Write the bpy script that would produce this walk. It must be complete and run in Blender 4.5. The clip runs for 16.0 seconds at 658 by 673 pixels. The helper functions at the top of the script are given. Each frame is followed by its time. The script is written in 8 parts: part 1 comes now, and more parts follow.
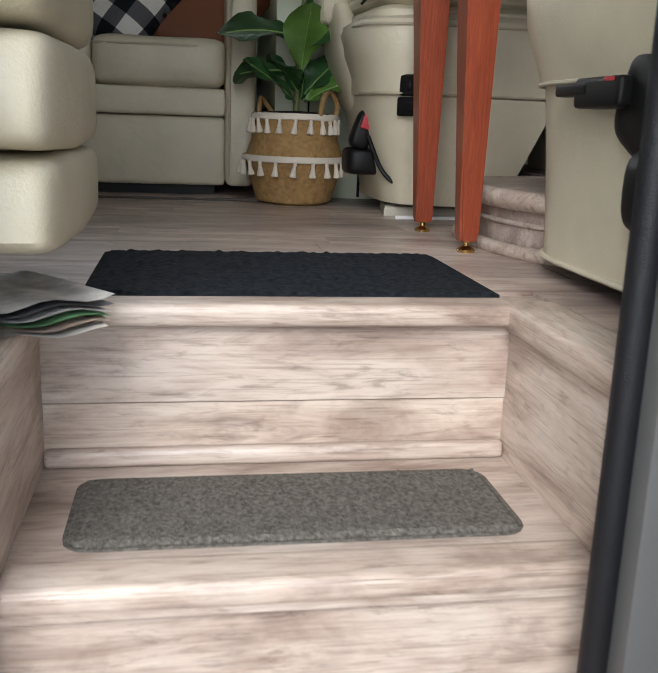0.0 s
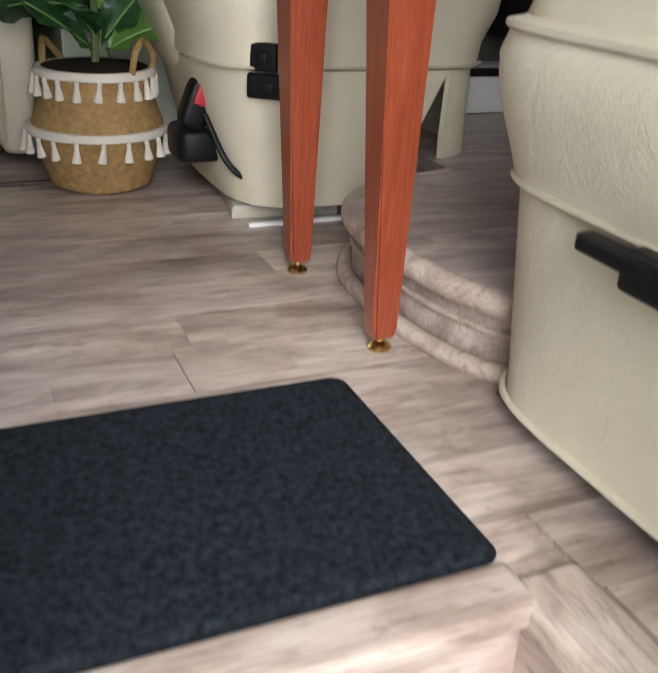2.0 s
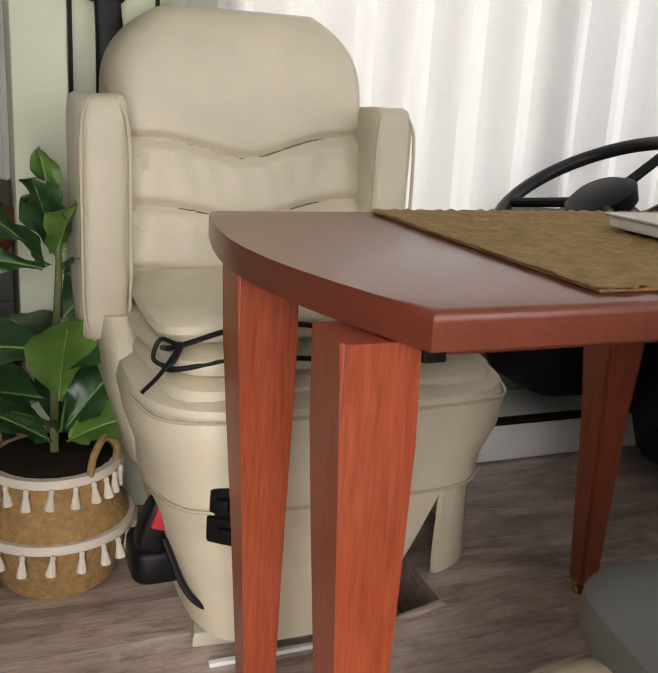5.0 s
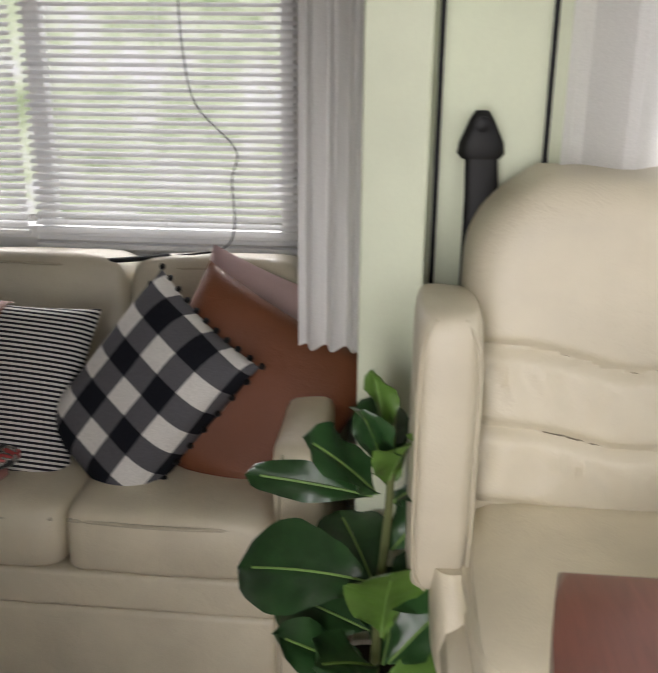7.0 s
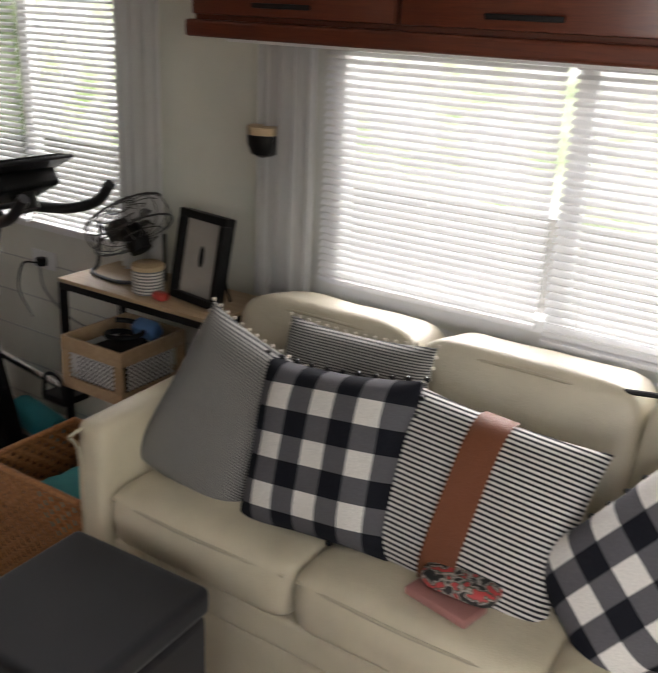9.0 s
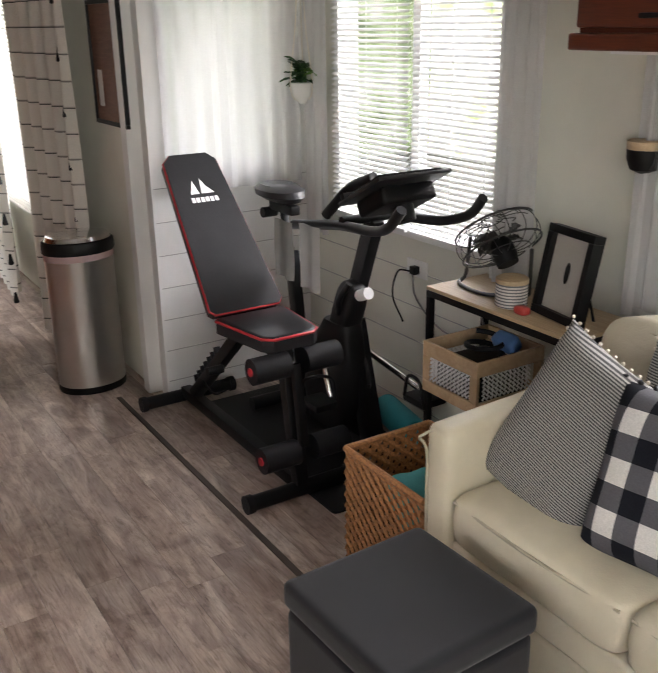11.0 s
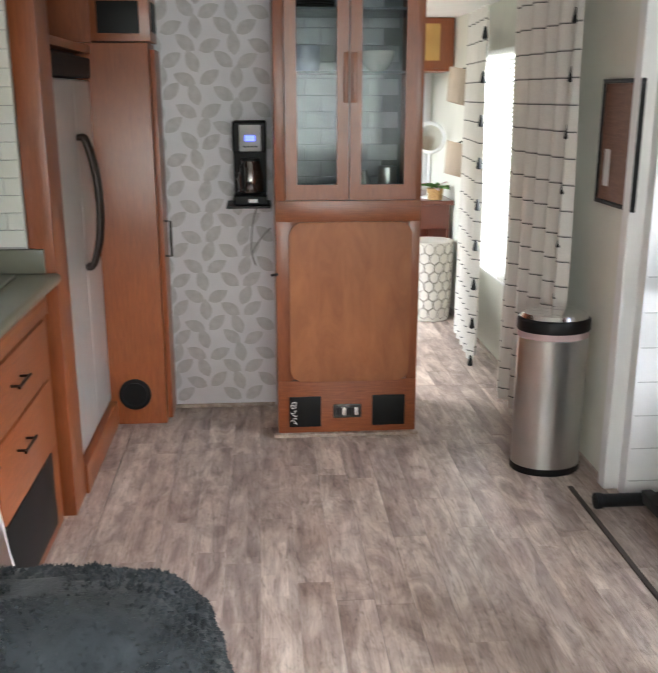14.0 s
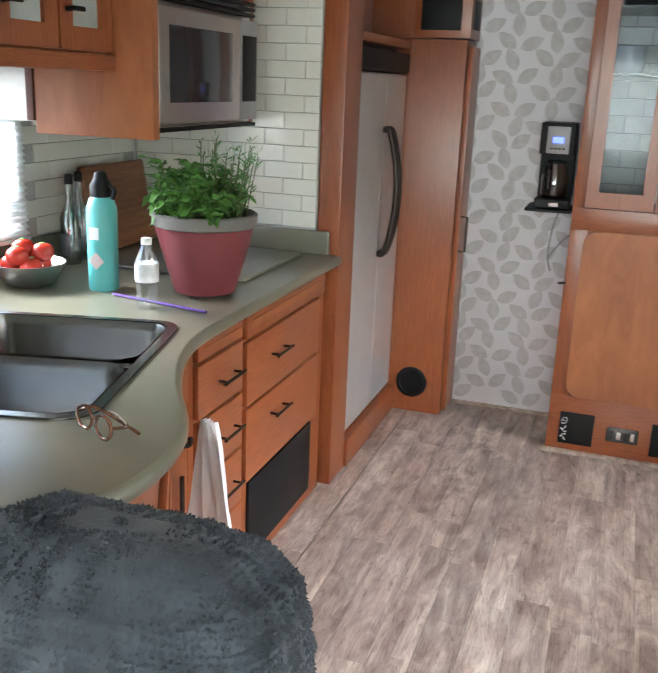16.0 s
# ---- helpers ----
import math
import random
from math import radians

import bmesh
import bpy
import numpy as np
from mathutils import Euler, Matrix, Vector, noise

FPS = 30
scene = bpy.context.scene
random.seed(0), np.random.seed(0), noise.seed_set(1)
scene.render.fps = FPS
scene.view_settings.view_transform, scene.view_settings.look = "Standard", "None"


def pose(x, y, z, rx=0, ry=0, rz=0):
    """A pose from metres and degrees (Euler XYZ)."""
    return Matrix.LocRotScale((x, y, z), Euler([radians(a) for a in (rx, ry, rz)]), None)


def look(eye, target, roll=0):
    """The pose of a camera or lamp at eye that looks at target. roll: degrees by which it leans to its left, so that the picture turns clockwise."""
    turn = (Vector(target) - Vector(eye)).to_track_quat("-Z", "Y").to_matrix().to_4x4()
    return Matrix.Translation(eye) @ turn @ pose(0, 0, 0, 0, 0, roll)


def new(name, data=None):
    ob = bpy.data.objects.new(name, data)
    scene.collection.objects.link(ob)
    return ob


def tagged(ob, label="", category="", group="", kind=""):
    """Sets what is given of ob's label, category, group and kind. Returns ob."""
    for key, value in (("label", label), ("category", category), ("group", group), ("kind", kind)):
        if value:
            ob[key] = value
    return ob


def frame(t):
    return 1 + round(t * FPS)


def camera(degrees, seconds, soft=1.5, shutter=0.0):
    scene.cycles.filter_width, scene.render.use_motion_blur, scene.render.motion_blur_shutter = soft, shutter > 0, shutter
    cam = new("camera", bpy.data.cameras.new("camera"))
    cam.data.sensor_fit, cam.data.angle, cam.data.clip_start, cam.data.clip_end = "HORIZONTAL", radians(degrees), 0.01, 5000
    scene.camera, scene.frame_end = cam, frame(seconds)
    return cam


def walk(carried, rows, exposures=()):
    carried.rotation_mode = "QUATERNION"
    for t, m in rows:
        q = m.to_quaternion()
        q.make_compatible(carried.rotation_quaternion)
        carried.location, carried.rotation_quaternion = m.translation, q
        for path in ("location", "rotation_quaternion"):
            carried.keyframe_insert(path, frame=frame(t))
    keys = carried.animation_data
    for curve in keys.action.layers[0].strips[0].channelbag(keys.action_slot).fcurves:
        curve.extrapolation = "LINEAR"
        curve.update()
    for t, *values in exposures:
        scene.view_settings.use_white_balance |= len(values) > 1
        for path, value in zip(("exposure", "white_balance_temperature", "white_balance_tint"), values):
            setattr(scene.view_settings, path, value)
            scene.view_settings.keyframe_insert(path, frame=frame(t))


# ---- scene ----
cam = camera(41.5, 16.0, soft=1.1, shutter=0.35)
PATH = [
    (0, (-0.063, 0.255, 0.234), (0.262, 2.169, -0.247), 2.2),
    (0.5, (-0.094, 0.397, 0.238), (0.323, 2.299, -0.218), 2.4),
    (1, (-0.088, 0.535, 0.245), (0.472, 2.4, -0.211), 1.9),
    (1.5, (-0.044, 0.723, 0.241), (0.601, 2.556, -0.232), 2.8),
    (2, (-0.06, 0.872, 0.536), (0.694, 2.516, -0.316), 3.3),
    (2.5, (-0.036, 0.97, 0.581), (0.733, 2.666, -0.147), 4.6),
    (3, (-0.021, 1.014, 0.61), (0.815, 2.71, -0.044), 6.4),
    (3.5, (0.087, 1.083, 0.71), (0.934, 2.806, 0.149), 5.1),
    (4, (0.132, 1.091, 0.859), (0.89, 2.864, 0.327), 3.5),
    (4.2, (0.138, 1.098, 0.876), (0.886, 2.883, 0.368), 3.2),
    (6.3, (0.199, 1.5, 1.105), (0.543, 3.371, 0.487), 3.1),
    (6.5, (0.245, 1.558, 1.144), (0.443, 3.448, 0.518), 2.4),
    (7, (0.277, 1.612, 1.25), (0.1, 3.5, 0.612), 0.5),
    (7.5, (0.253, 1.653, 1.286), (-0.207, 3.499, 0.668), 0.2),
    (8, (0.144, 1.755, 1.346), (-0.409, 3.573, 0.721), 2.0),
    (8.5, (0.001, 1.78, 1.456), (-0.673, 3.541, 0.789), 4.1),
    (9, (-0.036, 1.769, 1.473), (-1.036, 3.353, 0.772), 2.8),
    (9.5, (-0.004, 1.786, 1.469), (-1.265, 3.17, 0.766), 1.1),
    (10, (0.014, 1.791, 1.471), (-1.39, 3.032, 0.771), 0.3),
    (10.2, (0.015, 1.788, 1.472), (-1.431, 2.98, 0.773), 0.1),
    (12.5, (-0.117, 1.707, 1.473), (-1.879, 2.411, 0.843), -1.0),
    (13, (-0.166, 1.652, 1.489), (-1.967, 2.26, 0.866), -0.3),
    (13.5, (-0.166, 1.68, 1.494), (-2.05, 2.055, 0.91), -0.6),
    (14, (-0.207, 1.597, 1.512), (-2.128, 1.746, 0.976), -0.0),
    (14.5, (-0.2, 1.678, 1.51), (-2.13, 1.58, 1.0), 0.3),
    (15, (-0.182, 1.737, 1.514), (-2.09, 1.464, 0.981), 0.8),
    (15.5, (-0.176, 1.766, 1.519), (-2.054, 1.357, 0.966), 1.1),
    (16, (-0.228, 1.851, 1.527), (-2.051, 1.248, 0.966), 2.3),
]
walk(cam, [(t, look(eye, target, roll)) for t, eye, target, roll in PATH],
     exposures=[(0.0, -0.4, 6050, 8), (1.5, -0.2, 6000, 8), (3.0, 0.75, 6250, 10), (4.0, 0.1, 6800, 13), (6.5, 0.15, 6500, 14), (8.0, 0.8, 6600, 14), (9.0, 1.2, 6600, 14), (10.2, 1.7, 6450, 15), (12.5, 2.35, 6550, 14), (14.0, 2.9, 5950, 9), (16.0, 3.2, 5800, 7)])

# ---- daylight ----
world = bpy.data.worlds.new("daylight")
scene.world = world
world.use_nodes = True
wn = world.node_tree.nodes
sky = wn.new("ShaderNodeTexSky")
sky.sky_type, sky.sun_disc = "NISHITA", False
sky.sun_elevation, sky.sun_rotation = radians(45), radians(198)
world.node_tree.links.new(sky.outputs["Color"], wn["Background"].inputs["Color"])
wn["Background"].inputs["Strength"].default_value = 0.15
sun = new("sun", bpy.data.lights.new("sun", "SUN"))
sun.data.energy, sun.data.angle, sun.data.color = 2.6, radians(25), (1.0, 0.95, 0.88)
sun.matrix_world = look((-2.6, -8, 8), (0, 0, 0))


def window_light(name, x, y, z, w, h, face, watts, color=(1.0, 0.97, 0.95)):
    """An added area lamp standing in for sky light at or beyond an opening; face is the direction it shines in."""
    lamp = new(name, bpy.data.lights.new(name, "AREA"))
    lamp.data.shape, lamp.data.size, lamp.data.size_y, lamp.data.energy = "RECTANGLE", w, h, watts
    lamp.data.color = color
    lamp.matrix_world = look((x, y, z), (x + face[0], y + face[1], z + face[2]))
    return lamp


# Sky stand-in lamps, some set metres outside their windows so light reaches the floor.
window_light("far_side_sky_light", -1.5, 8.0, 3.5, 7.0, 2.6, (0, -1, -0.52), 600)
window_light("end_window_sky_light", -6.6, 4.2, 3.0, 2.0, 1.6, (1, -0.22, -0.5), 24)
# Windscreen lies out of view; this lamp is added to brighten the rooms behind.
window_light("windshield_light", 2.38, 2.0, 1.38, 1.8, 0.95, (-1, 0, -0.12), 7)
window_light("driver_window_light", 1.4, 3.14, 1.26, 1.56, 1.24, (0, -1, -0.1), 2.2, (0.93, 0.96, 1.0))
window_light("sink_window_sky_light", -2.05, -4.2, 3.3, 3.0, 1.8, (0, 1, -0.5), 230)
window_light("hall_window_sky_light", -5.6, 6.0, 3.0, 2.0, 1.6, (0, -1, -0.5), 38)
# No passenger window is in view; opening and lamp are added to brighten the room.
window_light("unseen_passenger_window_light", 1.25, 0.95, 1.3, 0.86, 0.66, (0, 1, -0.1), 7)
window_light("open_door_sky_light", -0.38, -0.45, 0.75, 1.1, 1.9, (0.25, 1, 0.02), 48)

# ---- materials ----
def nodes_of(name):
    m = bpy.data.materials.new(name)
    m.use_nodes = True
    nt = m.node_tree
    return m, nt, nt.nodes["Principled BSDF"]


def coords(nt, scale, by_piece=False, kind="Object"):
    """Texture coordinates in metres, scaled; shifted piece by piece where asked."""
    tc = nt.nodes.new("ShaderNodeTexCoord")
    mp = nt.nodes.new("ShaderNodeMapping")
    mp.inputs["Scale"].default_value = scale
    nt.links.new(tc.outputs[kind], mp.inputs["Vector"])
    if by_piece:
        info = nt.nodes.new("ShaderNodeObjectInfo")
        mul = nt.nodes.new("ShaderNodeMath")
        mul.operation = "MULTIPLY"
        mul.inputs[1].default_value = 37.0
        nt.links.new(info.outputs["Random"], mul.inputs[0])
        cx = nt.nodes.new("ShaderNodeCombineXYZ")
        for i in range(3):
            nt.links.new(mul.outputs[0], cx.inputs[i])
        nt.links.new(cx.outputs[0], mp.inputs["Location"])
    return mp.outputs["Vector"]


def noise_of(nt, vec, scale, detail=4, rough=0.55, distort=0.0):
    n = nt.nodes.new("ShaderNodeTexNoise")
    n.inputs["Scale"].default_value, n.inputs["Detail"].default_value = scale, detail
    n.inputs["Roughness"].default_value, n.inputs["Distortion"].default_value = rough, distort
    nt.links.new(vec, n.inputs["Vector"])
    return n.outputs["Fac"]


def ramp_of(nt, fac, stops):
    r = nt.nodes.new("ShaderNodeValToRGB")
    while len(r.color_ramp.elements) < len(stops):
        r.color_ramp.elements.new(0.5)
    for e, (p, c) in zip(r.color_ramp.elements, stops):
        e.position, e.color = p, (*c, 1) if len(c) == 3 else c
    nt.links.new(fac, r.inputs["Fac"])
    return r.outputs["Color"]


def mixed(nt, a, b, fac, mode="MULTIPLY"):
    m = nt.nodes.new("ShaderNodeMix")
    m.data_type, m.blend_type = "RGBA", mode
    for sock, val in ((m.inputs[6], a), (m.inputs[7], b), (m.inputs[0], fac)):
        if isinstance(val, (int, float)):
            sock.default_value = val
        elif isinstance(val, tuple):
            sock.default_value = (*val, 1)
        else:
            nt.links.new(val, sock)
    return m.outputs[2]


def bump_to(nt, bsdf, fac, strength, dist=0.002):
    b = nt.nodes.new("ShaderNodeBump")
    b.inputs["Strength"].default_value, b.inputs["Distance"].default_value = strength, dist
    nt.links.new(fac, b.inputs["Height"])
    nt.links.new(b.outputs[0], bsdf.inputs["Normal"])


def plain(name, color, rough=0.6, metal=0.0, vary=0.12, scale=6.0, grain=160.0, bump=0.15, coat=0.0, sheen=0.0):
    """Surface of one colour with two scales of variation."""
    m, nt, b = nodes_of(name)
    v = coords(nt, (1, 1, 1))
    big, fine = noise_of(nt, v, scale), noise_of(nt, v, grain, 3)
    lo, hi = tuple(c * (1 - vary) for c in color), tuple(min(1, c * (1 + vary * 0.7)) for c in color)
    col = ramp_of(nt, big, [(0.3, lo), (0.7, hi)])
    col = mixed(nt, col, ramp_of(nt, fine, [(0.3, (0.9, 0.9, 0.9)), (0.7, (1, 1, 1))]), min(1, vary * 5))
    nt.links.new(col, b.inputs["Base Color"])
    b.inputs["Roughness"].default_value, b.inputs["Metallic"].default_value = rough, metal
    b.inputs["Coat Weight"].default_value, b.inputs["Sheen Weight"].default_value = coat, sheen
    if rough > 0.8:
        b.inputs["Specular IOR Level"].default_value = 0.12
    elif max(color) < 0.03:
        b.inputs["Specular IOR Level"].default_value = 0.28
    if bump:
        bump_to(nt, b, fine, bump, 0.0015)
    return m


def plank_wood(name, stops, stretch, rough=0.45, strips=None):
    """Grey-brown plank vinyl: streaks along the plank, blotches, hair lines; differs piece by piece. strips: length and width of the printed strips."""
    m, nt, b = nodes_of(name)
    v = coords(nt, stretch, by_piece=True)
    grain = noise_of(nt, v, 3.6, 9, 0.66, 1.3)
    fine = noise_of(nt, v, 17.0, 6, 0.7, 0.6)
    hair = noise_of(nt, coords(nt, tuple(0.25 * c if c < 1 else 1.6 * c for c in stretch), by_piece=True), 46.0, 4, 0.65, 0.25)
    blotch = noise_of(nt, coords(nt, tuple(0.35 * c + 1.2 for c in stretch), by_piece=True), 2.6, 6, 0.62, 1.0)
    col = ramp_of(nt, grain, stops)
    col = mixed(nt, col, ramp_of(nt, blotch, [(0.34, (0.66, 0.615, 0.60)), (0.47, (0.93, 0.90, 0.88)), (0.60, (1, 1, 1))]), 1.0)
    col = mixed(nt, col, ramp_of(nt, fine, [(0.32, (0.50, 0.465, 0.44)), (0.46, (0.93, 0.92, 0.91)), (0.7, (1, 1, 1))]), 0.85)
    col = mixed(nt, col, ramp_of(nt, hair, [(0.33, (0.60, 0.56, 0.53)), (0.47, (0.95, 0.94, 0.93)), (0.62, (1, 1, 1))]), 0.8)
    if strips:
        br = nt.nodes.new("ShaderNodeTexBrick")
        br.inputs["Scale"].default_value, br.inputs["Mortar Size"].default_value = 1.0, 0.0
        br.inputs["Brick Width"].default_value, br.inputs["Row Height"].default_value = strips
        br.inputs["Color1"].default_value, br.inputs["Color2"].default_value = (0.72, 0.685, 0.675, 1), (1.0, 0.99, 0.975, 1)
        br.offset, br.squash, br.squash_frequency = 0.37, 1.6, 3
        nt.links.new(coords(nt, (1, 1, 1), by_piece=True), br.inputs["Vector"])
        col = mixed(nt, col, br.outputs["Color"], 0.9)
    info = nt.nodes.new("ShaderNodeObjectInfo")
    tone = ramp_of(nt, info.outputs["Random"], [(0.0, (0.78, 0.755, 0.75)), (0.45, (0.92, 0.895, 0.885)), (1.0, (1.0, 0.98, 0.95))])
    col = mixed(nt, col, tone, 1.0)
    nt.links.new(col, b.inputs["Base Color"])
    b.inputs["Roughness"].default_value = rough
    bump_to(nt, b, hair, 0.25, 0.001)
    return m


def grain_wood(name, dark, light, stretch, rough=0.35, coat=0.3, scale=14.0):
    """Stained hardwood with fine streaks along one axis."""
    m, nt, b = nodes_of(name)
    v = coords(nt, stretch)
    grain = noise_of(nt, v, scale, 8, 0.65, 0.8)
    cloud = noise_of(nt, coords(nt, (1, 1, 1)), 3.0, 3)
    col = ramp_of(nt, grain, [(0.28, dark), (0.72, light)])
    col = mixed(nt, col, ramp_of(nt, cloud, [(0.3, (0.75, 0.72, 0.7)), (0.7, (1, 1, 1))]), 0.7)
    nt.links.new(col, b.inputs["Base Color"])
    b.inputs["Roughness"].default_value, b.inputs["Coat Weight"].default_value = rough, coat
    b.inputs["Coat Roughness"].default_value = 0.25
    bump_to(nt, b, grain, 0.08, 0.001)
    return m


def leather(name, color, rough=0.42):
    """Padded leather: pebble grain, soft creases and slight soiling."""
    m, nt, b = nodes_of(name)
    v = coords(nt, (1, 1, 1))
    soil, crease, pebble = noise_of(nt, v, 5.0, 4), noise_of(nt, v, 17.0, 4, 0.55, 1.8), noise_of(nt, v, 260.0, 2)
    lo, hi = tuple(c * 0.86 for c in color), tuple(min(1, c * 1.06) for c in color)
    col = ramp_of(nt, soil, [(0.3, lo), (0.7, hi)])
    nt.links.new(col, b.inputs["Base Color"])
    b.inputs["Roughness"].default_value = rough
    add = nt.nodes.new("ShaderNodeMath")
    add.operation = "MULTIPLY_ADD"
    add.inputs[1].default_value = 2.6
    nt.links.new(crease, add.inputs[0])
    nt.links.new(pebble, add.inputs[2])
    bump_to(nt, b, add.outputs[0], 0.25, 0.003)
    return m


def stripes(name, a, c, period, axis="Z", duty=0.5, rough=0.85):
    """Woven stripes running across one axis."""
    m, nt, b = nodes_of(name)
    v = coords(nt, (1, 1, 1))
    sep = nt.nodes.new("ShaderNodeSeparateXYZ")
    nt.links.new(v, sep.inputs[0])
    d = nt.nodes.new("ShaderNodeMath")
    d.operation = "DIVIDE"
    d.inputs[1].default_value = period
    nt.links.new(sep.outputs[axis], d.inputs[0])
    fr = nt.nodes.new("ShaderNodeMath")
    fr.operation = "FRACT"
    nt.links.new(d.outputs[0], fr.inputs[0])
    col = ramp_of(nt, fr.outputs[0], [(duty - 0.04, a), (duty + 0.04, c)])
    fine = noise_of(nt, v, 300.0, 2)
    col = mixed(nt, col, ramp_of(nt, fine, [(0.3, (0.8, 0.8, 0.8)), (0.7, (1, 1, 1))]), 0.8)
    nt.links.new(col, b.inputs["Base Color"])
    b.inputs["Roughness"].default_value, b.inputs["Sheen Weight"].default_value = rough, 0.05
    b.inputs["Specular IOR Level"].default_value = 0.1
    bump_to(nt, b, fine, 0.3, 0.001)
    return m


def plaid(name, size):
    """Buffalo check: two crossed bands, white, grey and black."""
    m, nt, b = nodes_of(name)
    v = coords(nt, (1, 1, 1))
    sep = nt.nodes.new("ShaderNodeSeparateXYZ")
    nt.links.new(v, sep.inputs[0])
    bands = []
    for ax in ("X", "Z"):
        d = nt.nodes.new("ShaderNodeMath")
        d.operation = "MULTIPLY_ADD"
        d.inputs[1].default_value, d.inputs[2].default_value = 1 / (2 * size), 0.25
        nt.links.new(sep.outputs[ax], d.inputs[0])
        fr = nt.nodes.new("ShaderNodeMath")
        fr.operation = "FRACT"
        nt.links.new(d.outputs[0], fr.inputs[0])
        st = nt.nodes.new("ShaderNodeMath")
        st.operation = "GREATER_THAN"
        st.inputs[1].default_value = 0.5
        nt.links.new(fr.outputs[0], st.inputs[0])
        bands.append(st.outputs[0])
    add = nt.nodes.new("ShaderNodeMath")
    nt.links.new(bands[0], add.inputs[0])
    nt.links.new(bands[1], add.inputs[1])
    half = nt.nodes.new("ShaderNodeMath")
    half.operation = "MULTIPLY"
    half.inputs[1].default_value = 0.5
    nt.links.new(add.outputs[0], half.inputs[0])
    r = ramp_of(nt, half.outputs[0], [(0.0, (0.78, 0.76, 0.72)), (0.3, (0.12, 0.12, 0.13)), (0.8, (0.014, 0.015, 0.02))])
    nt.nodes[-1].color_ramp.interpolation = "CONSTANT"
    fine = noise_of(nt, v, 320.0, 2)
    col = mixed(nt, r, ramp_of(nt, fine, [(0.3, (0.75, 0.75, 0.75)), (0.7, (1, 1, 1))]), 0.8)
    nt.links.new(col, b.inputs["Base Color"])
    b.inputs["Roughness"].default_value, b.inputs["Specular IOR Level"].default_value = 0.9, 0.1
    bump_to(nt, b, fine, 0.35, 0.001)
    return m


def glassy(name, color=(1, 1, 1), rough=0.02, alpha=0.12):
    """Thin clear pane: mostly see-through, with a glossy skin."""
    m, nt, b = nodes_of(name)
    out = nt.nodes["Material Output"]
    tr, gl, mix = nt.nodes.new("ShaderNodeBsdfTransparent"), nt.nodes.new("ShaderNodeBsdfGlossy"), nt.nodes.new("ShaderNodeMixShader")
    tr.inputs["Color"].default_value, gl.inputs["Roughness"].default_value = (*color, 1), rough
    mix.inputs[0].default_value = alpha
    nt.links.new(tr.outputs[0], mix.inputs[1])
    nt.links.new(gl.outputs[0], mix.inputs[2])
    nt.links.new(mix.outputs[0], out.inputs["Surface"])
    return m


def sheer(name, color, cover=0.6, glow=0.5):
    """Thin cloth that lets daylight through."""
    m, nt, b = nodes_of(name)
    out = nt.nodes["Material Output"]
    v = coords(nt, (1, 1, 1))
    fine = noise_of(nt, v, 400.0, 2)
    df, tl, tr = (nt.nodes.new("ShaderNodeBsdf" + k) for k in ("Diffuse", "Translucent", "Transparent"))
    col = ramp_of(nt, fine, [(0.3, tuple(c * 0.88 for c in color)), (0.7, color)])
    nt.links.new(col, df.inputs["Color"])
    nt.links.new(col, tl.inputs["Color"])
    m1, m2 = nt.nodes.new("ShaderNodeMixShader"), nt.nodes.new("ShaderNodeMixShader")
    m1.inputs[0].default_value, m2.inputs[0].default_value = glow, cover
    nt.links.new(df.outputs[0], m1.inputs[1])
    nt.links.new(tl.outputs[0], m1.inputs[2])
    nt.links.new(tr.outputs[0], m2.inputs[1])
    nt.links.new(m1.outputs[0], m2.inputs[2])
    nt.links.new(m2.outputs[0], out.inputs["Surface"])
    return m


def glow(name, stops, scale, strength):
    """Bright outdoors seen through a window: blurred foliage and sky."""
    m, nt, b = nodes_of(name)
    v = coords(nt, (1, 1, 1))
    n = noise_of(nt, v, scale, 6, 0.65)
    col = ramp_of(nt, n, stops)
    nt.links.new(col, b.inputs["Emission Color"])
    b.inputs["Base Color"].default_value = (0, 0, 0, 1)
    b.inputs["Emission Strength"].default_value = strength
    return m


FLOOR = plank_wood("floor_plank_vinyl", [(0.30, (0.34, 0.275, 0.24)), (0.44, (0.53, 0.45, 0.405)), (0.55, (0.68, 0.60, 0.545)), (0.68, (0.90, 0.84, 0.78))], (0.8, 3.0, 3.0), 0.33, (0.34, 0.0392))
STEP = plank_wood("step_plank_vinyl", [(0.28, (0.30, 0.24, 0.21)), (0.42, (0.52, 0.43, 0.37)), (0.55, (0.66, 0.58, 0.51)), (0.8, (0.78, 0.71, 0.64))], (0.8, 4.5, 4.5), 0.4)
STEP_Y = plank_wood("step_side_vinyl", [(0.28, (0.30, 0.24, 0.21)), (0.42, (0.52, 0.43, 0.37)), (0.55, (0.66, 0.58, 0.51)), (0.8, (0.78, 0.71, 0.64))], (4.5, 0.8, 4.5), 0.4)
CHERRY = grain_wood("cherry_wood", (0.20, 0.05, 0.014), (0.34, 0.10, 0.03), (12, 12, 0.8))
CHERRY_X = grain_wood("cherry_wood_across", (0.20, 0.05, 0.014), (0.34, 0.10, 0.03), (0.8, 12, 12))
CHERRY_Y = grain_wood("cherry_wood_deep", (0.20, 0.05, 0.014), (0.34, 0.10, 0.03), (12, 0.8, 12))
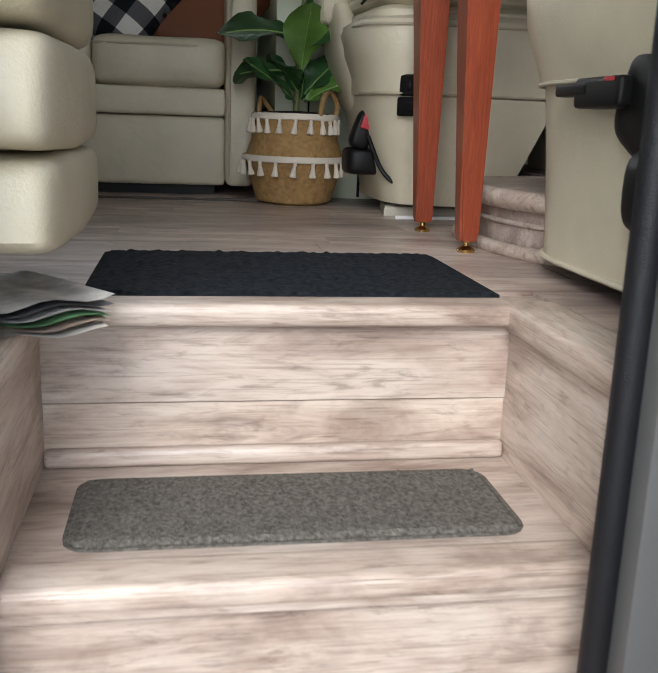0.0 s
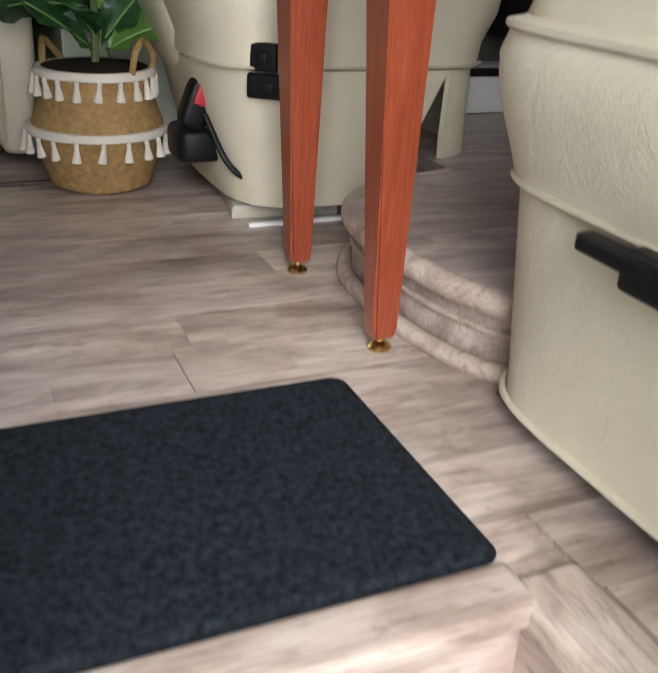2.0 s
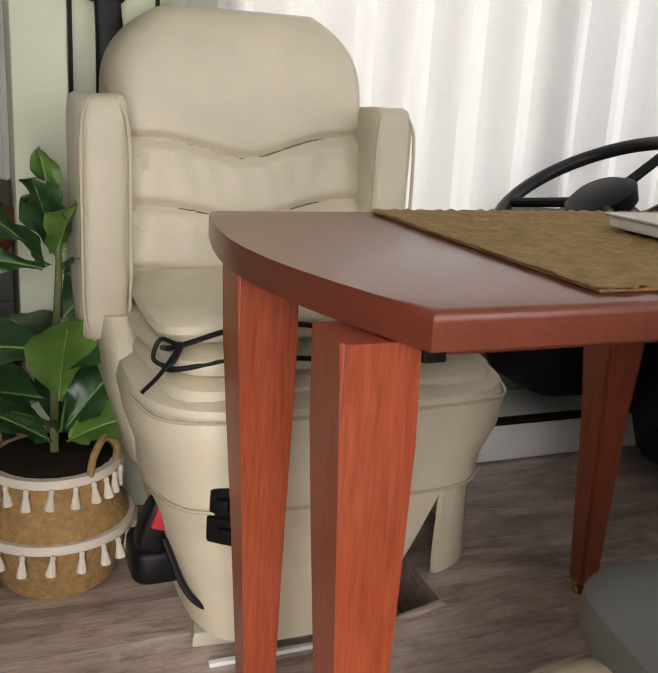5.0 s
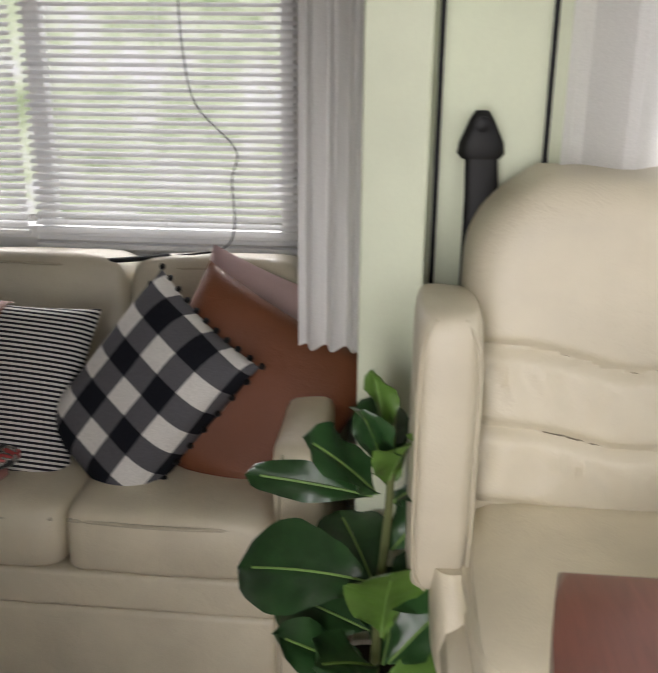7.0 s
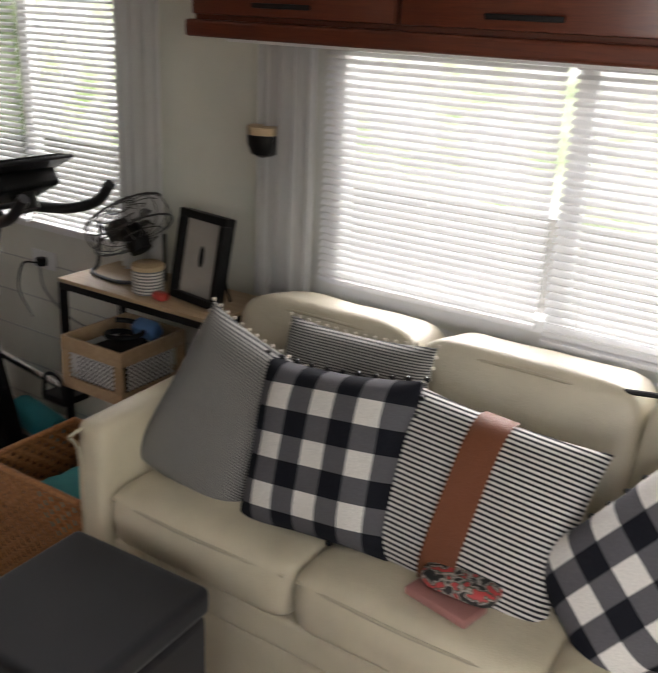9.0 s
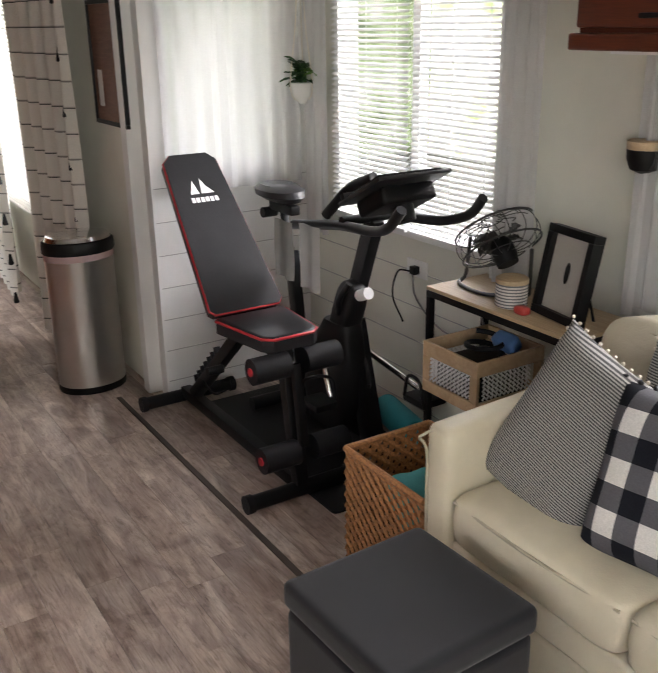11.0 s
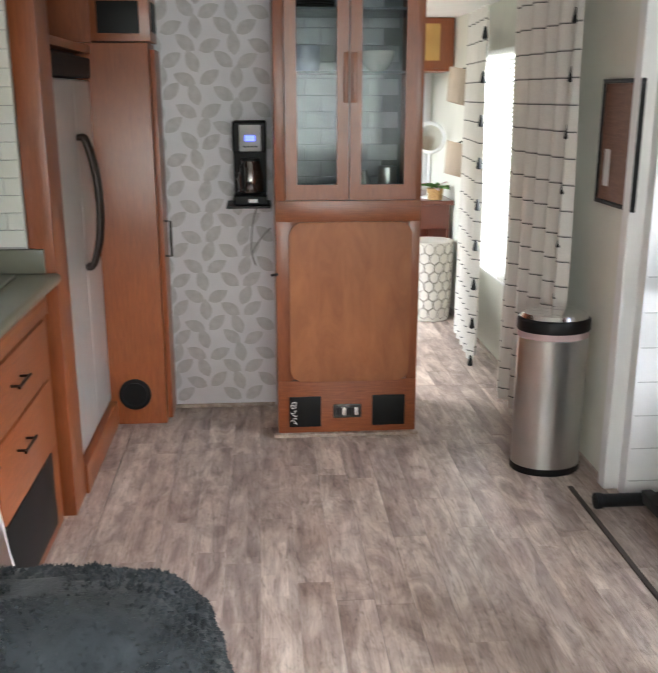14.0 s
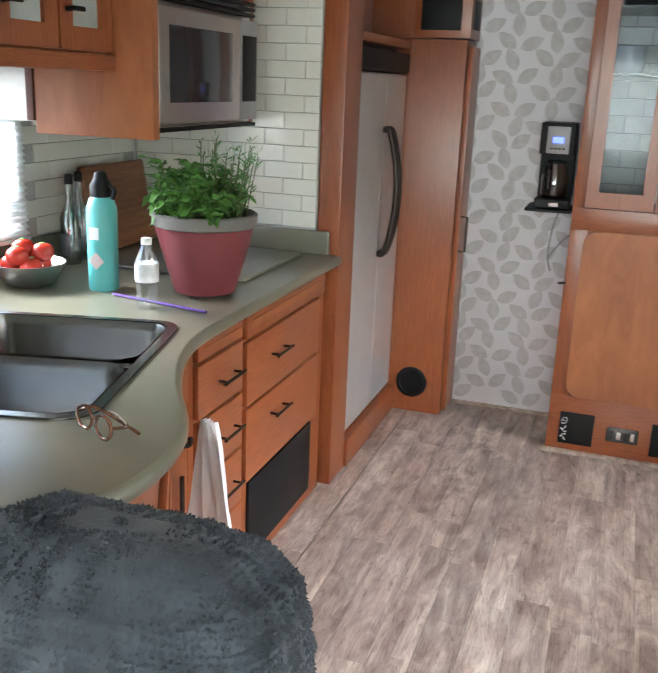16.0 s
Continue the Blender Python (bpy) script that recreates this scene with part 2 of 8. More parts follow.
CHERRY_PANEL = grain_wood("cherry_panel", (0.26, 0.08, 0.022), (0.40, 0.14, 0.045), (2.5, 2.5, 0.9), 0.45, 0.15, 5.0)
MAHOGANY = grain_wood("mahogany", (0.19, 0.030, 0.012), (0.38, 0.085, 0.035), (16, 16, 0.8), 0.3, 0.4)
MAHOGANY_TOP = grain_wood("mahogany_top", (0.13, 0.030, 0.016), (0.18, 0.044, 0.023), (5, 0.8, 5), 0.32, 0.3)
DARK_CHERRY = grain_wood("dark_cherry", (0.07, 0.016, 0.008), (0.14, 0.035, 0.016), (0.8, 12, 12), 0.3, 0.3)
OAK = grain_wood("pale_oak", (0.42, 0.30, 0.17), (0.60, 0.46, 0.29), (0.8, 12, 12), 0.5, 0.0)
CREAM = leather("cream_leather", (0.66, 0.60, 0.45))
CREAM_DK = leather("cream_leather_worn", (0.56, 0.51, 0.39))
WELT = plain("cream_piping", (0.50, 0.45, 0.33), 0.5)
BLACK = plain("black_plastic", (0.0045, 0.0045, 0.005), 0.5, vary=0.3)
BLACK_METAL = plain("black_powder_coat", (0.007, 0.007, 0.008), 0.42, 0.2, vary=0.3)
VINYL = plain("black_vinyl", (0.022, 0.022, 0.024), 0.34, vary=0.25, bump=0.3)
RED = plain("red_piping", (0.45, 0.02, 0.03), 0.5)
RUBBER = plain("black_rubber", (0.009, 0.009, 0.011), 0.5, vary=0.2, grain=500, bump=0.5)
STEEL = plain("brushed_steel", (0.56, 0.55, 0.53), 0.3, 1.0, vary=0.06, grain=400, bump=0.05)
CHROME = plain("chrome", (0.75, 0.75, 0.74), 0.12, 1.0, vary=0.03, bump=0)
BRASS = plain("brass", (0.62, 0.42, 0.16), 0.22, 1.0, vary=0.1, bump=0)
BRONZE = plain("dark_bronze", (0.045, 0.035, 0.03), 0.4, 0.8, vary=0.2)
WALL = plain("cream_wall_panel", (0.70, 0.70, 0.62), 0.55, vary=0.04)
WALL_GREEN = plain("pale_green_wall", (0.62, 0.66, 0.50), 0.5, vary=0.05)
WHITE = plain("white_paint", (0.78, 0.78, 0.77), 0.45, vary=0.04)
SHIPLAP = plain("white_shiplap", (0.76, 0.76, 0.75), 0.5, vary=0.05)
CEIL = plain("ceiling_panel", (0.82, 0.81, 0.78), 0.8, vary=0.04)
SHEER = sheer("white_sheer_curtain", (0.86, 0.86, 0.87), 0.72, 0.55)
VOILE = sheer("thin_voile", (0.90, 0.90, 0.92), 0.16, 0.6)
DRAPE = sheer("white_drape", (0.82, 0.81, 0.80), 0.97, 0.45)
SLAT = sheer("white_blind_slat", (0.80, 0.80, 0.79), 1.0, 0.2)
PANE = glassy("window_pane", alpha=0.06)
PANE_CAB = glassy("cabinet_pane", (0.9, 0.93, 0.93), 0.05, 0.012)
COUNTER = plain("olive_solid_surface", (0.155, 0.148, 0.105), 0.28, vary=0.1, grain=420, bump=0.04, coat=0.2)
MAT_DARK = plain("charcoal_rug", (0.016, 0.019, 0.024), 0.95, vary=0.75, scale=110, grain=130, bump=1.0)
MAT_GREY = plain("grey_step_rug", (0.13, 0.12, 0.105), 0.95, vary=0.55, scale=190, grain=260, bump=1.0)
FABRIC_GREY = plain("charcoal_linen", (0.019, 0.019, 0.021), 0.9, vary=0.15, grain=600, bump=0.4, sheen=0.2)
THROW = plain("grey_green_plush", (0.040, 0.047, 0.056), 0.95, vary=0.4, scale=14, grain=120, bump=0.9, sheen=0.15)
SEAT_GREY = plain("grey_seat_cover", (0.13, 0.14, 0.13), 0.6, vary=0.08)
RATTAN = plain("rattan_weave", (0.34, 0.19, 0.075), 0.75, vary=0.35, scale=60, grain=200, bump=0.6)
SEAGRASS = plain("seagrass_basket", (0.38, 0.23, 0.085), 0.8, vary=0.3, scale=70, grain=250, bump=0.8)
COTTON = plain("cream_cotton", (0.72, 0.66, 0.56), 0.9, vary=0.1, grain=300, bump=0.5)
LEAF = plain("fiddle_leaf", (0.025, 0.075, 0.022), 0.35, vary=0.5, scale=14, grain=60, bump=0.3)
LEAF_NEW = plain("young_leaf", (0.10, 0.20, 0.035), 0.4, vary=0.3, scale=14, grain=60, bump=0.3)
HERB = plain("herb_leaf", (0.10, 0.24, 0.04), 0.5, vary=0.4, scale=20, grain=80)
STEM = plain("green_stem", (0.12, 0.14, 0.05), 0.6)
SOIL = plain("potting_soil", (0.03, 0.022, 0.016), 0.95, vary=0.4, grain=90, bump=0.8)
POT_RED = plain("maroon_pot", (0.16, 0.03, 0.035), 0.45, vary=0.12)
POT_RIM = plain("grey_pot_rim", (0.14, 0.13, 0.115), 0.6)
TEAL = plain("teal_enamel", (0.14, 0.50, 0.48), 0.4, vary=0.06)
RUST = leather("rust_leather", (0.17, 0.052, 0.018), 0.6)
PINK = plain("dusty_pink_cloth", (0.52, 0.38, 0.37), 0.9, vary=0.1, grain=400, bump=0.4)
PLAID = plaid("buffalo_check", 0.052)
TICKING = stripes("ticking_stripe", (0.03, 0.03, 0.035), (0.68, 0.66, 0.62), 0.0095, "Z", 0.5)
TICKING_FINE = stripes("fine_ticking_stripe", (0.08, 0.08, 0.08), (0.36, 0.355, 0.335), 0.006, "Z", 0.5)
ASPHALT = plain("gravel_ground", (0.16, 0.15, 0.13), 0.95, vary=0.35, scale=3, grain=50, bump=0.8)
BLUE_LED = nodes_of("blue_display")
BLUE_LED[2].inputs["Emission Color"].default_value, BLUE_LED[2].inputs["Emission Strength"].default_value = (0.02, 0.06, 1.0, 1), 0.5
BLUE_LED = BLUE_LED[0]
OUTDOORS = glow("bright_outdoors", [(0.32, (0.30, 0.42, 0.16)), (0.5, (0.75, 0.85, 0.55)), (0.62, (1, 1, 1))], 1.4, 0.75)
OUTDOORS_GREEN = glow("green_outdoors", [(0.35, (0.10, 0.16, 0.05)), (0.5, (0.42, 0.56, 0.24)), (0.68, (0.95, 1, 0.85))], 1.3, 0.28)


# ---- builders ----
def obj(name, bm, material, smooth=True):
    me = bpy.data.meshes.new(name)
    bm.to_mesh(me)
    bm.free()
    if smooth:
        for p in me.polygons:
            p.use_smooth = True
        me.set_sharp_from_angle(angle=radians(38))
    me.materials.append(material)
    return new(name, me)


def part(name, bm, material, parent, label="", smooth=True):
    """One mesh object under a thing or part; its mesh is given in world coordinates."""
    ob = obj(name, bm, material, smooth)
    ob.parent = parent
    ob.matrix_parent_inverse = Matrix.Translation(-parent.location)
    if label:
        ob["label"] = label
    return ob


def thing(name, at, label, category, group="", kind=""):
    e = new(name)
    e.empty_display_size = 0.05
    e.location = at
    return tagged(e, label, category, group, kind)


def box(x0, x1, y0, y1, z0, z1, bevel=0.0, seg=2, bm=None):
    bm = bm or bmesh.new()
    r = bmesh.ops.create_cube(bm, size=1.0)
    vs = r["verts"]
    bmesh.ops.scale(bm, vec=(x1 - x0, y1 - y0, z1 - z0), verts=vs)
    bmesh.ops.translate(bm, vec=((x0 + x1) / 2, (y0 + y1) / 2, (z0 + z1) / 2), verts=vs)
    if bevel:
        es = {e for v in vs for e in v.link_edges}
        bmesh.ops.bevel(bm, geom=list(es), offset=bevel, segments=seg, profile=0.6, affect="EDGES")
    return bm


def moved(bm, m):
    bmesh.ops.transform(bm, matrix=m, verts=bm.verts)
    return bm


def pillow_form(w, d, h, e1=0.45, e2=0.35, n=28, m=14):
    """Padded block: a superellipsoid of full size w, d, h about the origin."""
    bm = bmesh.new()

    def sgn(v, e):
        return math.copysign(abs(v) ** e, v)
    rings = []
    for j in range(1, m):
        ph = -math.pi / 2 + math.pi * j / m
        rings.append([bm.verts.new((w / 2 * sgn(math.cos(ph), e1) * sgn(math.cos(2 * math.pi * i / n), e2),
                                    d / 2 * sgn(math.cos(ph), e1) * sgn(math.sin(2 * math.pi * i / n), e2),
                                    h / 2 * sgn(math.sin(ph), e1))) for i in range(n)])
    for a, b in zip(rings, rings[1:]):
        for i in range(n):
            bm.faces.new((a[i], a[(i + 1) % n], b[(i + 1) % n], b[i]))
    bm.faces.new(rings[0][::-1])
    bm.faces.new(rings[-1])
    return bm


def pad(cx, cy, cz, w, d, h, turn=None, e1=0.4, e2=0.3, puff=0.0):
    bm = pillow_form(w, d, h, e1, e2)
    if puff:
        for v in bm.verts:
            v.co += Vector(v.co).normalized() * puff * noise.noise(v.co * 9.0 + Vector((cx, cy, cz)))
    if turn:
        moved(bm, turn)
    return moved(bm, Matrix.Translation((cx, cy, cz)))


def lathe(profile, cx, cy, n=32, bm=None, m=None):
    """Turned form from (radius, height) pairs about a vertical axis."""
    bm = bm or bmesh.new()
    rings = []
    for r, z in profile:
        rings.append([bm.verts.new((cx + r * math.cos(2 * math.pi * i / n), cy + r * math.sin(2 * math.pi * i / n), z)) for i in range(n)])
    for a, b in zip(rings, rings[1:]):
        for i in range(n):
            bm.faces.new((a[i], a[(i + 1) % n], b[(i + 1) % n], b[i]))
    if profile[0][0] > 0.001:
        bm.faces.new(rings[0][::-1])
    if profile[-1][0] > 0.001:
        bm.faces.new(rings[-1])
    if m:
        moved(bm, m)
    return bm


def smooth_path(points, per=6):
    """Catmull-Rom points through a rough line."""
    pts = [Vector(p) for p in points]
    if len(pts) < 3:
        return pts
    out = []
    ext = [2 * pts[0] - pts[1]] + pts + [2 * pts[-1] - pts[-2]]
    for i in range(1, len(ext) - 2):
        p0, p1, p2, p3 = ext[i - 1:i + 3]
        for k in range(per):
            t = k / per
            out.append(0.5 * ((2 * p1) + (p2 - p0) * t + (2 * p0 - 5 * p1 + 4 * p2 - p3) * t * t + (3 * p1 - p0 - 3 * p2 + p3) * t ** 3))
    out.append(pts[-1])
    return out


def tube(points, r, n=10, curved=True, bm=None, taper=1.0):
    """A round bar along a line of points."""
    bm = bm or bmesh.new()
    pts = smooth_path(points) if curved else [Vector(p) for p in points]
    rings, up = [], None
    for i, p in enumerate(pts):
        d = (pts[min(i + 1, len(pts) - 1)] - pts[max(i - 1, 0)]).normalized()
        if up is None:
            up = d.orthogonal().normalized()
        up = (up - d * up.dot(d)).normalized()
        side = d.cross(up)
        rr = r * (1 + (taper - 1) * i / max(1, len(pts) - 1))
        rings.append([bm.verts.new(p + rr * (math.cos(2 * math.pi * k / n) * up + math.sin(2 * math.pi * k / n) * side)) for k in range(n)])
    for a, b in zip(rings, rings[1:]):
        for k in range(n):
            bm.faces.new((a[k], a[(k + 1) % n], b[(k + 1) % n], b[k]))
    bm.faces.new(rings[0][::-1])
    bm.faces.new(rings[-1])
    return bm


def prism(outline, z0, z1, bevel=0.0, seg=2):
    """A flat slab with the given outline, (x, y) pairs counter-clockwise."""
    bm = bmesh.new()
    lo = [bm.verts.new((x, y, z0)) for x, y in outline]
    hi = [bm.verts.new((x, y, z1)) for x, y in outline]
    n = len(outline)
    bm.faces.new(lo[::-1])
    top = bm.faces.new(hi)
    for i in range(n):
        bm.faces.new((lo[i], lo[(i + 1) % n], hi[(i + 1) % n], hi[i]))
    if bevel:
        bmesh.ops.bevel(bm, geom=list(top.edges), offset=bevel, segments=seg, profile=0.5, affect="EDGES")
    return bm


def drape(p0, p1, z0, z1, waves, amp, flare=0.0, nz=14, per=8, thick=0.0, seed=0):
    """A hanging curtain between two floor points, in soft folds."""
    a, b = Vector((*p0, 0)), Vector((*p1, 0))
    run = b - a
    side = Vector((-run.y, run.x, 0)).normalized()
    bm = bmesh.new()
    nx = waves * per
    grid = []
    for j in range(nz + 1):
        v = j / nz
        row = []
        for i in range(nx + 1):
            u = i / nx
            wob = noise.noise(Vector((u * 5, v * 1.3, seed))) * 0.5
            s = math.sin(2 * math.pi * (u * waves + 0.35 * wob)) * amp * (0.55 + 0.45 * (1 - v) + 0.3 * wob)
            c = 0.5 + (u - 0.5) * (1 + flare * (1 - v))
            row.append(bm.verts.new(a + run * c + side * s + Vector((0, 0, z0 + (z1 - z0) * v))))
        grid.append(row)
    for r0, r1 in zip(grid, grid[1:]):
        for i in range(nx):
            bm.faces.new((r0[i], r0[i + 1], r1[i + 1], r1[i]))
    return bm


def piece(name, mesh, parent, m):
    """One of many alike pieces: an object of its own on a shared mesh."""
    ob = new(name, mesh)
    ob.parent = parent
    ob.matrix_parent_inverse = Matrix.Translation(-parent.location)
    ob.matrix_basis = m
    return ob


def mesh_of(name, bm, material):
    me = bpy.data.meshes.new(name)
    bm.to_mesh(me)
    bm.free()
    me.materials.append(material)
    return me


def setting(name, bm, material, label, smooth=False):
    ob = obj(name, bm, material, smooth)
    return tagged(ob, label, kind="structure")

# ---- the shell ----
CEIL_Z = 2.02
SIDE_Y, BODY_Y, SLIDE_Y = 0.98, 2.94, 3.70   # door-side wall, far body wall, back of the sofa slide-out
SLIDE_X0, SLIDE_X1 = -3.22, 0.255
KIT_Y, KIT_X0, KIT_X1 = 0.05, -3.22, -1.12
REAR_X, FRONT_X = -7.2, 2.35
WELL_X0, WELL_X1, WELL_Y = -0.245, 0.375, 1.355


def wall_y(name, x0, x1, y, thick, z0, z1, holes, material, label):
    """A wall in the plane y, growing away by thick, with rectangular holes (x0, x1, z0, z1) right through it."""
    bm = bmesh.new()
    xs = sorted({x0, x1, *[h[0] for h in holes], *[h[1] for h in holes]})
    for a, b in zip(xs, xs[1:]):
        cuts = sorted((h[2], h[3]) for h in holes if h[0] <= a + 1e-6 and h[1] >= b - 1e-6)
        z = z0
        for c0, c1 in cuts:
            if c0 > z + 1e-4:
                box(a, b, min(y, y + thick), max(y, y + thick), z, c0, bm=bm)
            z = c1
        if z < z1 - 1e-4:
            box(a, b, min(y, y + thick), max(y, y + thick), z, z1, bm=bm)
    return setting(name, bm, material, label)


def wall_x(name, y0, y1, x, thick, z0, z1, holes, material, label):
    bm = bmesh.new()
    ys = sorted({y0, y1, *[h[0] for h in holes], *[h[1] for h in holes]})
    for a, b in zip(ys, ys[1:]):
        cuts = sorted((h[2], h[3]) for h in holes if h[0] <= a + 1e-6 and h[1] >= b - 1e-6)
        z = z0
        for c0, c1 in cuts:
            if c0 > z + 1e-4:
                box(min(x, x + thick), max(x, x + thick), a, b, z, c0, bm=bm)
            z = c1
        if z < z1 - 1e-4:
            box(min(x, x + thick), max(x, x + thick), a, b, z, z1, bm=bm)
    return setting(name, bm, material, label)


SOFA_WIN = (-1.24, 0.0, 0.79, 1.44)
BIKE_WIN = (-2.92, -1.98, 0.74, 1.66)
END_WIN = (3.06, 3.56, 0.92, 1.72)
HALL_WIN = (-5.35, -4.45, 0.55, 1.75)
SINK_WIN = (-2.48, -1.60, 1.02, 1.56)
wall_y("wall_slide", SLIDE_X0, SLIDE_X1, SLIDE_Y, 0.06, -0.02, CEIL_Z, [SOFA_WIN, BIKE_WIN], WALL, "cream panelled slide-out wall with two windows")
wall_x("wall_slide_end", BODY_Y + 0.05, SLIDE_Y, SLIDE_X0, -0.06, -0.02, CEIL_Z, [END_WIN], SHIPLAP, "white end wall of the slide-out")
wall_x("wall_slide_front", BODY_Y + 0.106, SLIDE_Y, SLIDE_X1 - 0.05, 0.05, -0.02, CEIL_Z, [], WALL_GREEN, "pale green end wall beside the sofa")
wall_y("wall_body_rear", REAR_X, SLIDE_X0 - 0.12, BODY_Y + 0.01, 0.06, -0.02, CEIL_Z, [HALL_WIN], WALL, "cream wall of the hall with a window")
wall_y("wall_body_front", 0.201, FRONT_X, BODY_Y + 0.1, 0.06, -0.02, CEIL_Z, [(0.6, 2.2, 0.62, 1.9)], WALL_GREEN, "pale green cab side wall")
wall_y("wall_door_side", KIT_X1, FRONT_X, SIDE_Y, -0.06, -1.0, CEIL_Z, [(WELL_X0 - 0.02, WELL_X1 + 0.035, -1.0, 1.95), (0.8, 1.7, 0.95, 1.65)], WALL, "cream side wall with the entry door opening")
wall_x("wall_kitchen_end", KIT_Y, SIDE_Y - 0.061, KIT_X1 - 0.001, 0.05, -0.02, CEIL_Z, [], WALL, "plain end wall of the kitchen bay")
wall_y("wall_kitchen", -4.42, KIT_X1 + 0.049, KIT_Y, -0.06, -0.02, CEIL_Z, [SINK_WIN], WHITE, "white kitchen back wall with a window")
wall_x("wall_rear", KIT_Y, SLIDE_Y, REAR_X, -0.06, -0.02, CEIL_Z, [], WALL, "cream rear wall")
wall_x("wall_cab_front", SIDE_Y, BODY_Y + 0.1, FRONT_X, 0.06, -0.02, CEIL_Z, [(1.08, 2.92, 0.88, 1.88)], WALL, "front wall with the windscreen opening")
setting("ceiling", box(REAR_X - 0.06, FRONT_X + 0.06, KIT_Y - 0.06, SLIDE_Y + 0.06, CEIL_Z + 0.002, CEIL_Z + 0.06), CEIL, "plain off-white ceiling panel")

# ---- ground outside ----
gb = bmesh.new()
bmesh.ops.create_grid(gb, x_segments=20, y_segments=20, size=400)
moved(gb, Matrix.Translation((0, 0, -1.0)))
setting("ground", gb, ASPHALT, "grey gravel ground outside")
for nm, m, pts in (("backdrop_far_side", OUTDOORS, ((-14, 13), (8, 13))), ("backdrop_rear", OUTDOORS_GREEN, ((-14, -8), (-14, 13))),
                   ("backdrop_kitchen", OUTDOORS_GREEN, ((-2.6, -9), (-14, -8))), ("backdrop_front", OUTDOORS, ((12, 13), (12, -4)))):
    (xa, ya), (xb, yb) = pts
    bb = bmesh.new()
    v = [bb.verts.new(p) for p in ((xa, ya, -0.99), (xb, yb, -0.99), (xb, yb, 5), (xa, ya, 5))]
    bb.faces.new(v)
    setting(nm, bb, m, "bright blurred trees and sky outside")

# ---- floor ----
sub = bmesh.new()
for x0, x1, y0, y1 in ((REAR_X, WELL_X0 - 0.035, SIDE_Y, BODY_Y), (WELL_X0 - 0.035, WELL_X1 + 0.035, WELL_Y + 0.025, BODY_Y), (WELL_X1 + 0.035, FRONT_X, SIDE_Y, BODY_Y),
                       (-4.4, KIT_X1, KIT_Y, SIDE_Y), (REAR_X, SLIDE_X0, BODY_Y, BODY_Y + 0.1), (SLIDE_X0, SLIDE_X1, BODY_Y, SLIDE_Y), (SLIDE_X1, FRONT_X, BODY_Y, BODY_Y + 0.1)):
    box(x0, x1, y0, y1, -0.05, -0.006, bm=sub)
floor = setting("floor", sub, FLOOR, "grey-brown wood plank vinyl floor")
PW, PL = 0.118, 0.92


def lay_planks(parent, x0, x1, y0, y1, seed, keep_out=None, z=0.0):
    """Rows of planks along x with staggered ends; boards are cut at the edges."""
    rnd = random.Random(seed)
    y = y0
    while y < y1 - 0.01:
        w = min(PW, y1 - y)
        x = x0 - rnd.random() * PL
        while x < x1:
            a, b = max(x, x0), min(x + PL, x1)
            if b - a > 0.02:
                spans = [(a, b)]
                if keep_out and y < keep_out[2] - 0.002:
                    spans = [(p, q) for p, q in ((a, min(b, keep_out[0])), (max(a, keep_out[1]), b)) if q - p > 0.02]
                for p, q in spans:
                    key = (round(q - p, 2), round(w, 3))
                    if key not in PLANKS:
                        pb = box(-key[0] / 2, key[0] / 2, -w / 2 + 0.0006, w / 2 - 0.0006, -0.006, 0.0)
                        PLANKS[key] = mesh_of("plank", pb, FLOOR)
                    piece("plank", PLANKS[key], parent, Matrix.Translation(((p + q) / 2, y + w / 2, z)))
            x += PL + 0.0008
        y += PW


PLANKS = {}

# ---- entry steps ----
steps = thing("entry_steps", (0.06, 1.2, -0.98), "entry steps clad in grey-brown wood plank", "steps", kind="structure")
TREAD_Z = -0.215


def nosing(y, z, x0, x1):
    """A rounded stair nosing bar."""
    bm = box(x0, x1, y - 0.016, y + 0.05, z - 0.026, z + 0.004, 0.011, 3)
    return bm


part("nosing", nosing(WELL_Y - 0.006, 0.0, WELL_X0, WELL_X1 + 0.004), STEP, steps, "rounded pale nosing at the top step")
part("riser_board", box(WELL_X0, WELL_X1, WELL_Y, WELL_Y + 0.02, TREAD_Z + 0.085, -0.022), STEP, steps)
part("riser_board", box(WELL_X0, WELL_X1, WELL_Y + 0.003, WELL_Y + 0.02, TREAD_Z, TREAD_Z + 0.083), STEP, steps)
part("quarter_round", box(WELL_X0, WELL_X1, WELL_Y - 0.016, WELL_Y + 0.004, TREAD_Z, TREAD_Z + 0.024, 0.008, 3), STEP, steps)
part("tread", box(WELL_X0, WELL_X1, 1.03, WELL_Y, TREAD_Z - 0.03, TREAD_Z), STEP, steps)
part("nosing", nosing(1.045, TREAD_Z, WELL_X0, WELL_X1), STEP, steps)
part("riser_board", box(WELL_X0, WELL_X1, 1.04, 1.06, -0.60, TREAD_Z - 0.03), STEP, steps)
part("tread", box(WELL_X0, WELL_X1, 0.60, 1.06, -0.63, -0.60), STEP, steps)
part("riser_board", box(WELL_X0, WELL_X1, 0.60, 0.62, -0.98, -0.63), STEP, steps)
part("side_board", box(WELL_X1, WELL_X1 + 0.03, 0.985, WELL_Y + 0.02, -0.98, -0.034), STEP_Y, steps)
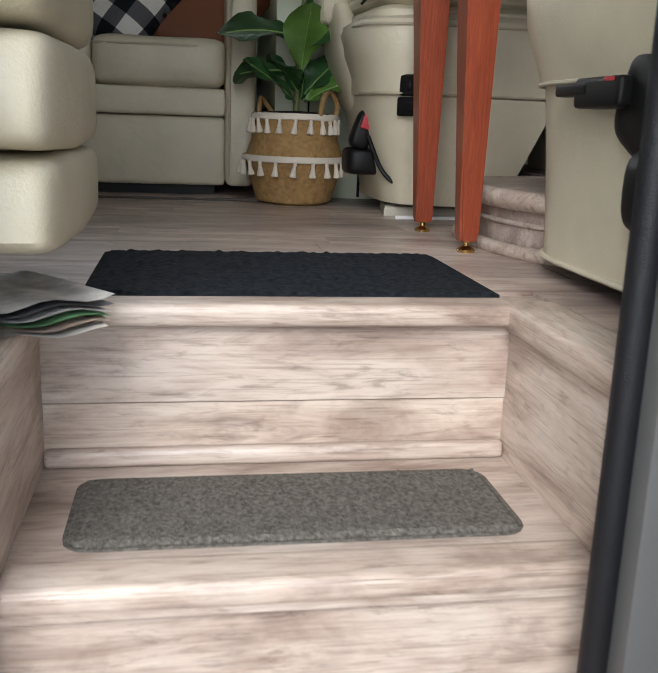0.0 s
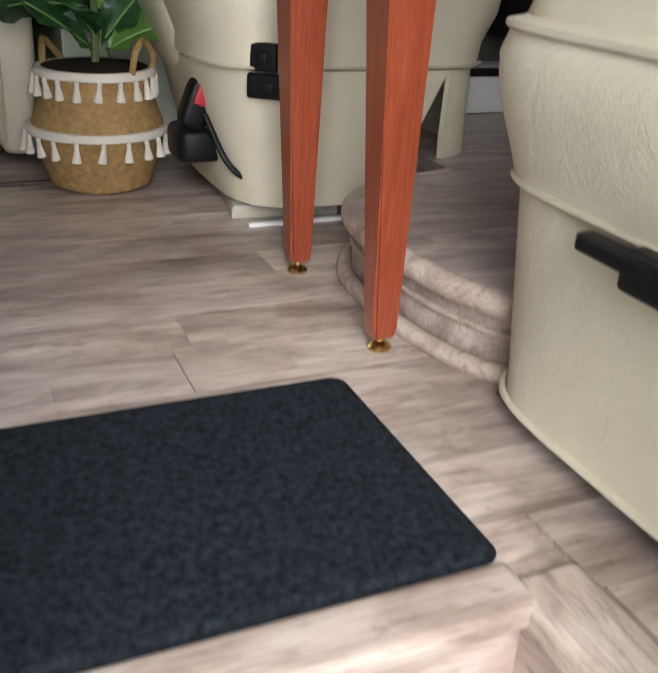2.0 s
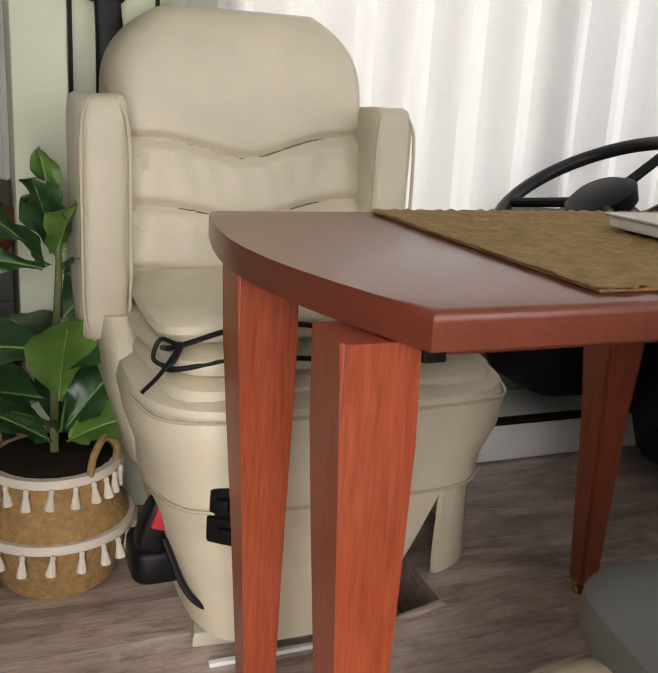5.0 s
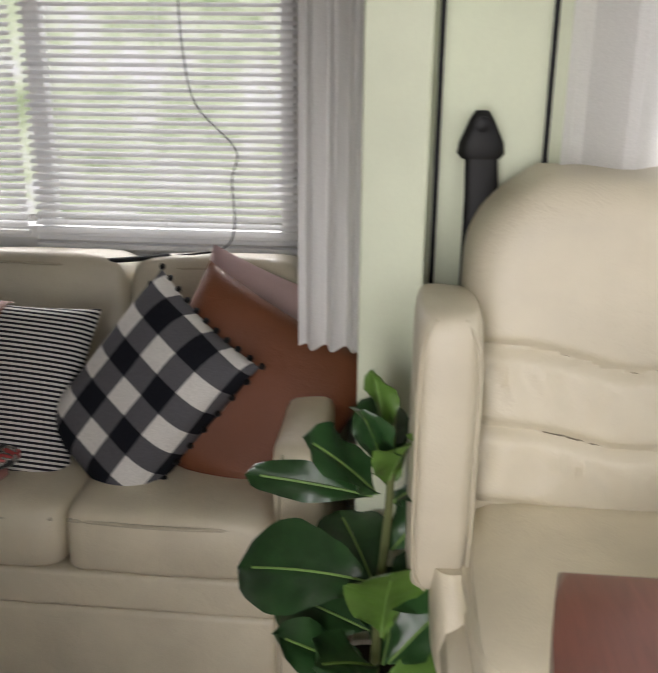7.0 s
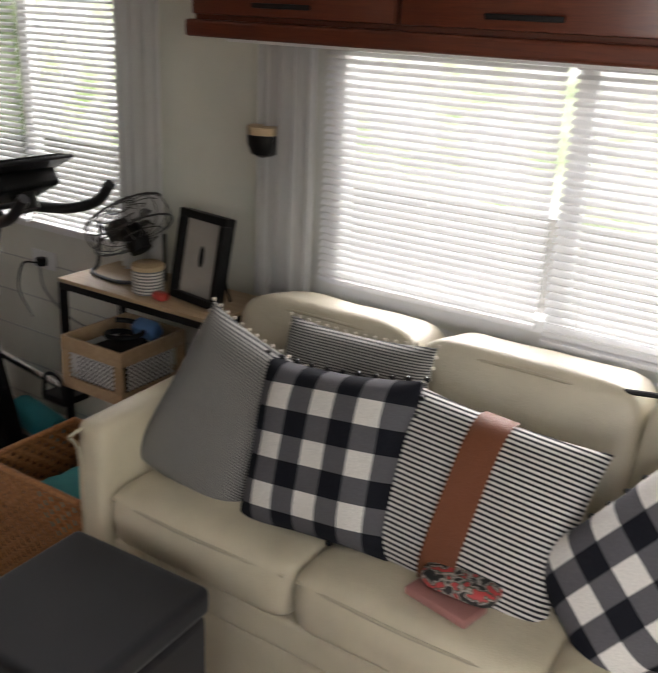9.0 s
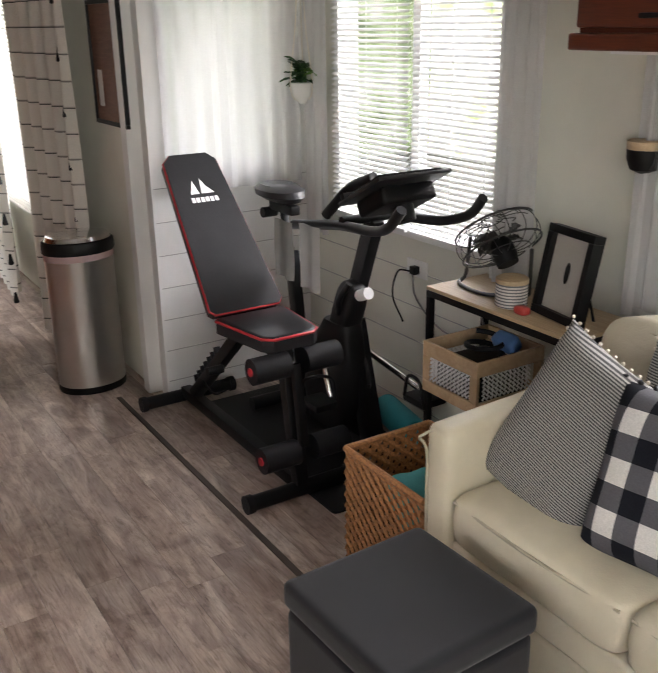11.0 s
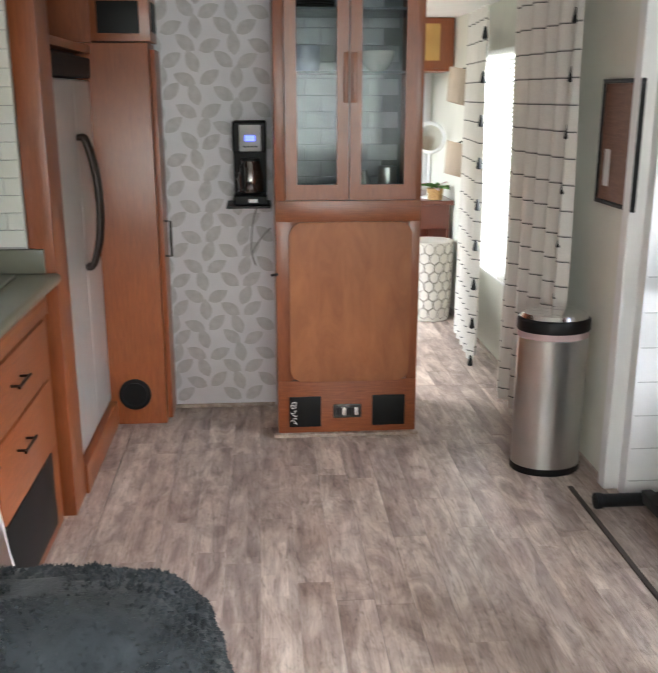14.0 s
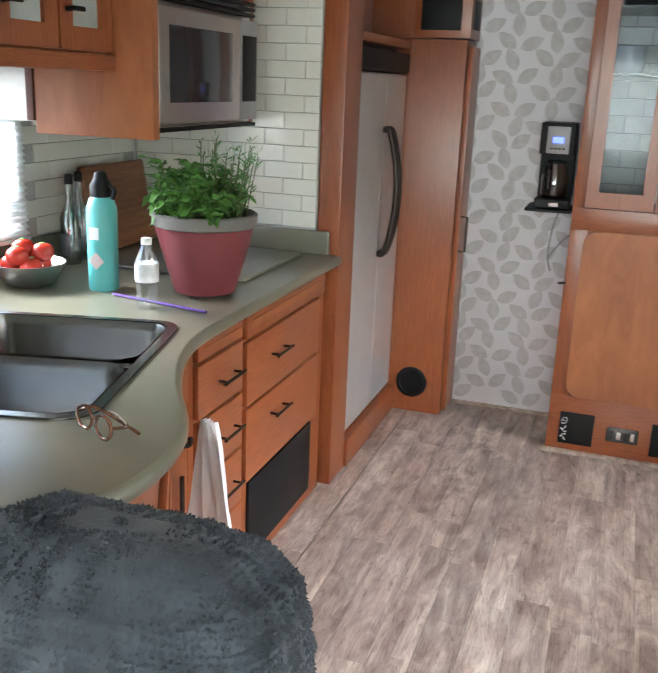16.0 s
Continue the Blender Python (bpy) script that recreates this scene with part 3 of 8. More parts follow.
part("side_board", box(WELL_X0 - 0.03, WELL_X0, 0.985, WELL_Y + 0.02, -0.98, -0.034), STEP_Y, steps)
part("nosing", box(WELL_X1 - 0.012, WELL_X1 + 0.07, 0.985, WELL_Y + 0.02, -0.034, 0.004, 0.012, 3), STEP_Y, steps)
part("nosing", box(WELL_X0 - 0.07, WELL_X0 + 0.012, 0.985, WELL_Y + 0.02, -0.034, 0.004, 0.012, 3), STEP_Y, steps)


def rug(name, x0, x1, y0, y1, z, material, label, r=0.03, ribs=0):
    """A low rug with rounded corners and a raised loop texture."""
    t = thing(name, ((x0 + x1) / 2, (y0 + y1) / 2, z), label, "rug")
    pts = []
    for cx, cy, a0 in ((x1 - r, y0 + r, -90), (x1 - r, y1 - r, 0), (x0 + r, y1 - r, 90), (x0 + r, y0 + r, 180)):
        pts += [(cx + r * math.cos(radians(a0 + k * 22.5)), cy + r * math.sin(radians(a0 + k * 22.5))) for k in range(5)]
    part("backing", prism(pts, z, z + 0.003), material, t)
    pile = bmesh.new()
    nx, ny = int((x1 - x0) / 0.008), int((y1 - y0) / 0.008)
    g = []
    for j in range(ny + 1):
        row = []
        for i in range(nx + 1):
            x, y = x0 + 0.004 + (x1 - x0 - 0.008) * i / nx, y0 + 0.004 + (y1 - y0 - 0.008) * j / ny
            dx, dy = max(x0 + r - x, x - x1 + r, 0), max(y0 + r - y, y - y1 + r, 0)
            d = math.hypot(dx, dy)
            if d > r - 0.004:
                x += (1 if x < (x0 + x1) / 2 else -1) * dx * (1 - (r - 0.004) / d)
                y += (1 if y < (y0 + y1) / 2 else -1) * dy * (1 - (r - 0.004) / d)
            h = (0.001 if i in (0, nx) or j in (0, ny) else 0.006) + 0.003 * (0.5 + 0.5 * math.sin(ribs * (x - x0))) * (0.6 + 0.4 * math.sin(y * 420 + i)) + 0.0015 * noise.noise(Vector((x * 160, y * 160, z)))
            row.append(pile.verts.new((x, y, z + h)))
        g.append(row)
    for a, b in zip(g, g[1:]):
        for i in range(nx):
            pile.faces.new((a[i], a[i + 1], b[i + 1], b[i]))
    part("looped_surface", pile, material, t)
    return t


rug("door_mat", -0.20, 0.378, 1.398, 1.785, 0.0, MAT_DARK, "charcoal ribbed door mat lying at the top step", 0.02, 300)
rug("step_rug", -0.195, 0.325, 1.112, 1.30, TREAD_Z, MAT_GREY, "grey looped step rug on the lower tread", 0.03, 500)

# ---- cab platform ----
rim = smooth_path([(x, y, 0) for x, y in ((1.25, 1.50), (0.90, 1.53), (0.70, 1.61), (0.60, 1.71), (0.555, 1.80), (0.535, 1.92), (0.536, 2.05), (0.552, 2.13), (0.60, 2.21), (0.70, 2.27), (0.84, 2.31))], 5)
arc = [(p.x, p.y) for p in rim] + [(0.84, BODY_Y + 0.1), (FRONT_X, BODY_Y + 0.1), (FRONT_X, 1.50)]
arc = arc[::-1]
platform = thing("cab_platform", (1.2, 2.2, 0), "raised cab platform clad in plank vinyl", "platform", kind="structure")
part("deck", prism(arc, 0.0, 0.12, 0.006, 2), FLOOR, platform)
for z, r, out, nm in ((0.104, 0.019, 0.006, "nosing"), (0.060, 0.005, 0.002, "joint_line"), (0.010, 0.014, 0.016, "quarter_round")):
    part(nm, tube([(p.x - out, p.y - out * 0.5, z) for p in rim], r, 10), STEP, platform)


# ---- windows with blinds ----
def window_y(n, x0, x1, z0, z1, y, inward, slat_gap, mid=True, tilt=20, cords=()):
    """A framed window in a wall of constant y, with a slatted blind inside."""
    s = inward
    w = thing("window_%d" % n, ((x0 + x1) / 2, y, z0), "white framed window with lowered slatted blinds", "window", kind="structure")
    f = 0.03
    for a, b, c, d in ((x0, x1, z0, z0 + f), (x0, x1, z1 - f, z1), (x0, x0 + f, z0 + f, z1 - f), (x1 - f, x1, z0 + f, z1 - f)):
        part("window_frame", box(a, b, y - 0.05 if s < 0 else y - 0.01, y + 0.01 if s < 0 else y + 0.05, c, d, 0.004), WHITE, w)
    xm = (x0 + x1) / 2
    if mid:
        part("mullion", box(xm - 0.02, xm + 0.02, y - 0.02, y + 0.02, z0 + f, z1 - f, 0.003), WHITE, w)
    pane = part("pane", box(x0 + f, x1 - f, y - 0.003, y + 0.003, z0 + f, z1 - f), PANE, w, smooth=False)
    pane.visible_shadow = False
    return w


def blind(name, x0, x1, z0, z1, y, gap, tilt, axis="x", cords=3):
    """A slatted blind: head rail, single slats, bottom rail, ladder cords."""
    b = thing(name, ((x0 + x1) / 2, y, z1) if axis == "x" else (y, (x0 + x1) / 2, z1), "white slatted blind lowered over the window", "blind", "window blinds")
    turn = Matrix.Identity(4) if axis == "x" else Matrix.Rotation(radians(90), 4, "Z")
    put = (lambda bm: bm) if axis == "x" else (lambda bm: moved(bm, Matrix.Translation((y, 0, 0)) @ Matrix.Rotation(radians(90), 4, "Z") @ Matrix.Translation((0, -y, 0))))
    part("head_rail", put(box(x0, x1, y - 0.014, y + 0.014, z1 - 0.028, z1, 0.003)), WHITE, b)
    part("bottom_rail", put(box(x0, x1, y - 0.013, y + 0.013, z0, z0 + 0.012, 0.003)), WHITE, b)
    sb = bmesh.new()
    n = 4
    prof = [(-0.0115 + 0.023 * k / n, 0.0022 * (1 - (2 * k / n - 1) ** 2)) for k in range(n + 1)]
    L = x1 - x0
    up = [[sb.verts.new((xx, p, q)) for p, q in prof] for xx in (-L / 2, L / 2)]
    for k in range(n):
        sb.faces.new((up[0][k], up[1][k], up[1][k + 1], up[0][k + 1]))
    me = mesh_of("slat", sb, SLAT)
    count = int((z1 - 0.04 - z0 - 0.02) / gap)
    for k in range(count):
        z = z0 + 0.025 + gap * k
        tl = tilt + 4 * noise.noise(Vector((k * 0.7, x0, 3)))
        if axis == "x":
            m = Matrix.Translation(((x0 + x1) / 2, y, z)) @ Matrix.Rotation(radians(tl), 4, "X")
        else:
            m = Matrix.Translation((y, (x0 + x1) / 2, z)) @ Matrix.Rotation(radians(90), 4, "Z") @ Matrix.Rotation(radians(tl), 4, "X")
        piece("slat", me, b, m)
    for k in range(cords):
        x = x0 + (x1 - x0) * (0.12 + 0.76 * k / max(1, cords - 1))
        part("ladder_cord", put(tube([(x, y - 0.013, z0), (x, y - 0.013, z1 - 0.02)], 0.001, 5, False)), WHITE, b)
    return b


window_y(1, *SOFA_WIN, SLIDE_Y, -1, 0.02)
window_y(2, *BIKE_WIN, SLIDE_Y, -1, 0.02)
window_y(4, *HALL_WIN, BODY_Y + 0.01, -1, 0.02, mid=False)
window_y(5, *SINK_WIN, KIT_Y, 1, 0.02)
window_y(6, 0.6, 2.2, 0.62, 1.9, BODY_Y + 0.1, -1, 0.02)
# Unseen passenger-side opening, added for the lamp behind it.
window_y(7, 0.8, 1.7, 0.95, 1.65, SIDE_Y, 1, 0.02)
ew = thing("window_3", (SLIDE_X0, 3.3, END_WIN[2]), "white framed end window", "window", kind="structure")
for a, b, c, d in ((END_WIN[0], END_WIN[1], END_WIN[2], END_WIN[2] + 0.03), (END_WIN[0], END_WIN[1], END_WIN[3] - 0.03, END_WIN[3]),
                   (END_WIN[0], END_WIN[0] + 0.03, END_WIN[2] + 0.03, END_WIN[3] - 0.03), (END_WIN[1] - 0.03, END_WIN[1], END_WIN[2] + 0.03, END_WIN[3] - 0.03)):
    part("window_frame", box(SLIDE_X0 - 0.02, SLIDE_X0 + 0.012, a, b, c, d, 0.004), WHITE, ew)
blind("blind", SOFA_WIN[0] - 0.02, -0.655, 0.80, 1.46, SLIDE_Y - 0.055, 0.0185, 26)
blind("blind", -0.635, SOFA_WIN[1] + 0.02, 0.77, 1.46, SLIDE_Y - 0.055, 0.0185, 24)
blind("blind", BIKE_WIN[0], -2.44, 0.76, 1.70, SLIDE_Y - 0.055, 0.0195, 26)
blind("blind", -2.42, BIKE_WIN[1], 0.76, 1.70, SLIDE_Y - 0.055, 0.0195, 24)
blind("blind", END_WIN[0] + 0.03, END_WIN[1], 0.88, 1.75, SLIDE_X0 + 0.05, 0.021, 36, axis="y", cords=2)
blind("blind", HALL_WIN[0] + 0.02, HALL_WIN[1], 0.52, 1.75, BODY_Y - 0.04, 0.022, 34)
blind("blind", SINK_WIN[0], SINK_WIN[1], 1.02, 1.62, KIT_Y + 0.05, 0.02, -34)

# ---- cab: swivelled driver seat ----
def welt(points, parent, r=0.005, mat=None):
    return part("piping", tube(points, r, 6), mat or WELT, parent)


def wavy_back(x0, x1, z0, z1, y0, thick, bulge, seams, lean, seed, round_top=0.0, nx=44, nz=120):
    """Padded seat back: a thick sheet facing -y, pinched along wavy horizontal seams."""
    bm = bmesh.new()
    fr, bk = [], []
    for j in range(nz + 1):
        v = j / nz
        z = z0 + (z1 - z0) * v
        a, b = [], []
        for i in range(nx + 1):
            u = i / nx
            s = 2 * u - 1
            half = (x1 - x0) / 2 * (1.04 - 0.10 * v)
            if round_top and v > 1 - round_top:
                k = (v - 1 + round_top) / round_top
                half *= (1 - k ** 3.0 * 0.42)
            x = (x0 + x1) / 2 + s * half
            edge = (1 - abs(s) ** 6) * (1 - abs(2 * v - 1) ** 14)
            p = bulge * edge ** 0.5
            for sz, dip in seams:
                zz = sz - dip * math.exp(-(s / 0.42) ** 2) + 0.010 * s
                p -= 0.016 * math.exp(-((z - zz) / 0.010) ** 2)
                if zz - 0.10 < z < zz:
                    p += 0.005 * math.sin(x * 120 + 7 * noise.noise(Vector((x * 9, z * 9, seed)))) * max(0, 1 - abs((z - zz + 0.04) / 0.06))
            p += 0.004 * noise.noise(Vector((x * 7, z * 7, seed)))
            y = y0 + lean * (z - z0)
            a.append(bm.verts.new((x, y - p, z)))
            b.append(bm.verts.new((x, y + thick, z)))
        fr.append(a)
        bk.append(b)
    for g, flip in ((fr, False), (bk, True)):
        for r0, r1 in zip(g, g[1:]):
            for i in range(nx):
                f = (r0[i], r0[i + 1], r1[i + 1], r1[i])
                bm.faces.new(f[::-1] if flip else f)
    for j in range(nz):
        bm.faces.new((fr[j][0], fr[j + 1][0], bk[j + 1][0], bk[j][0]))
        bm.faces.new((fr[j][nx], bk[j][nx], bk[j + 1][nx], fr[j + 1][nx]))
    for i in range(nx):
        bm.faces.new((fr[nz][i], fr[nz][i + 1], bk[nz][i + 1], bk[nz][i]))
        bm.faces.new((fr[0][i], bk[0][i], bk[0][i + 1], fr[0][i + 1]))
    return bm


def loft(sections, n=40, e=0.45, cap=True):
    """A skin through rounded-rectangle sections (cx, cy, z, half width, half depth)."""
    bm = bmesh.new()
    rings = []
    for cx, cy, z, a, b in sections:
        r = []
        for i in range(n):
            t = 2 * math.pi * i / n
            c, s = math.cos(t), math.sin(t)
            r.append(bm.verts.new((cx + a * math.copysign(abs(c) ** e, c), cy + b * math.copysign(abs(s) ** e, s), z)))
        rings.append(r)
    for p, q in zip(rings, rings[1:]):
        for i in range(n):
            bm.faces.new((p[i], p[(i + 1) % n], q[(i + 1) % n], q[i]))
    if cap:
        bm.faces.new(rings[0][::-1])
        bm.faces.new(rings[-1])
    return bm


def skirt_sheet(rows, n=36, e=0.5, thick=0.008, seed=0):
    """A hanging leather sheet round part of a rounded rectangle; rows (cx, cy, z, half width, half depth, first angle, last angle)."""
    bm = bmesh.new()
    skins = []
    for inset in (0.0, thick):
        g = []
        for cx, cy, z, a, b, t0, t1 in rows:
            r = []
            for i in range(n + 1):
                t = radians(t0 + (t1 - t0) * i / n)
                c, s = math.cos(t), math.sin(t)
                w = 0.006 * noise.noise(Vector((t * 2.2, z * 4, seed))) * (1 - min(1, z / 0.4))
                r.append(bm.verts.new((cx + (a - inset + w) * math.copysign(abs(c) ** e, c), cy + (b - inset + w) * math.copysign(abs(s) ** e, s), z)))
            g.append(r)
        skins.append(g)
    for g, flip in zip(skins, (False, True)):
        for p, q in zip(g, g[1:]):
            for i in range(n):
                f = (p[i], p[i + 1], q[i + 1], q[i])
                bm.faces.new(f[::-1] if flip else f)
    o, k = skins
    for j in range(len(rows) - 1):
        bm.faces.new((o[j][0], o[j + 1][0], k[j + 1][0], k[j][0]))
        bm.faces.new((o[j][n], k[j][n], k[j + 1][n], o[j + 1][n]))
    for i in range(n):
        bm.faces.new((o[0][i], k[0][i], k[0][i + 1], o[0][i + 1]))
        bm.faces.new((o[-1][i], o[-1][i + 1], k[-1][i + 1], k[-1][i]))
    bmesh.ops.recalc_face_normals(bm, faces=bm.faces)
    return bm


ds = thing("driver_seat", (0.62, 2.62, 0.0), "cream leather driver seat swivelled to face the room", "seat")
SEAMS = [(0.848, 0.040), (0.727, 0.034), (0.608, 0.030)]
part("backrest", wavy_back(0.352, 0.872, 0.40, 1.078, 2.80, 0.12, 0.055, SEAMS, 0.12, 2, 0.24), CREAM_DK, ds, "cream backrest with wavy stitched seams")
for x, y in ((0.335, 2.80), (0.892, 2.85)):
    part("armrest", pad(x, y, 0.70, 0.095, 0.21, 0.43, e1=0.22, e2=0.45, puff=0.006), CREAM_DK, ds, "worn padded armrest folded up")
    for dx in (-0.036, 0.040):
        welt([(x + dx * 0.5, y - 0.088, 0.908), (x + dx, y - 0.102, 0.86), (x + dx * 1.06, y - 0.105, 0.70), (x + dx, y - 0.102, 0.54), (x + dx * 0.5, y - 0.088, 0.492)], ds, 0.0035)
# Pedestal box, black so the shade behind the skirt slit is in its colour.
part("seat_core", loft([(0.67, 2.67, 0.03, 0.16, 0.19), (0.67, 2.67, 0.30, 0.20, 0.22)]), BLACK, ds, "black pedestal box that also darkens the skirt slit")
part("front_skirt", skirt_sheet([(0.665, 2.66, 0.035, 0.222, 0.262, 130, 276), (0.665, 2.655, 0.10, 0.236, 0.268, 130, 279), (0.667, 2.65, 0.20, 0.266, 0.282, 130, 285), (0.668, 2.645, 0.30, 0.292, 0.290, 130, 292)], seed=3), CREAM, ds, "cream leather skirt hanging to the floor")
part("skirt_flap", skirt_sheet([(0.668, 2.655, 0.045, 0.325, 0.262, 294, 380), (0.668, 2.65, 0.16, 0.306, 0.275, 293, 380), (0.668, 2.645, 0.30, 0.292, 0.290, 293, 380)], 20, seed=8), CREAM, ds, "hanging leather flap beside the slit")
part("seat_base", loft([(0.668, 2.645, 0.300, 0.287, 0.285), (0.668, 2.645, 0.305, 0.297, 0.293), (0.668, 2.64, 0.345, 0.300, 0.292), (0.67, 2.635, 0.40, 0.322, 0.300), (0.67, 2.635, 0.45, 0.330, 0.303), (0.67, 2.637, 0.475, 0.322, 0.296), (0.67, 2.64, 0.495, 0.285, 0.265)], 56), CREAM, ds)
part("seat", pad(0.67, 2.64, 0.475, 0.60, 0.55, 0.10, e1=0.5, e2=0.35, puff=0.01), CREAM, ds)
part("side_shell", loft([(0.43, 2.74, 0.22, 0.012, 0.06), (0.40, 2.72, 0.29, 0.035, 0.13), (0.37, 2.75, 0.42, 0.042, 0.16), (0.355, 2.80, 0.54, 0.035, 0.12)], 28, 0.7), CREAM, ds)
for zz, dip in SEAMS:
    part("stitch_seam", tube([(0.612 + 0.25 * s, 2.80 + 0.12 * (zz - 0.40) - 0.040 * (1 - abs(s) ** 4) - 0.001, zz - dip * math.exp(-(s / 0.42) ** 2) + 0.010 * s) for s in [k / 10 - 1 for k in range(21)]], 0.0022, 6), plain("dark_thread", (0.16, 0.14, 0.10), 0.8), ds, "dark stitched seam")
welt([(0.372, 2.50, 0.306), (0.40, 2.40, 0.306), (0.47, 2.36, 0.306), (0.58, 2.352, 0.306), (0.75, 2.352, 0.306), (0.88, 2.362, 0.306), (0.95, 2.42, 0.306)], ds, 0.003)
welt([(0.345, 2.48, 0.462), (0.37, 2.38, 0.462), (0.45, 2.342, 0.462), (0.60, 2.334, 0.462), (0.80, 2.336, 0.462), (0.94, 2.36, 0.462), (0.99, 2.45, 0.462)], ds, 0.003)
for z, h, w in ((0.325, 0.05, 0.05), (0.275, 0.045, 0.075)):
    sw = part("switch_panel", moved(box(-w / 2, w / 2, -0.008, 0.008, -h / 2, h / 2, 0.007, 3), Matrix.Translation((0.475 - (0.075 - w) * 0.3, 2.36, z)) @ Matrix.Rotation(radians(-38), 4, "Z")), BLACK, ds, "black power seat switch panel")
    part("switch_knob", moved(box(-w / 5, w / 5, -0.016, -0.007, -h / 5, h / 5, 0.003), Matrix.Translation((0.475 - (0.075 - w) * 0.3, 2.36, z)) @ Matrix.Rotation(radians(-38), 4, "Z")), BLACK, sw)
part("buckle", pad(0.392, 2.53, 0.215, 0.055, 0.05, 0.10, turn=Matrix.Rotation(radians(20), 4, "Y"), e1=0.5, e2=0.5), BLACK, ds, "black seat belt buckle")
part("buckle_button", moved(box(-0.012, 0.012, -0.006, 0.006, -0.018, 0.018, 0.004), Matrix.Translation((0.395, 2.503, 0.235)) @ Matrix.Rotation(radians(20), 4, "Y")), RED, ds, "red release button")
part("belt_base", pad(0.40, 2.57, 0.135, 0.10, 0.12, 0.07, e1=0.4, e2=0.5), BLACK, ds)
part("belt_loop", tube([(0.40, 2.50, 0.20), (0.43, 2.46, 0.12), (0.47, 2.45, 0.085), (0.52, 2.46, 0.085)], 0.006, 8), BLACK, ds)
part("pedestal", lathe([(0.17, 0.0), (0.17, 0.02), (0.11, 0.05), (0.11, 0.12)], 0.68, 2.70), BLACK, ds)
for z, rot, lift in ((0.535, 3, 0.01), (0.588, -4, 0.035)):
    c = thing("seat_cushion", (0.65, 2.56, z), "cream seat cushion with black piping on the driver seat", "cushion", "cushions on the driver seat")
    part("pad", pad(0.66, 2.60, z, 0.57, 0.42, 0.062, turn=Matrix.Rotation(radians(-lift * 60), 4, "Y") @ Matrix.Rotation(radians(rot), 4, "Z"), e1=0.7, e2=0.2, puff=0.014), CREAM, c)
    zz, rr = z, 0.0042
    part("piping", tube([(0.385, 2.44, zz - lift), (0.40, 2.395, zz + 0.004 - lift * 0.7), (0.52, 2.384, zz + 0.012), (0.66, 2.382, zz + 0.002), (0.82, 2.382, zz + 0.012 + lift * 0.4), (0.92, 2.395, zz + 0.018 + lift), (0.945, 2.45, zz + 0.012 + lift)], rr, 8), BLACK, c, "black cord piping")
    if lift > 0.02:
        part("tie", tube([(0.40, 2.40, z - 0.02), (0.372, 2.385, z - 0.006), (0.362, 2.385, z - 0.035), (0.385, 2.375, z - 0.042), (0.402, 2.38, z - 0.012), (0.37, 2.375, z - 0.055), (0.345, 2.385, z - 0.085)], 0.0034, 7), BLACK, c, "black cord tie")

# ---- cab: passenger seat ----
ps = thing("passenger_seat", (0.72, 1.42, 0.0), "cream leather passenger seat with hanging skirt", "seat")
part("skirt", skirt_sheet([(0.83, 1.42, 0.03, 0.318, 0.285, 0, 360), (0.83, 1.42, 0.05, 0.318, 0.285, 0, 360), (0.825, 1.42, 0.18, 0.322, 0.285, 0, 360), (0.82, 1.42, 0.30, 0.330, 0.285, 0, 360)], 90, 0.42, 0.007, 5), CREAM, ps, "cream leather skirt hanging over the base")
part("hem", tube([(0.83 + 0.320 * math.copysign(abs(math.cos(a)) ** 0.42, math.cos(a)), 1.42 + 0.287 * math.copysign(abs(math.sin(a)) ** 0.42, math.sin(a)), 0.033) for a in [radians(k * 6) for k in range(61)]], 0.005, 6, False), CREAM, ps)
part("seat_base", loft([(0.82, 1.42, 0.300, 0.325, 0.280), (0.82, 1.42, 0.302, 0.337, 0.290), (0.82, 1.42, 0.335, 0.347, 0.297), (0.82, 1.42, 0.39, 0.366, 0.308), (0.82, 1.42, 0.43, 0.370, 0.310), (0.82, 1.42, 0.462, 0.360, 0.302), (0.82, 1.42, 0.475, 0.335, 0.28)], 64, 0.42), CREAM, ps)
part("seat", pad(0.80, 1.42, 0.465, 0.66, 0.56, 0.09, e1=0.55, e2=0.40, puff=0.012), CREAM, ps)
for a, z, rr, half in ((0.42, 0.302, 0.004, (0.338, 0.291)), (0.42, 0.458, 0.0045, (0.364, 0.306))):
    welt([(0.82 + half[0] * math.copysign(abs(math.cos(t)) ** a, math.cos(t)), 1.42 + half[1] * math.copysign(abs(math.sin(t)) ** a, math.sin(t)), z) for t in [radians(k * 6) for k in range(61)]], ps, rr)
part("lever_plate", pad(0.500, 1.27, 0.268, 0.05, 0.12, 0.13, turn=Matrix.Rotation(radians(25), 4, "X"), e1=0.5, e2=0.5), BLACK, ps, "black reclining lever housing")
part("lever", moved(box(-0.020, 0.020, -0.065, 0.065, -0.020, 0.020, 0.008, 3), Matrix.Translation((0.478, 1.35, 0.283))), BLACK, ps, "black reclining lever")
part("lever_handle", moved(box(-0.011, 0.011, -0.05, 0.05, -0.009, 0.009, 0.005, 3), Matrix.Translation((0.468, 1.425, 0.288))), BLACK, ps)
part("lever_mark", box(0.455, 0.4585, 1.30, 1.32, 0.296, 0.301), RED, ps, "small red mark")
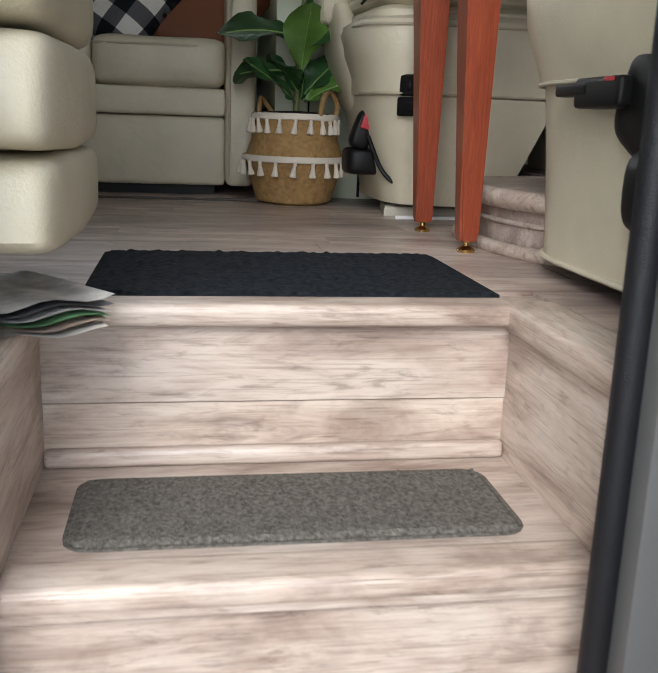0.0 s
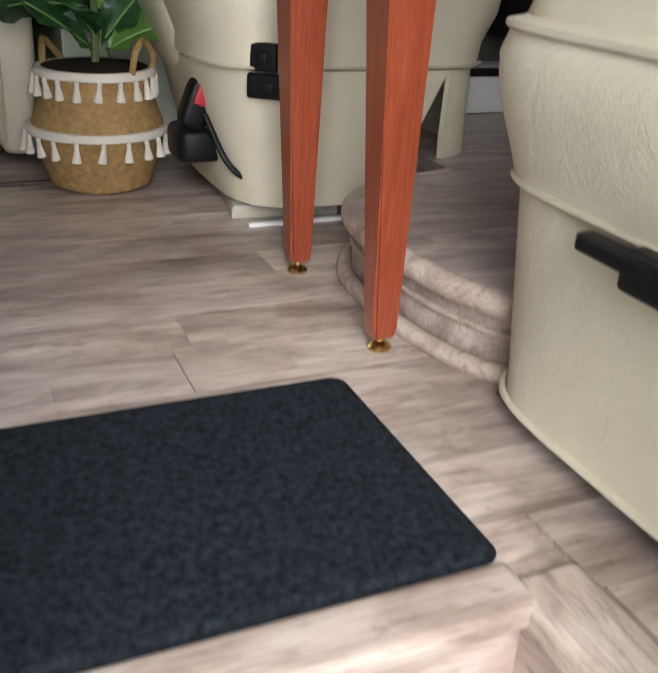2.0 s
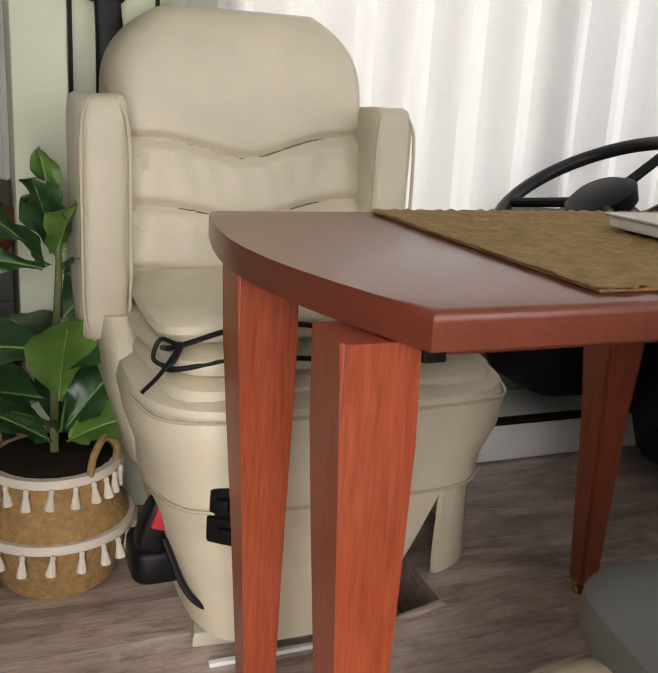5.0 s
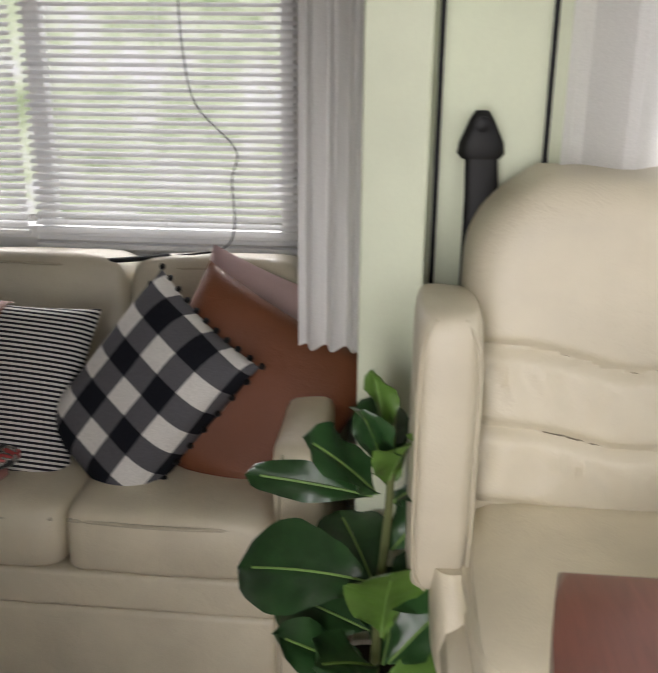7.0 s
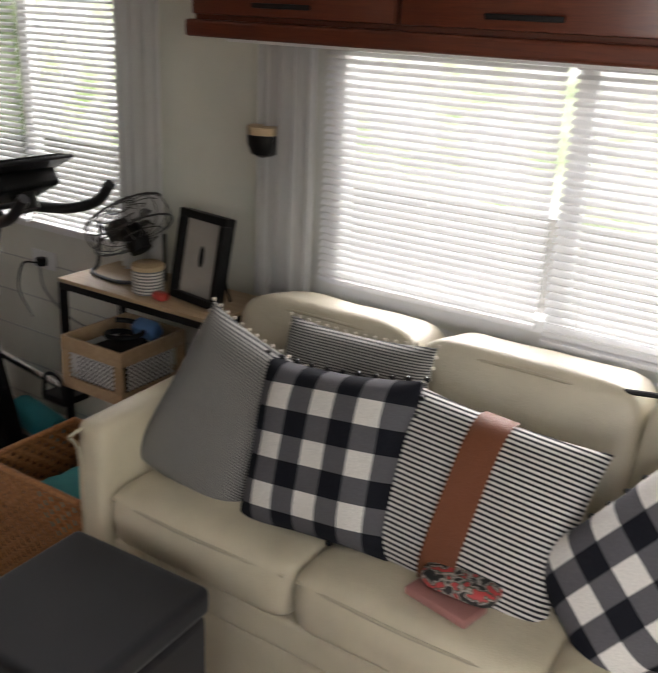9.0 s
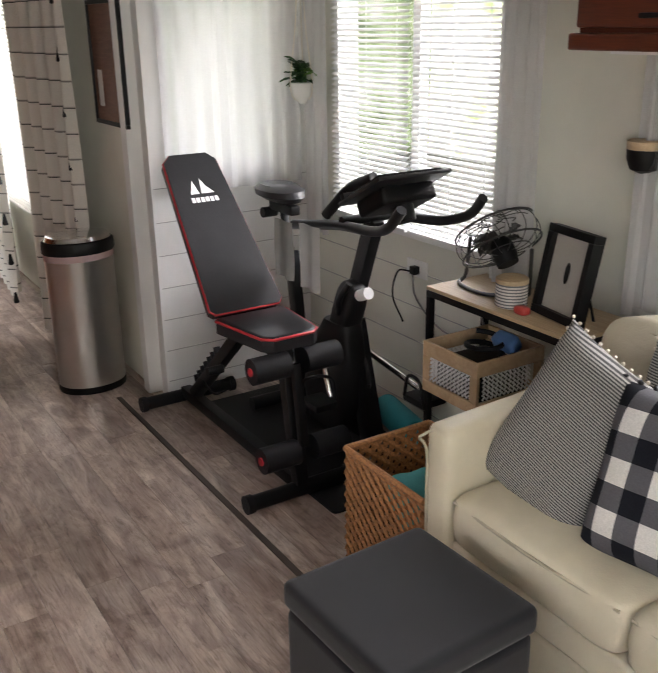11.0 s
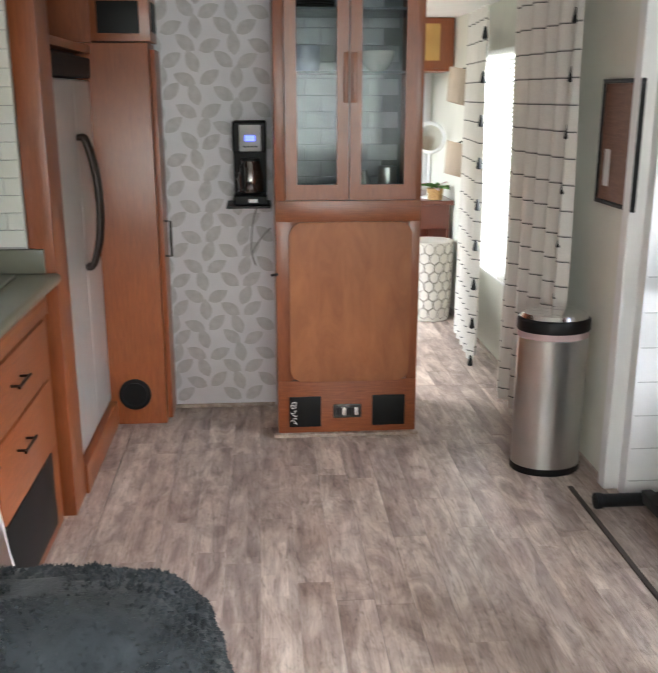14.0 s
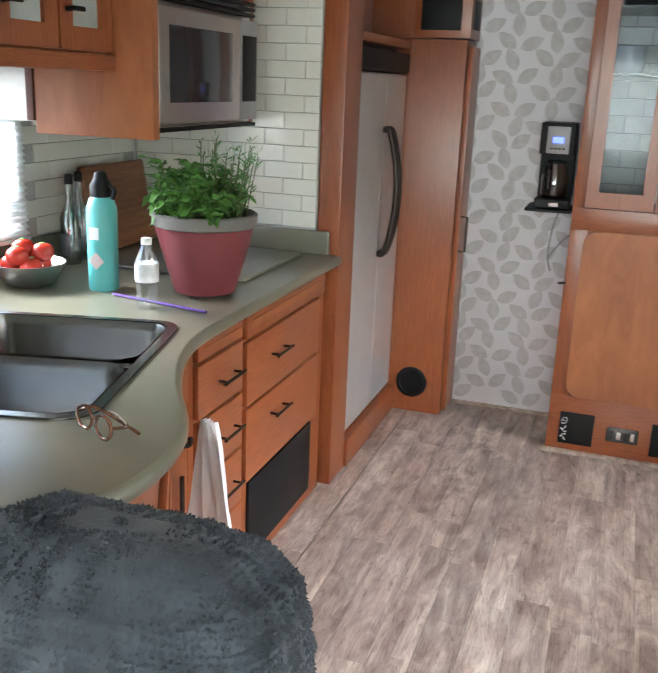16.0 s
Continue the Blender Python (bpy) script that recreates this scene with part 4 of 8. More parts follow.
part("knob", pad(0.490, 1.235, 0.165, 0.06, 0.07, 0.10, e1=0.6, e2=0.7), BLACK, ps)
part("pedestal", lathe([(0.19, 0.0), (0.19, 0.02), (0.12, 0.06), (0.12, 0.26)], 0.78, 1.43), BLACK, ps)
part("backrest", moved(wavy_back(-0.27, 0.27, 0.44, 1.08, 0.0, 0.12, 0.05, [(0.80, 0.02), (0.66, 0.02)], 0.16, 5, 0.35), Matrix.Translation((0.99, 1.40, 0)) @ Matrix.Rotation(radians(-90), 4, "Z")), CREAM_DK, ps)
gc = thing("grey_seat_pad", (0.78, 1.52, 0.5), "grey smooth seat pad lying on the passenger seat", "cushion")
part("pad", pad(0.83, 1.53, 0.512, 0.50, 0.40, 0.075, turn=Matrix.Rotation(radians(-8), 4, "Z"), e1=0.45, e2=0.3), SEAT_GREY, gc)

# ---- dining table ----
tb = thing("dining_table", (0.8, 2.06, 0), "mahogany dining table with tapered legs and curved end", "table")
TOPZ = 0.772
end = [(0.475, 1.775), (1.28, 1.775), (1.33, 2.06), (1.28, 2.355), (0.432, 2.355)]
curve = [(0.432 + 0.043 * k / 10 - 0.052 * math.sin(math.pi * k / 10), 2.355 - 0.58 * k / 10) for k in range(1, 10)]
part("tabletop", prism(end + curve, TOPZ - 0.034, TOPZ, 0.010, 3), MAHOGANY_TOP, tb, "glossy mahogany tabletop with rounded edge")
for a, b, c, d in ((0.52, 1.24, 1.86, 1.88), (0.52, 1.24, 2.27, 2.29)):
    part("apron", box(a, b, c, d, TOPZ - 0.065, TOPZ - 0.034), MAHOGANY_TOP, tb)
for x, y, z0 in ((0.466, 2.165, 0.0), (0.468, 1.852, 0.0), (1.09, 2.27, 0.12), (1.22, 1.86, 0.12)):
    L = TOPZ - 0.036
    bm = bmesh.new()
    lo, hi = 0.017, 0.038
    rings = []
    for z, h in ((z0 + 0.022, lo), (z0 + 0.035, lo + 0.002), (0.40 + z0 * 0.5, 0.0285), (0.54, 0.0335), (0.64, 0.0365), (L, hi)):
        rings.append([bm.verts.new((x - 0.016 * (z - z0) / L + sx * h, y + sy * h, z)) for sx, sy in ((-1, -1), (1, -1), (1, 1), (-1, 1))])
    for p, q in zip(rings, rings[1:]):
        for i in range(4):
            bm.faces.new((p[i], p[(i + 1) % 4], q[(i + 1) % 4], q[i]))
    bm.faces.new(rings[0][::-1])
    bm.faces.new(rings[-1])
    bmesh.ops.bevel(bm, geom=[e for e in bm.edges if abs(e.verts[0].co.z - e.verts[1].co.z) > 0.01], offset=0.005, segments=2, affect="EDGES")
    leg = part("leg", bm, MAHOGANY, tb)
    part("brass_foot", lathe([(0.017, z0), (0.018, z0 + 0.004), (0.013, z0 + 0.009), (0.006, z0 + 0.012), (0.006, z0 + 0.024)], x, y, 20), BRASS, leg, "brass levelling foot")
    part("bracket", box(x + 0.036, x + 0.06, y - 0.012, y + 0.012, L - 0.03, L - 0.001, 0.003), BLACK, leg, "black metal folding bracket")
pm = thing("placemat", (0.95, 2.06, TOPZ), "tan woven placemat with ragged edge on the table", "placemat")
pb = bmesh.new()
bmesh.ops.create_grid(pb, x_segments=60, y_segments=50, size=0.5)
for v in pb.verts:
    x, y = v.co.x * 0.62, v.co.y * 0.52
    rag = 0.006 * noise.noise(Vector((x * 60, y * 60, 1)))
    v.co = Vector((0.97 + x + (rag if abs(v.co.y) < 0.499 else 0), 2.07 + y + rag, TOPZ + 0.006 + 0.0018 * math.sin(x * 260) * math.sin(y * 260)))
part("weave", pb, plain("seagrass_placemat", (0.30, 0.20, 0.085), 0.85, vary=0.3, scale=40, grain=160, bump=0.8), pm)
part("underside", box(0.665, 1.275, 1.815, 2.325, TOPZ + 0.001, TOPZ + 0.004), RATTAN, pm)
bk = thing("magazine", (1.12, 2.06, TOPZ + 0.012), "white magazine lying on the placemat", "magazine")
part("pages", box(0.93, 1.24, 1.90, 2.14, TOPZ + 0.010, TOPZ + 0.026, 0.005, 3), WHITE, bk)
part("cover", box(0.925, 1.245, 1.895, 2.145, TOPZ + 0.026, TOPZ + 0.029, 0.001), plain("magazine_cover", (0.62, 0.60, 0.54), 0.3, vary=0.25, scale=25), bk)

# ---- cab: dash, wheel, screens ----
gp_ = thing("pedal_well", (1.75, 2.3, 0.12), "black steering column and pedal well panel", "panel")
part("panel", loft([(1.72, 2.35, 0.121, 0.08, 0.50), (1.66, 2.35, 0.40, 0.12, 0.52), (1.60, 2.35, 0.68, 0.16, 0.52)], 32, 0.4), BLACK, gp_)
part("knee_bolster", pad(1.46, 2.45, 0.60, 0.14, 0.56, 0.16, e1=0.4, e2=0.3), VINYL, gp_)
for y in (2.45, 2.60):
    part("pedal", moved(box(-0.01, 0.01, -0.04, 0.04, -0.05, 0.05, 0.006), Matrix.Translation((1.55, y, 0.22)) @ Matrix.Rotation(radians(35), 4, "Y")), RUBBER, gp_)
part("lever", tube([(1.42, 2.40, 0.68), (1.36, 2.36, 0.60), (1.35, 2.34, 0.45)], 0.012, 8), BLACK, gp_)
dash = thing("dashboard", (1.95, 2.2, 0.0), "dark grey vehicle dashboard", "dashboard")
part("panel", loft([(2.0, 2.2, 0.12, 0.28, 0.66), (1.97, 2.2, 0.5, 0.32, 0.70), (1.96, 2.2, 0.72, 0.34, 0.72), (2.02, 2.2, 0.80, 0.30, 0.72)], 40, 0.4), BLACK, dash)
part("gauge_hood", pad(1.68, 2.45, 0.76, 0.22, 0.5, 0.13, e1=0.5, e2=0.4), VINYL, dash)
for k in range(3):
    g = part("gauge", moved(lathe([(0.045, 0), (0.045, 0.012), (0.04, 0.012)], 0, 0, 24), Matrix.Translation((1.585, 2.30 + 0.12 * k, 0.745)) @ Matrix.Rotation(radians(-80), 4, "Y")), CHROME, dash)
    part("needle", box(1.568, 1.571, 2.298 + 0.12 * k, 2.302 + 0.12 * k, 0.74, 0.78), WHITE, g)
sw = thing("steering_wheel", (1.35, 2.62, 0.75), "black steering wheel tilted towards the driver", "steering wheel")
tw = Matrix.Translation((1.32, 2.66, 0.775)) @ Matrix.Rotation(radians(-28), 4, "Y")
part("rim", moved(tube([(0.215 * math.cos(radians(a)), 0.215 * math.sin(radians(a)), 0) for a in range(0, 361, 15)], 0.015, 12), tw), VINYL, sw)
part("hub", moved(lathe([(0.07, -0.04), (0.075, -0.01), (0.05, 0.005)], 0, 0, 24), tw), BLACK, sw)
for a in (0, 120, 240):
    part("spoke", moved(tube([(0.05 * math.cos(radians(a)), 0.05 * math.sin(radians(a)), -0.02), (0.205 * math.cos(radians(a)), 0.205 * math.sin(radians(a)), 0)], 0.011, 8, False), tw), BLACK, sw)
part("column", tube([(1.36, 2.66, 0.73), (1.62, 2.62, 0.55)], 0.04, 14, False), BLACK, sw)
cb = thing("pedal_box", (1.3, 2.75, 0.12), "pale grey cab side box with a metal trim", "box")
part("body", box(1.05, 1.9, 2.80, 3.03, 0.12, 0.22, 0.01), WHITE, cb)
part("trim", box(1.045, 1.905, 2.79, 2.80, 0.215, 0.235, 0.003), BLACK, cb)
part("kick_panel", box(0.98, 1.9, 3.0, 3.035, 0.22, 0.62, 0.004), SEAT_GREY, cb, "grey lower side panel")
part("console_pod", loft([(1.42, 2.86, 0.30, 0.12, 0.13), (1.40, 2.86, 0.42, 0.18, 0.15), (1.40, 2.86, 0.62, 0.19, 0.15), (1.45, 2.86, 0.70, 0.16, 0.14)], 28, 0.4), BLACK, cb, "black side console")
vc = thing("floor_vent_cover", (0.55, 2.55, 0.0), "beige sloped floor cover beneath the driver seat", "cover")
part("ramp", moved(prism([(-0.10, -0.09), (0.12, -0.11), (0.12, 0.11), (-0.07, 0.10)], 0.0, 0.028, 0.012, 2), Matrix.Translation((0.545, 2.56, 0.0))), plain("beige_plastic", (0.45, 0.42, 0.33), 0.5), vc)
part("edge_strip", box(0.46, 0.70, 2.405, 2.417, 0.0, 0.008, 0.002), WHITE, vc)
ct = thing("cab_curtain", (1.4, 2.98, 0.8), "long white cab curtain hanging in folds", "curtain")
part("cloth", drape((0.50, 2.97), (2.28, 2.97), 0.55, 1.98, 13, 0.032, seed=4), DRAPE, ct)
gr = bmesh.new()
for x in (0.315, 0.485):
    box(x - 0.004, x + 0.004, BODY_Y + 0.093, BODY_Y + 0.099, 0.0, CEIL_Z, bm=gr)
setting("trim_groove", gr, BLACK, "dark joint strip between pale green wall panels")
hb = thing("seat_belt_anchor", (0.40, 3.02, 1.0), "black seat belt guide on the pale green wall", "belt guide")
part("strap_cover", loft([(0.388, 3.012, 0.78, 0.028, 0.014), (0.387, 3.010, 1.02, 0.027, 0.014), (0.383, 3.010, 1.088, 0.025, 0.013)], 20, 0.5), BLACK, hb)
part("cap", loft([(0.382, 3.012, 1.082, 0.030, 0.016), (0.382, 3.012, 1.090, 0.037, 0.018), (0.382, 3.012, 1.106, 0.035, 0.018), (0.381, 3.012, 1.142, 0.019, 0.016), (0.381, 3.012, 1.155, 0.010, 0.010)], 24, 0.7), BLACK, hb)
part("bolt", moved(lathe([(0.012, 0), (0.012, 0.006), (0.006, 0.008)], 0, 0, 14), Matrix.Translation((0.381, 2.998, 1.136)) @ Matrix.Rotation(radians(90), 4, "X")), BLACK_METAL, hb)

# ---- belly basket with fiddle-leaf plant ----
bs = thing("belly_basket", (0.245, 2.78, 0.0), "seagrass belly basket with white tassel trim", "basket")
prof = [(0.085, 0.0), (0.105, 0.008), (0.118, 0.05), (0.128, 0.09), (0.142, 0.125), (0.135, 0.14), (0.12, 0.18), (0.115, 0.225), (0.118, 0.245)]
wv = bmesh.new()
fine = []
for (r0, z0), (r1, z1) in zip(prof, prof[1:]):
    k = max(1, int((z1 - z0) / 0.006))
    fine += [(r0 + (r1 - r0) * i / k, z0 + (z1 - z0) * i / k) for i in range(k)]
fine.append(prof[-1])
n = 120
rings = [[wv.verts.new((0.245 + (r + 0.0022 * ((i // 2 + j) % 2)) * math.cos(2 * math.pi * i / n), 2.78 + (r + 0.0022 * ((i // 2 + j) % 2)) * math.sin(2 * math.pi * i / n), z + 0.004 * noise.noise(Vector((i * 0.05, z * 20, 0))))) for i in range(n)] for j, (r, z) in enumerate(fine)]
for a, b in zip(rings, rings[1:]):
    for i in range(n):
        wv.faces.new((a[i], a[(i + 1) % n], b[(i + 1) % n], b[i]))
wv.faces.new(rings[0][::-1])
part("weave", wv, SEAGRASS, bs)
for r, z in ((0.120, 0.243), (0.146, 0.128)):
    band = part("trim_band", lathe([(r - 0.002, z - 0.010), (r + 0.004, z - 0.008), (r + 0.005, z), (r + 0.002, z + 0.008), (r - 0.003, z + 0.008)], 0.245, 2.78, 48), COTTON, bs, "white braided trim")
    tn = 22
    ts = lathe([(0.0035, 0.0), (0.0055, -0.006), (0.0045, -0.012), (0.009, -0.034), (0.010, -0.040), (0.002, -0.042)][::-1], 0, 0, 8)
    tme = mesh_of("tassel", ts, COTTON)
    for k in range(tn):
        a = 2 * math.pi * (k + 0.3 * math.sin(k * 7.1)) / tn
        piece("tassel", tme, bs, Matrix.Translation((0.245 + (r + 0.006) * math.cos(a), 2.78 + (r + 0.006) * math.sin(a), z - 0.006)) @ Matrix.Rotation(radians(8 * math.sin(k * 3.3)), 4, "X") @ Matrix.Rotation(radians(8 * math.cos(k * 5.1)), 4, "Y"))
part("handle", tube([(0.30, 2.68, 0.24), (0.305, 2.66, 0.29), (0.33, 2.70, 0.31), (0.355, 2.73, 0.28), (0.352, 2.74, 0.24)], 0.007, 8), SEAGRASS, bs, "twisted rope handle")
part("handle", tube([(0.20, 2.89, 0.24), (0.16, 2.89, 0.29), (0.15, 2.85, 0.28), (0.145, 2.83, 0.24)], 0.007, 8), SEAGRASS, bs)
part("soil", lathe([(0.113, 0.2505), (0.06, 0.257), (0.001, 0.259)], 0.245, 2.78, 24), SOIL, bs)


def fig_leaf(length, width, curl, cup, seed):
    """A broad obovate leaf along +x with a sunken midrib, ribs and a wavy rim; also its pale midrib."""
    bm = bmesh.new()
    nl, nw = 18, 10
    g, spine = [], []
    for i in range(nl + 1):
        u = i / nl
        w = math.sin(math.pi / 2 * u / 0.6) ** 1.15 if u < 0.6 else math.sqrt(max(0.0, 1 - ((u - 0.6) / 0.4) ** 2.4))
        w = width / 2 * (0.04 + 0.96 * w)
        row = []
        for j in range(nw + 1):
            s = 2 * j / nw - 1
            z = -curl * u * u * length + cup * abs(s) * w + 0.010 * math.sin(11 * u + 2 * s + seed) * s * s - 0.003 * math.exp(-(s / 0.15) ** 2)
            z += 0.0022 * math.sin(u * 34 - abs(s) * 7) * abs(s)
            row.append(bm.verts.new((length * u, s * w, z)))
        g.append(row)
        if i < nl:
            spine.append((length * u, 0, -curl * u * u * length - 0.0022))
    for a, b in zip(g, g[1:]):
        for j in range(nw):
            bm.faces.new((a[j], b[j], b[j + 1], a[j + 1]))
    return bm, tube(spine[::2], 0.0022, 5, False)


def leaf_form(length, width, curl, cup, seed):
    """A broad leaf along +x with a midrib fold, wavy rim and droop."""
    bm = bmesh.new()
    nl, nw = 14, 8
    g = []
    for i in range(nl + 1):
        u = i / nl
        w = width / 2 * (math.sin(math.pi * u ** 0.75) ** 0.8 * (0.55 + 0.55 * u) + 0.02)
        row = []
        for j in range(nw + 1):
            s = 2 * j / nw - 1
            x = length * u
            z = -curl * u * u * length + cup * abs(s) * w + 0.006 * math.sin(9 * u + 3 * s + seed) * abs(s) - 0.004 * math.exp(-(s / 0.15) ** 2)
            z += 0.0025 * math.sin(u * 40 - abs(s) * 6)
            row.append(bm.verts.new((x, s * w, z)))
        g.append(row)
    for a, b in zip(g, g[1:]):
        for j in range(nw):
            bm.faces.new((a[j], b[j], b[j + 1], a[j + 1]))
    return bm


fp = thing("fiddle_leaf_plant", (0.245, 2.78, 0.21), "green fiddle-leaf fig plant standing in the basket", "plant")
part("stem", tube([(0.245, 2.78, 0.20), (0.25, 2.77, 0.42), (0.262, 2.76, 0.62), (0.262, 2.76, 0.76)], 0.009, 8, taper=0.5), STEM, fp)
rl = random.Random(11)
MIDRIB = plain("leaf_midrib", (0.20, 0.34, 0.09), 0.5)
spec = [(0.36, 158, 10, 0.185, 0.12), (0.27, 203, 42, 0.185, 0.085), (0.455, 182, 14, 0.205, 0.16), (0.345, 278, 74, 0.19, 0.125), (0.27, 328, 38, 0.15, 0.095), (0.30, 235, 40, 0.15, 0.11),
        (0.28, 75, 45, 0.17, 0.12), (0.29, 15, 50, 0.15, 0.11), (0.40, 345, 55, 0.14, 0.11), (0.42, 120, 35, 0.17, 0.12), (0.605, 192, 18, 0.185, 0.06), (0.50, 20, 50, 0.13, 0.10),
        (0.59, 330, 48, 0.12, 0.085), (0.60, 205, 52, 0.15, 0.10), (0.615, 290, 66, 0.12, 0.085), (0.63, 250, 72, 0.14, 0.09), (0.62, 100, 55, 0.13, 0.09), (0.66, 240, 86, 0.145, 0.05)]
for k, (z, az, el, L, W) in enumerate(spec):
    lf, rib = fig_leaf(L, W, 0.32 if el < 40 else 0.18, 0.16, k)
    face = -42 * math.cos(radians(az - 180)) + rl.uniform(-14, 14)
    m = Matrix.Translation((0.255, 2.77, z)) @ Matrix.Rotation(radians(az), 4, "Z") @ Matrix.Rotation(radians(-el), 4, "Y") @ Matrix.Rotation(radians(face), 4, "X") @ Matrix.Translation((0.02, 0, 0))
    lo_ = part("leaf", moved(lf, m), LEAF_NEW if k in (3, 4, 14, 17) else LEAF, fp)
    part("midrib", moved(rib, m @ Matrix.Translation((0, 0, 0.0012))), MIDRIB, lo_, "pale midrib")

# ---- door frame, papers at the step ----
dr = thing("door_1", (0.40, 0.98, -0.98), "dark rubber-sealed entry door frame, door open", "door frame", kind="structure")
part("jamb", box(0.347, 0.41, 0.925, 0.978, -0.98, 1.95, 0.004), plain("dark_grey_jamb", (0.10, 0.10, 0.10), 0.5), dr)
part("seal", tube([(0.338, 0.965, -0.98), (0.338, 0.965, 1.95)], 0.015, 12, False), RUBBER, dr)
part("jamb", box(-0.285, -0.262, 0.90, 0.985, -0.98, 1.95, 0.004), plain("grey_door_frame", (0.30, 0.30, 0.29), 0.5), dr)
part("jamb", box(-0.285, 0.40, 0.90, 0.985, 1.951, 1.98, 0.004), BLACK, dr)
part("door_leaf", moved(box(0.0, 0.62, -0.02, 0.02, -0.95, 1.94, 0.008), Matrix.Translation((0.412, 0.875, 0)) @ Matrix.Rotation(radians(-62), 4, "Z")), plain("door_grey", (0.16, 0.16, 0.155), 0.5), dr, "grey entry door swung open")
pp = thing("folded_papers", (-0.24, 1.26, 0.004), "stack of folded colourful paper brochures on the step edge", "papers")
cols = [(0.62, 0.60, 0.55), (0.55, 0.42, 0.34), (0.16, 0.34, 0.16), (0.66, 0.64, 0.60), (0.10, 0.10, 0.11), (0.60, 0.58, 0.55)]
for k, c in enumerate(cols):
    pg = bmesh.new()
    bmesh.ops.create_grid(pg, x_segments=14, y_segments=8, size=0.5)
    for v in pg.verts:
        x, y = v.co.x * 0.26, v.co.y * 0.20
        v.co = Vector((x, y, 0.006 + k * 0.006 + 0.05 * max(0, -x - 0.02) * (1 + 0.3 * k) + 0.004 * math.sin(x * 60 + k)))
    moved(pg, Matrix.Translation((-0.305, 1.235, 0.0)) @ Matrix.Rotation(radians(24 + 3 * k), 4, "Z"))
    part("sheet", pg, plain("paper_%s" % "abcdef"[k], c, 0.5, vary=0.5, scale=22, grain=60, bump=0), pp)

# ---- sofa bay ----
sf = thing("sofa", (-0.64, 3.2, 0.0), "cream leather three-seat sofa under the window", "sofa")
SX = [-1.345, -0.84, -0.335, 0.055]
for a, b in zip(SX, SX[1:]):
    part("seat_cushion", pad((a + b) / 2, 3.17, 0.385, b - a + 0.004, 0.47, 0.15, e1=0.32, e2=0.16, puff=0.008), CREAM, sf)
    welt([(a + 0.015, 2.945, 0.43), ((a + b) / 2, 2.932, 0.432), (b - 0.015, 2.945, 0.43)], sf, 0.004)
    part("back_cushion", pad((a + b) / 2, 3.475, 0.60, b - a + 0.004, 0.20, 0.40, turn=Matrix.Rotation(radians(-10), 4, "X"), e1=0.3, e2=0.22, puff=0.012), CREAM_DK, sf)
    welt([(a + 0.02, 3.43, 0.775), ((a + b) / 2, 3.41, 0.788), (b - 0.02, 3.43, 0.775)], sf, 0.004)
part("valance", box(SX[0], SX[-1], 2.955, 3.4, 0.235, 0.315, 0.012, 3), CREAM, sf)
part("front_panel", box(SX[0] + 0.01, SX[-1], 2.962, 3.4, 0.03, 0.232, 0.015, 3), CREAM, sf)
part("base", box(SX[0] + 0.03, SX[-1] - 0.03, 3.0, 3.5, 0.0, 0.03), BLACK, sf)
part("back_frame", box(SX[0] - 0.03, SX[-1] + 0.08, 3.52, 3.62, 0.03, 0.72, 0.03, 3), CREAM_DK, sf)
for x0, x1 in ((-1.43, -1.345), (0.055, 0.145)):
    am = bmesh.new()
    box(x0, x1, 2.935, 3.56, 0.03, 0.60, 0.03, 4, bm=am)
    for v in am.verts:
        if v.co.z > 0.3:
            v.co.z += 0.05 * max(0, (v.co.y - 3.1)) + 0.004 * noise.noise(v.co * 12)
    part("armrest", am, CREAM, sf)
    welt([(x0 + 0.012, 2.94, 0.06), (x0 + 0.012, 2.935, 0.5), (x0 + 0.02, 2.95, 0.585), (x0 + 0.02, 3.5, 0.615)], sf, 0.004)


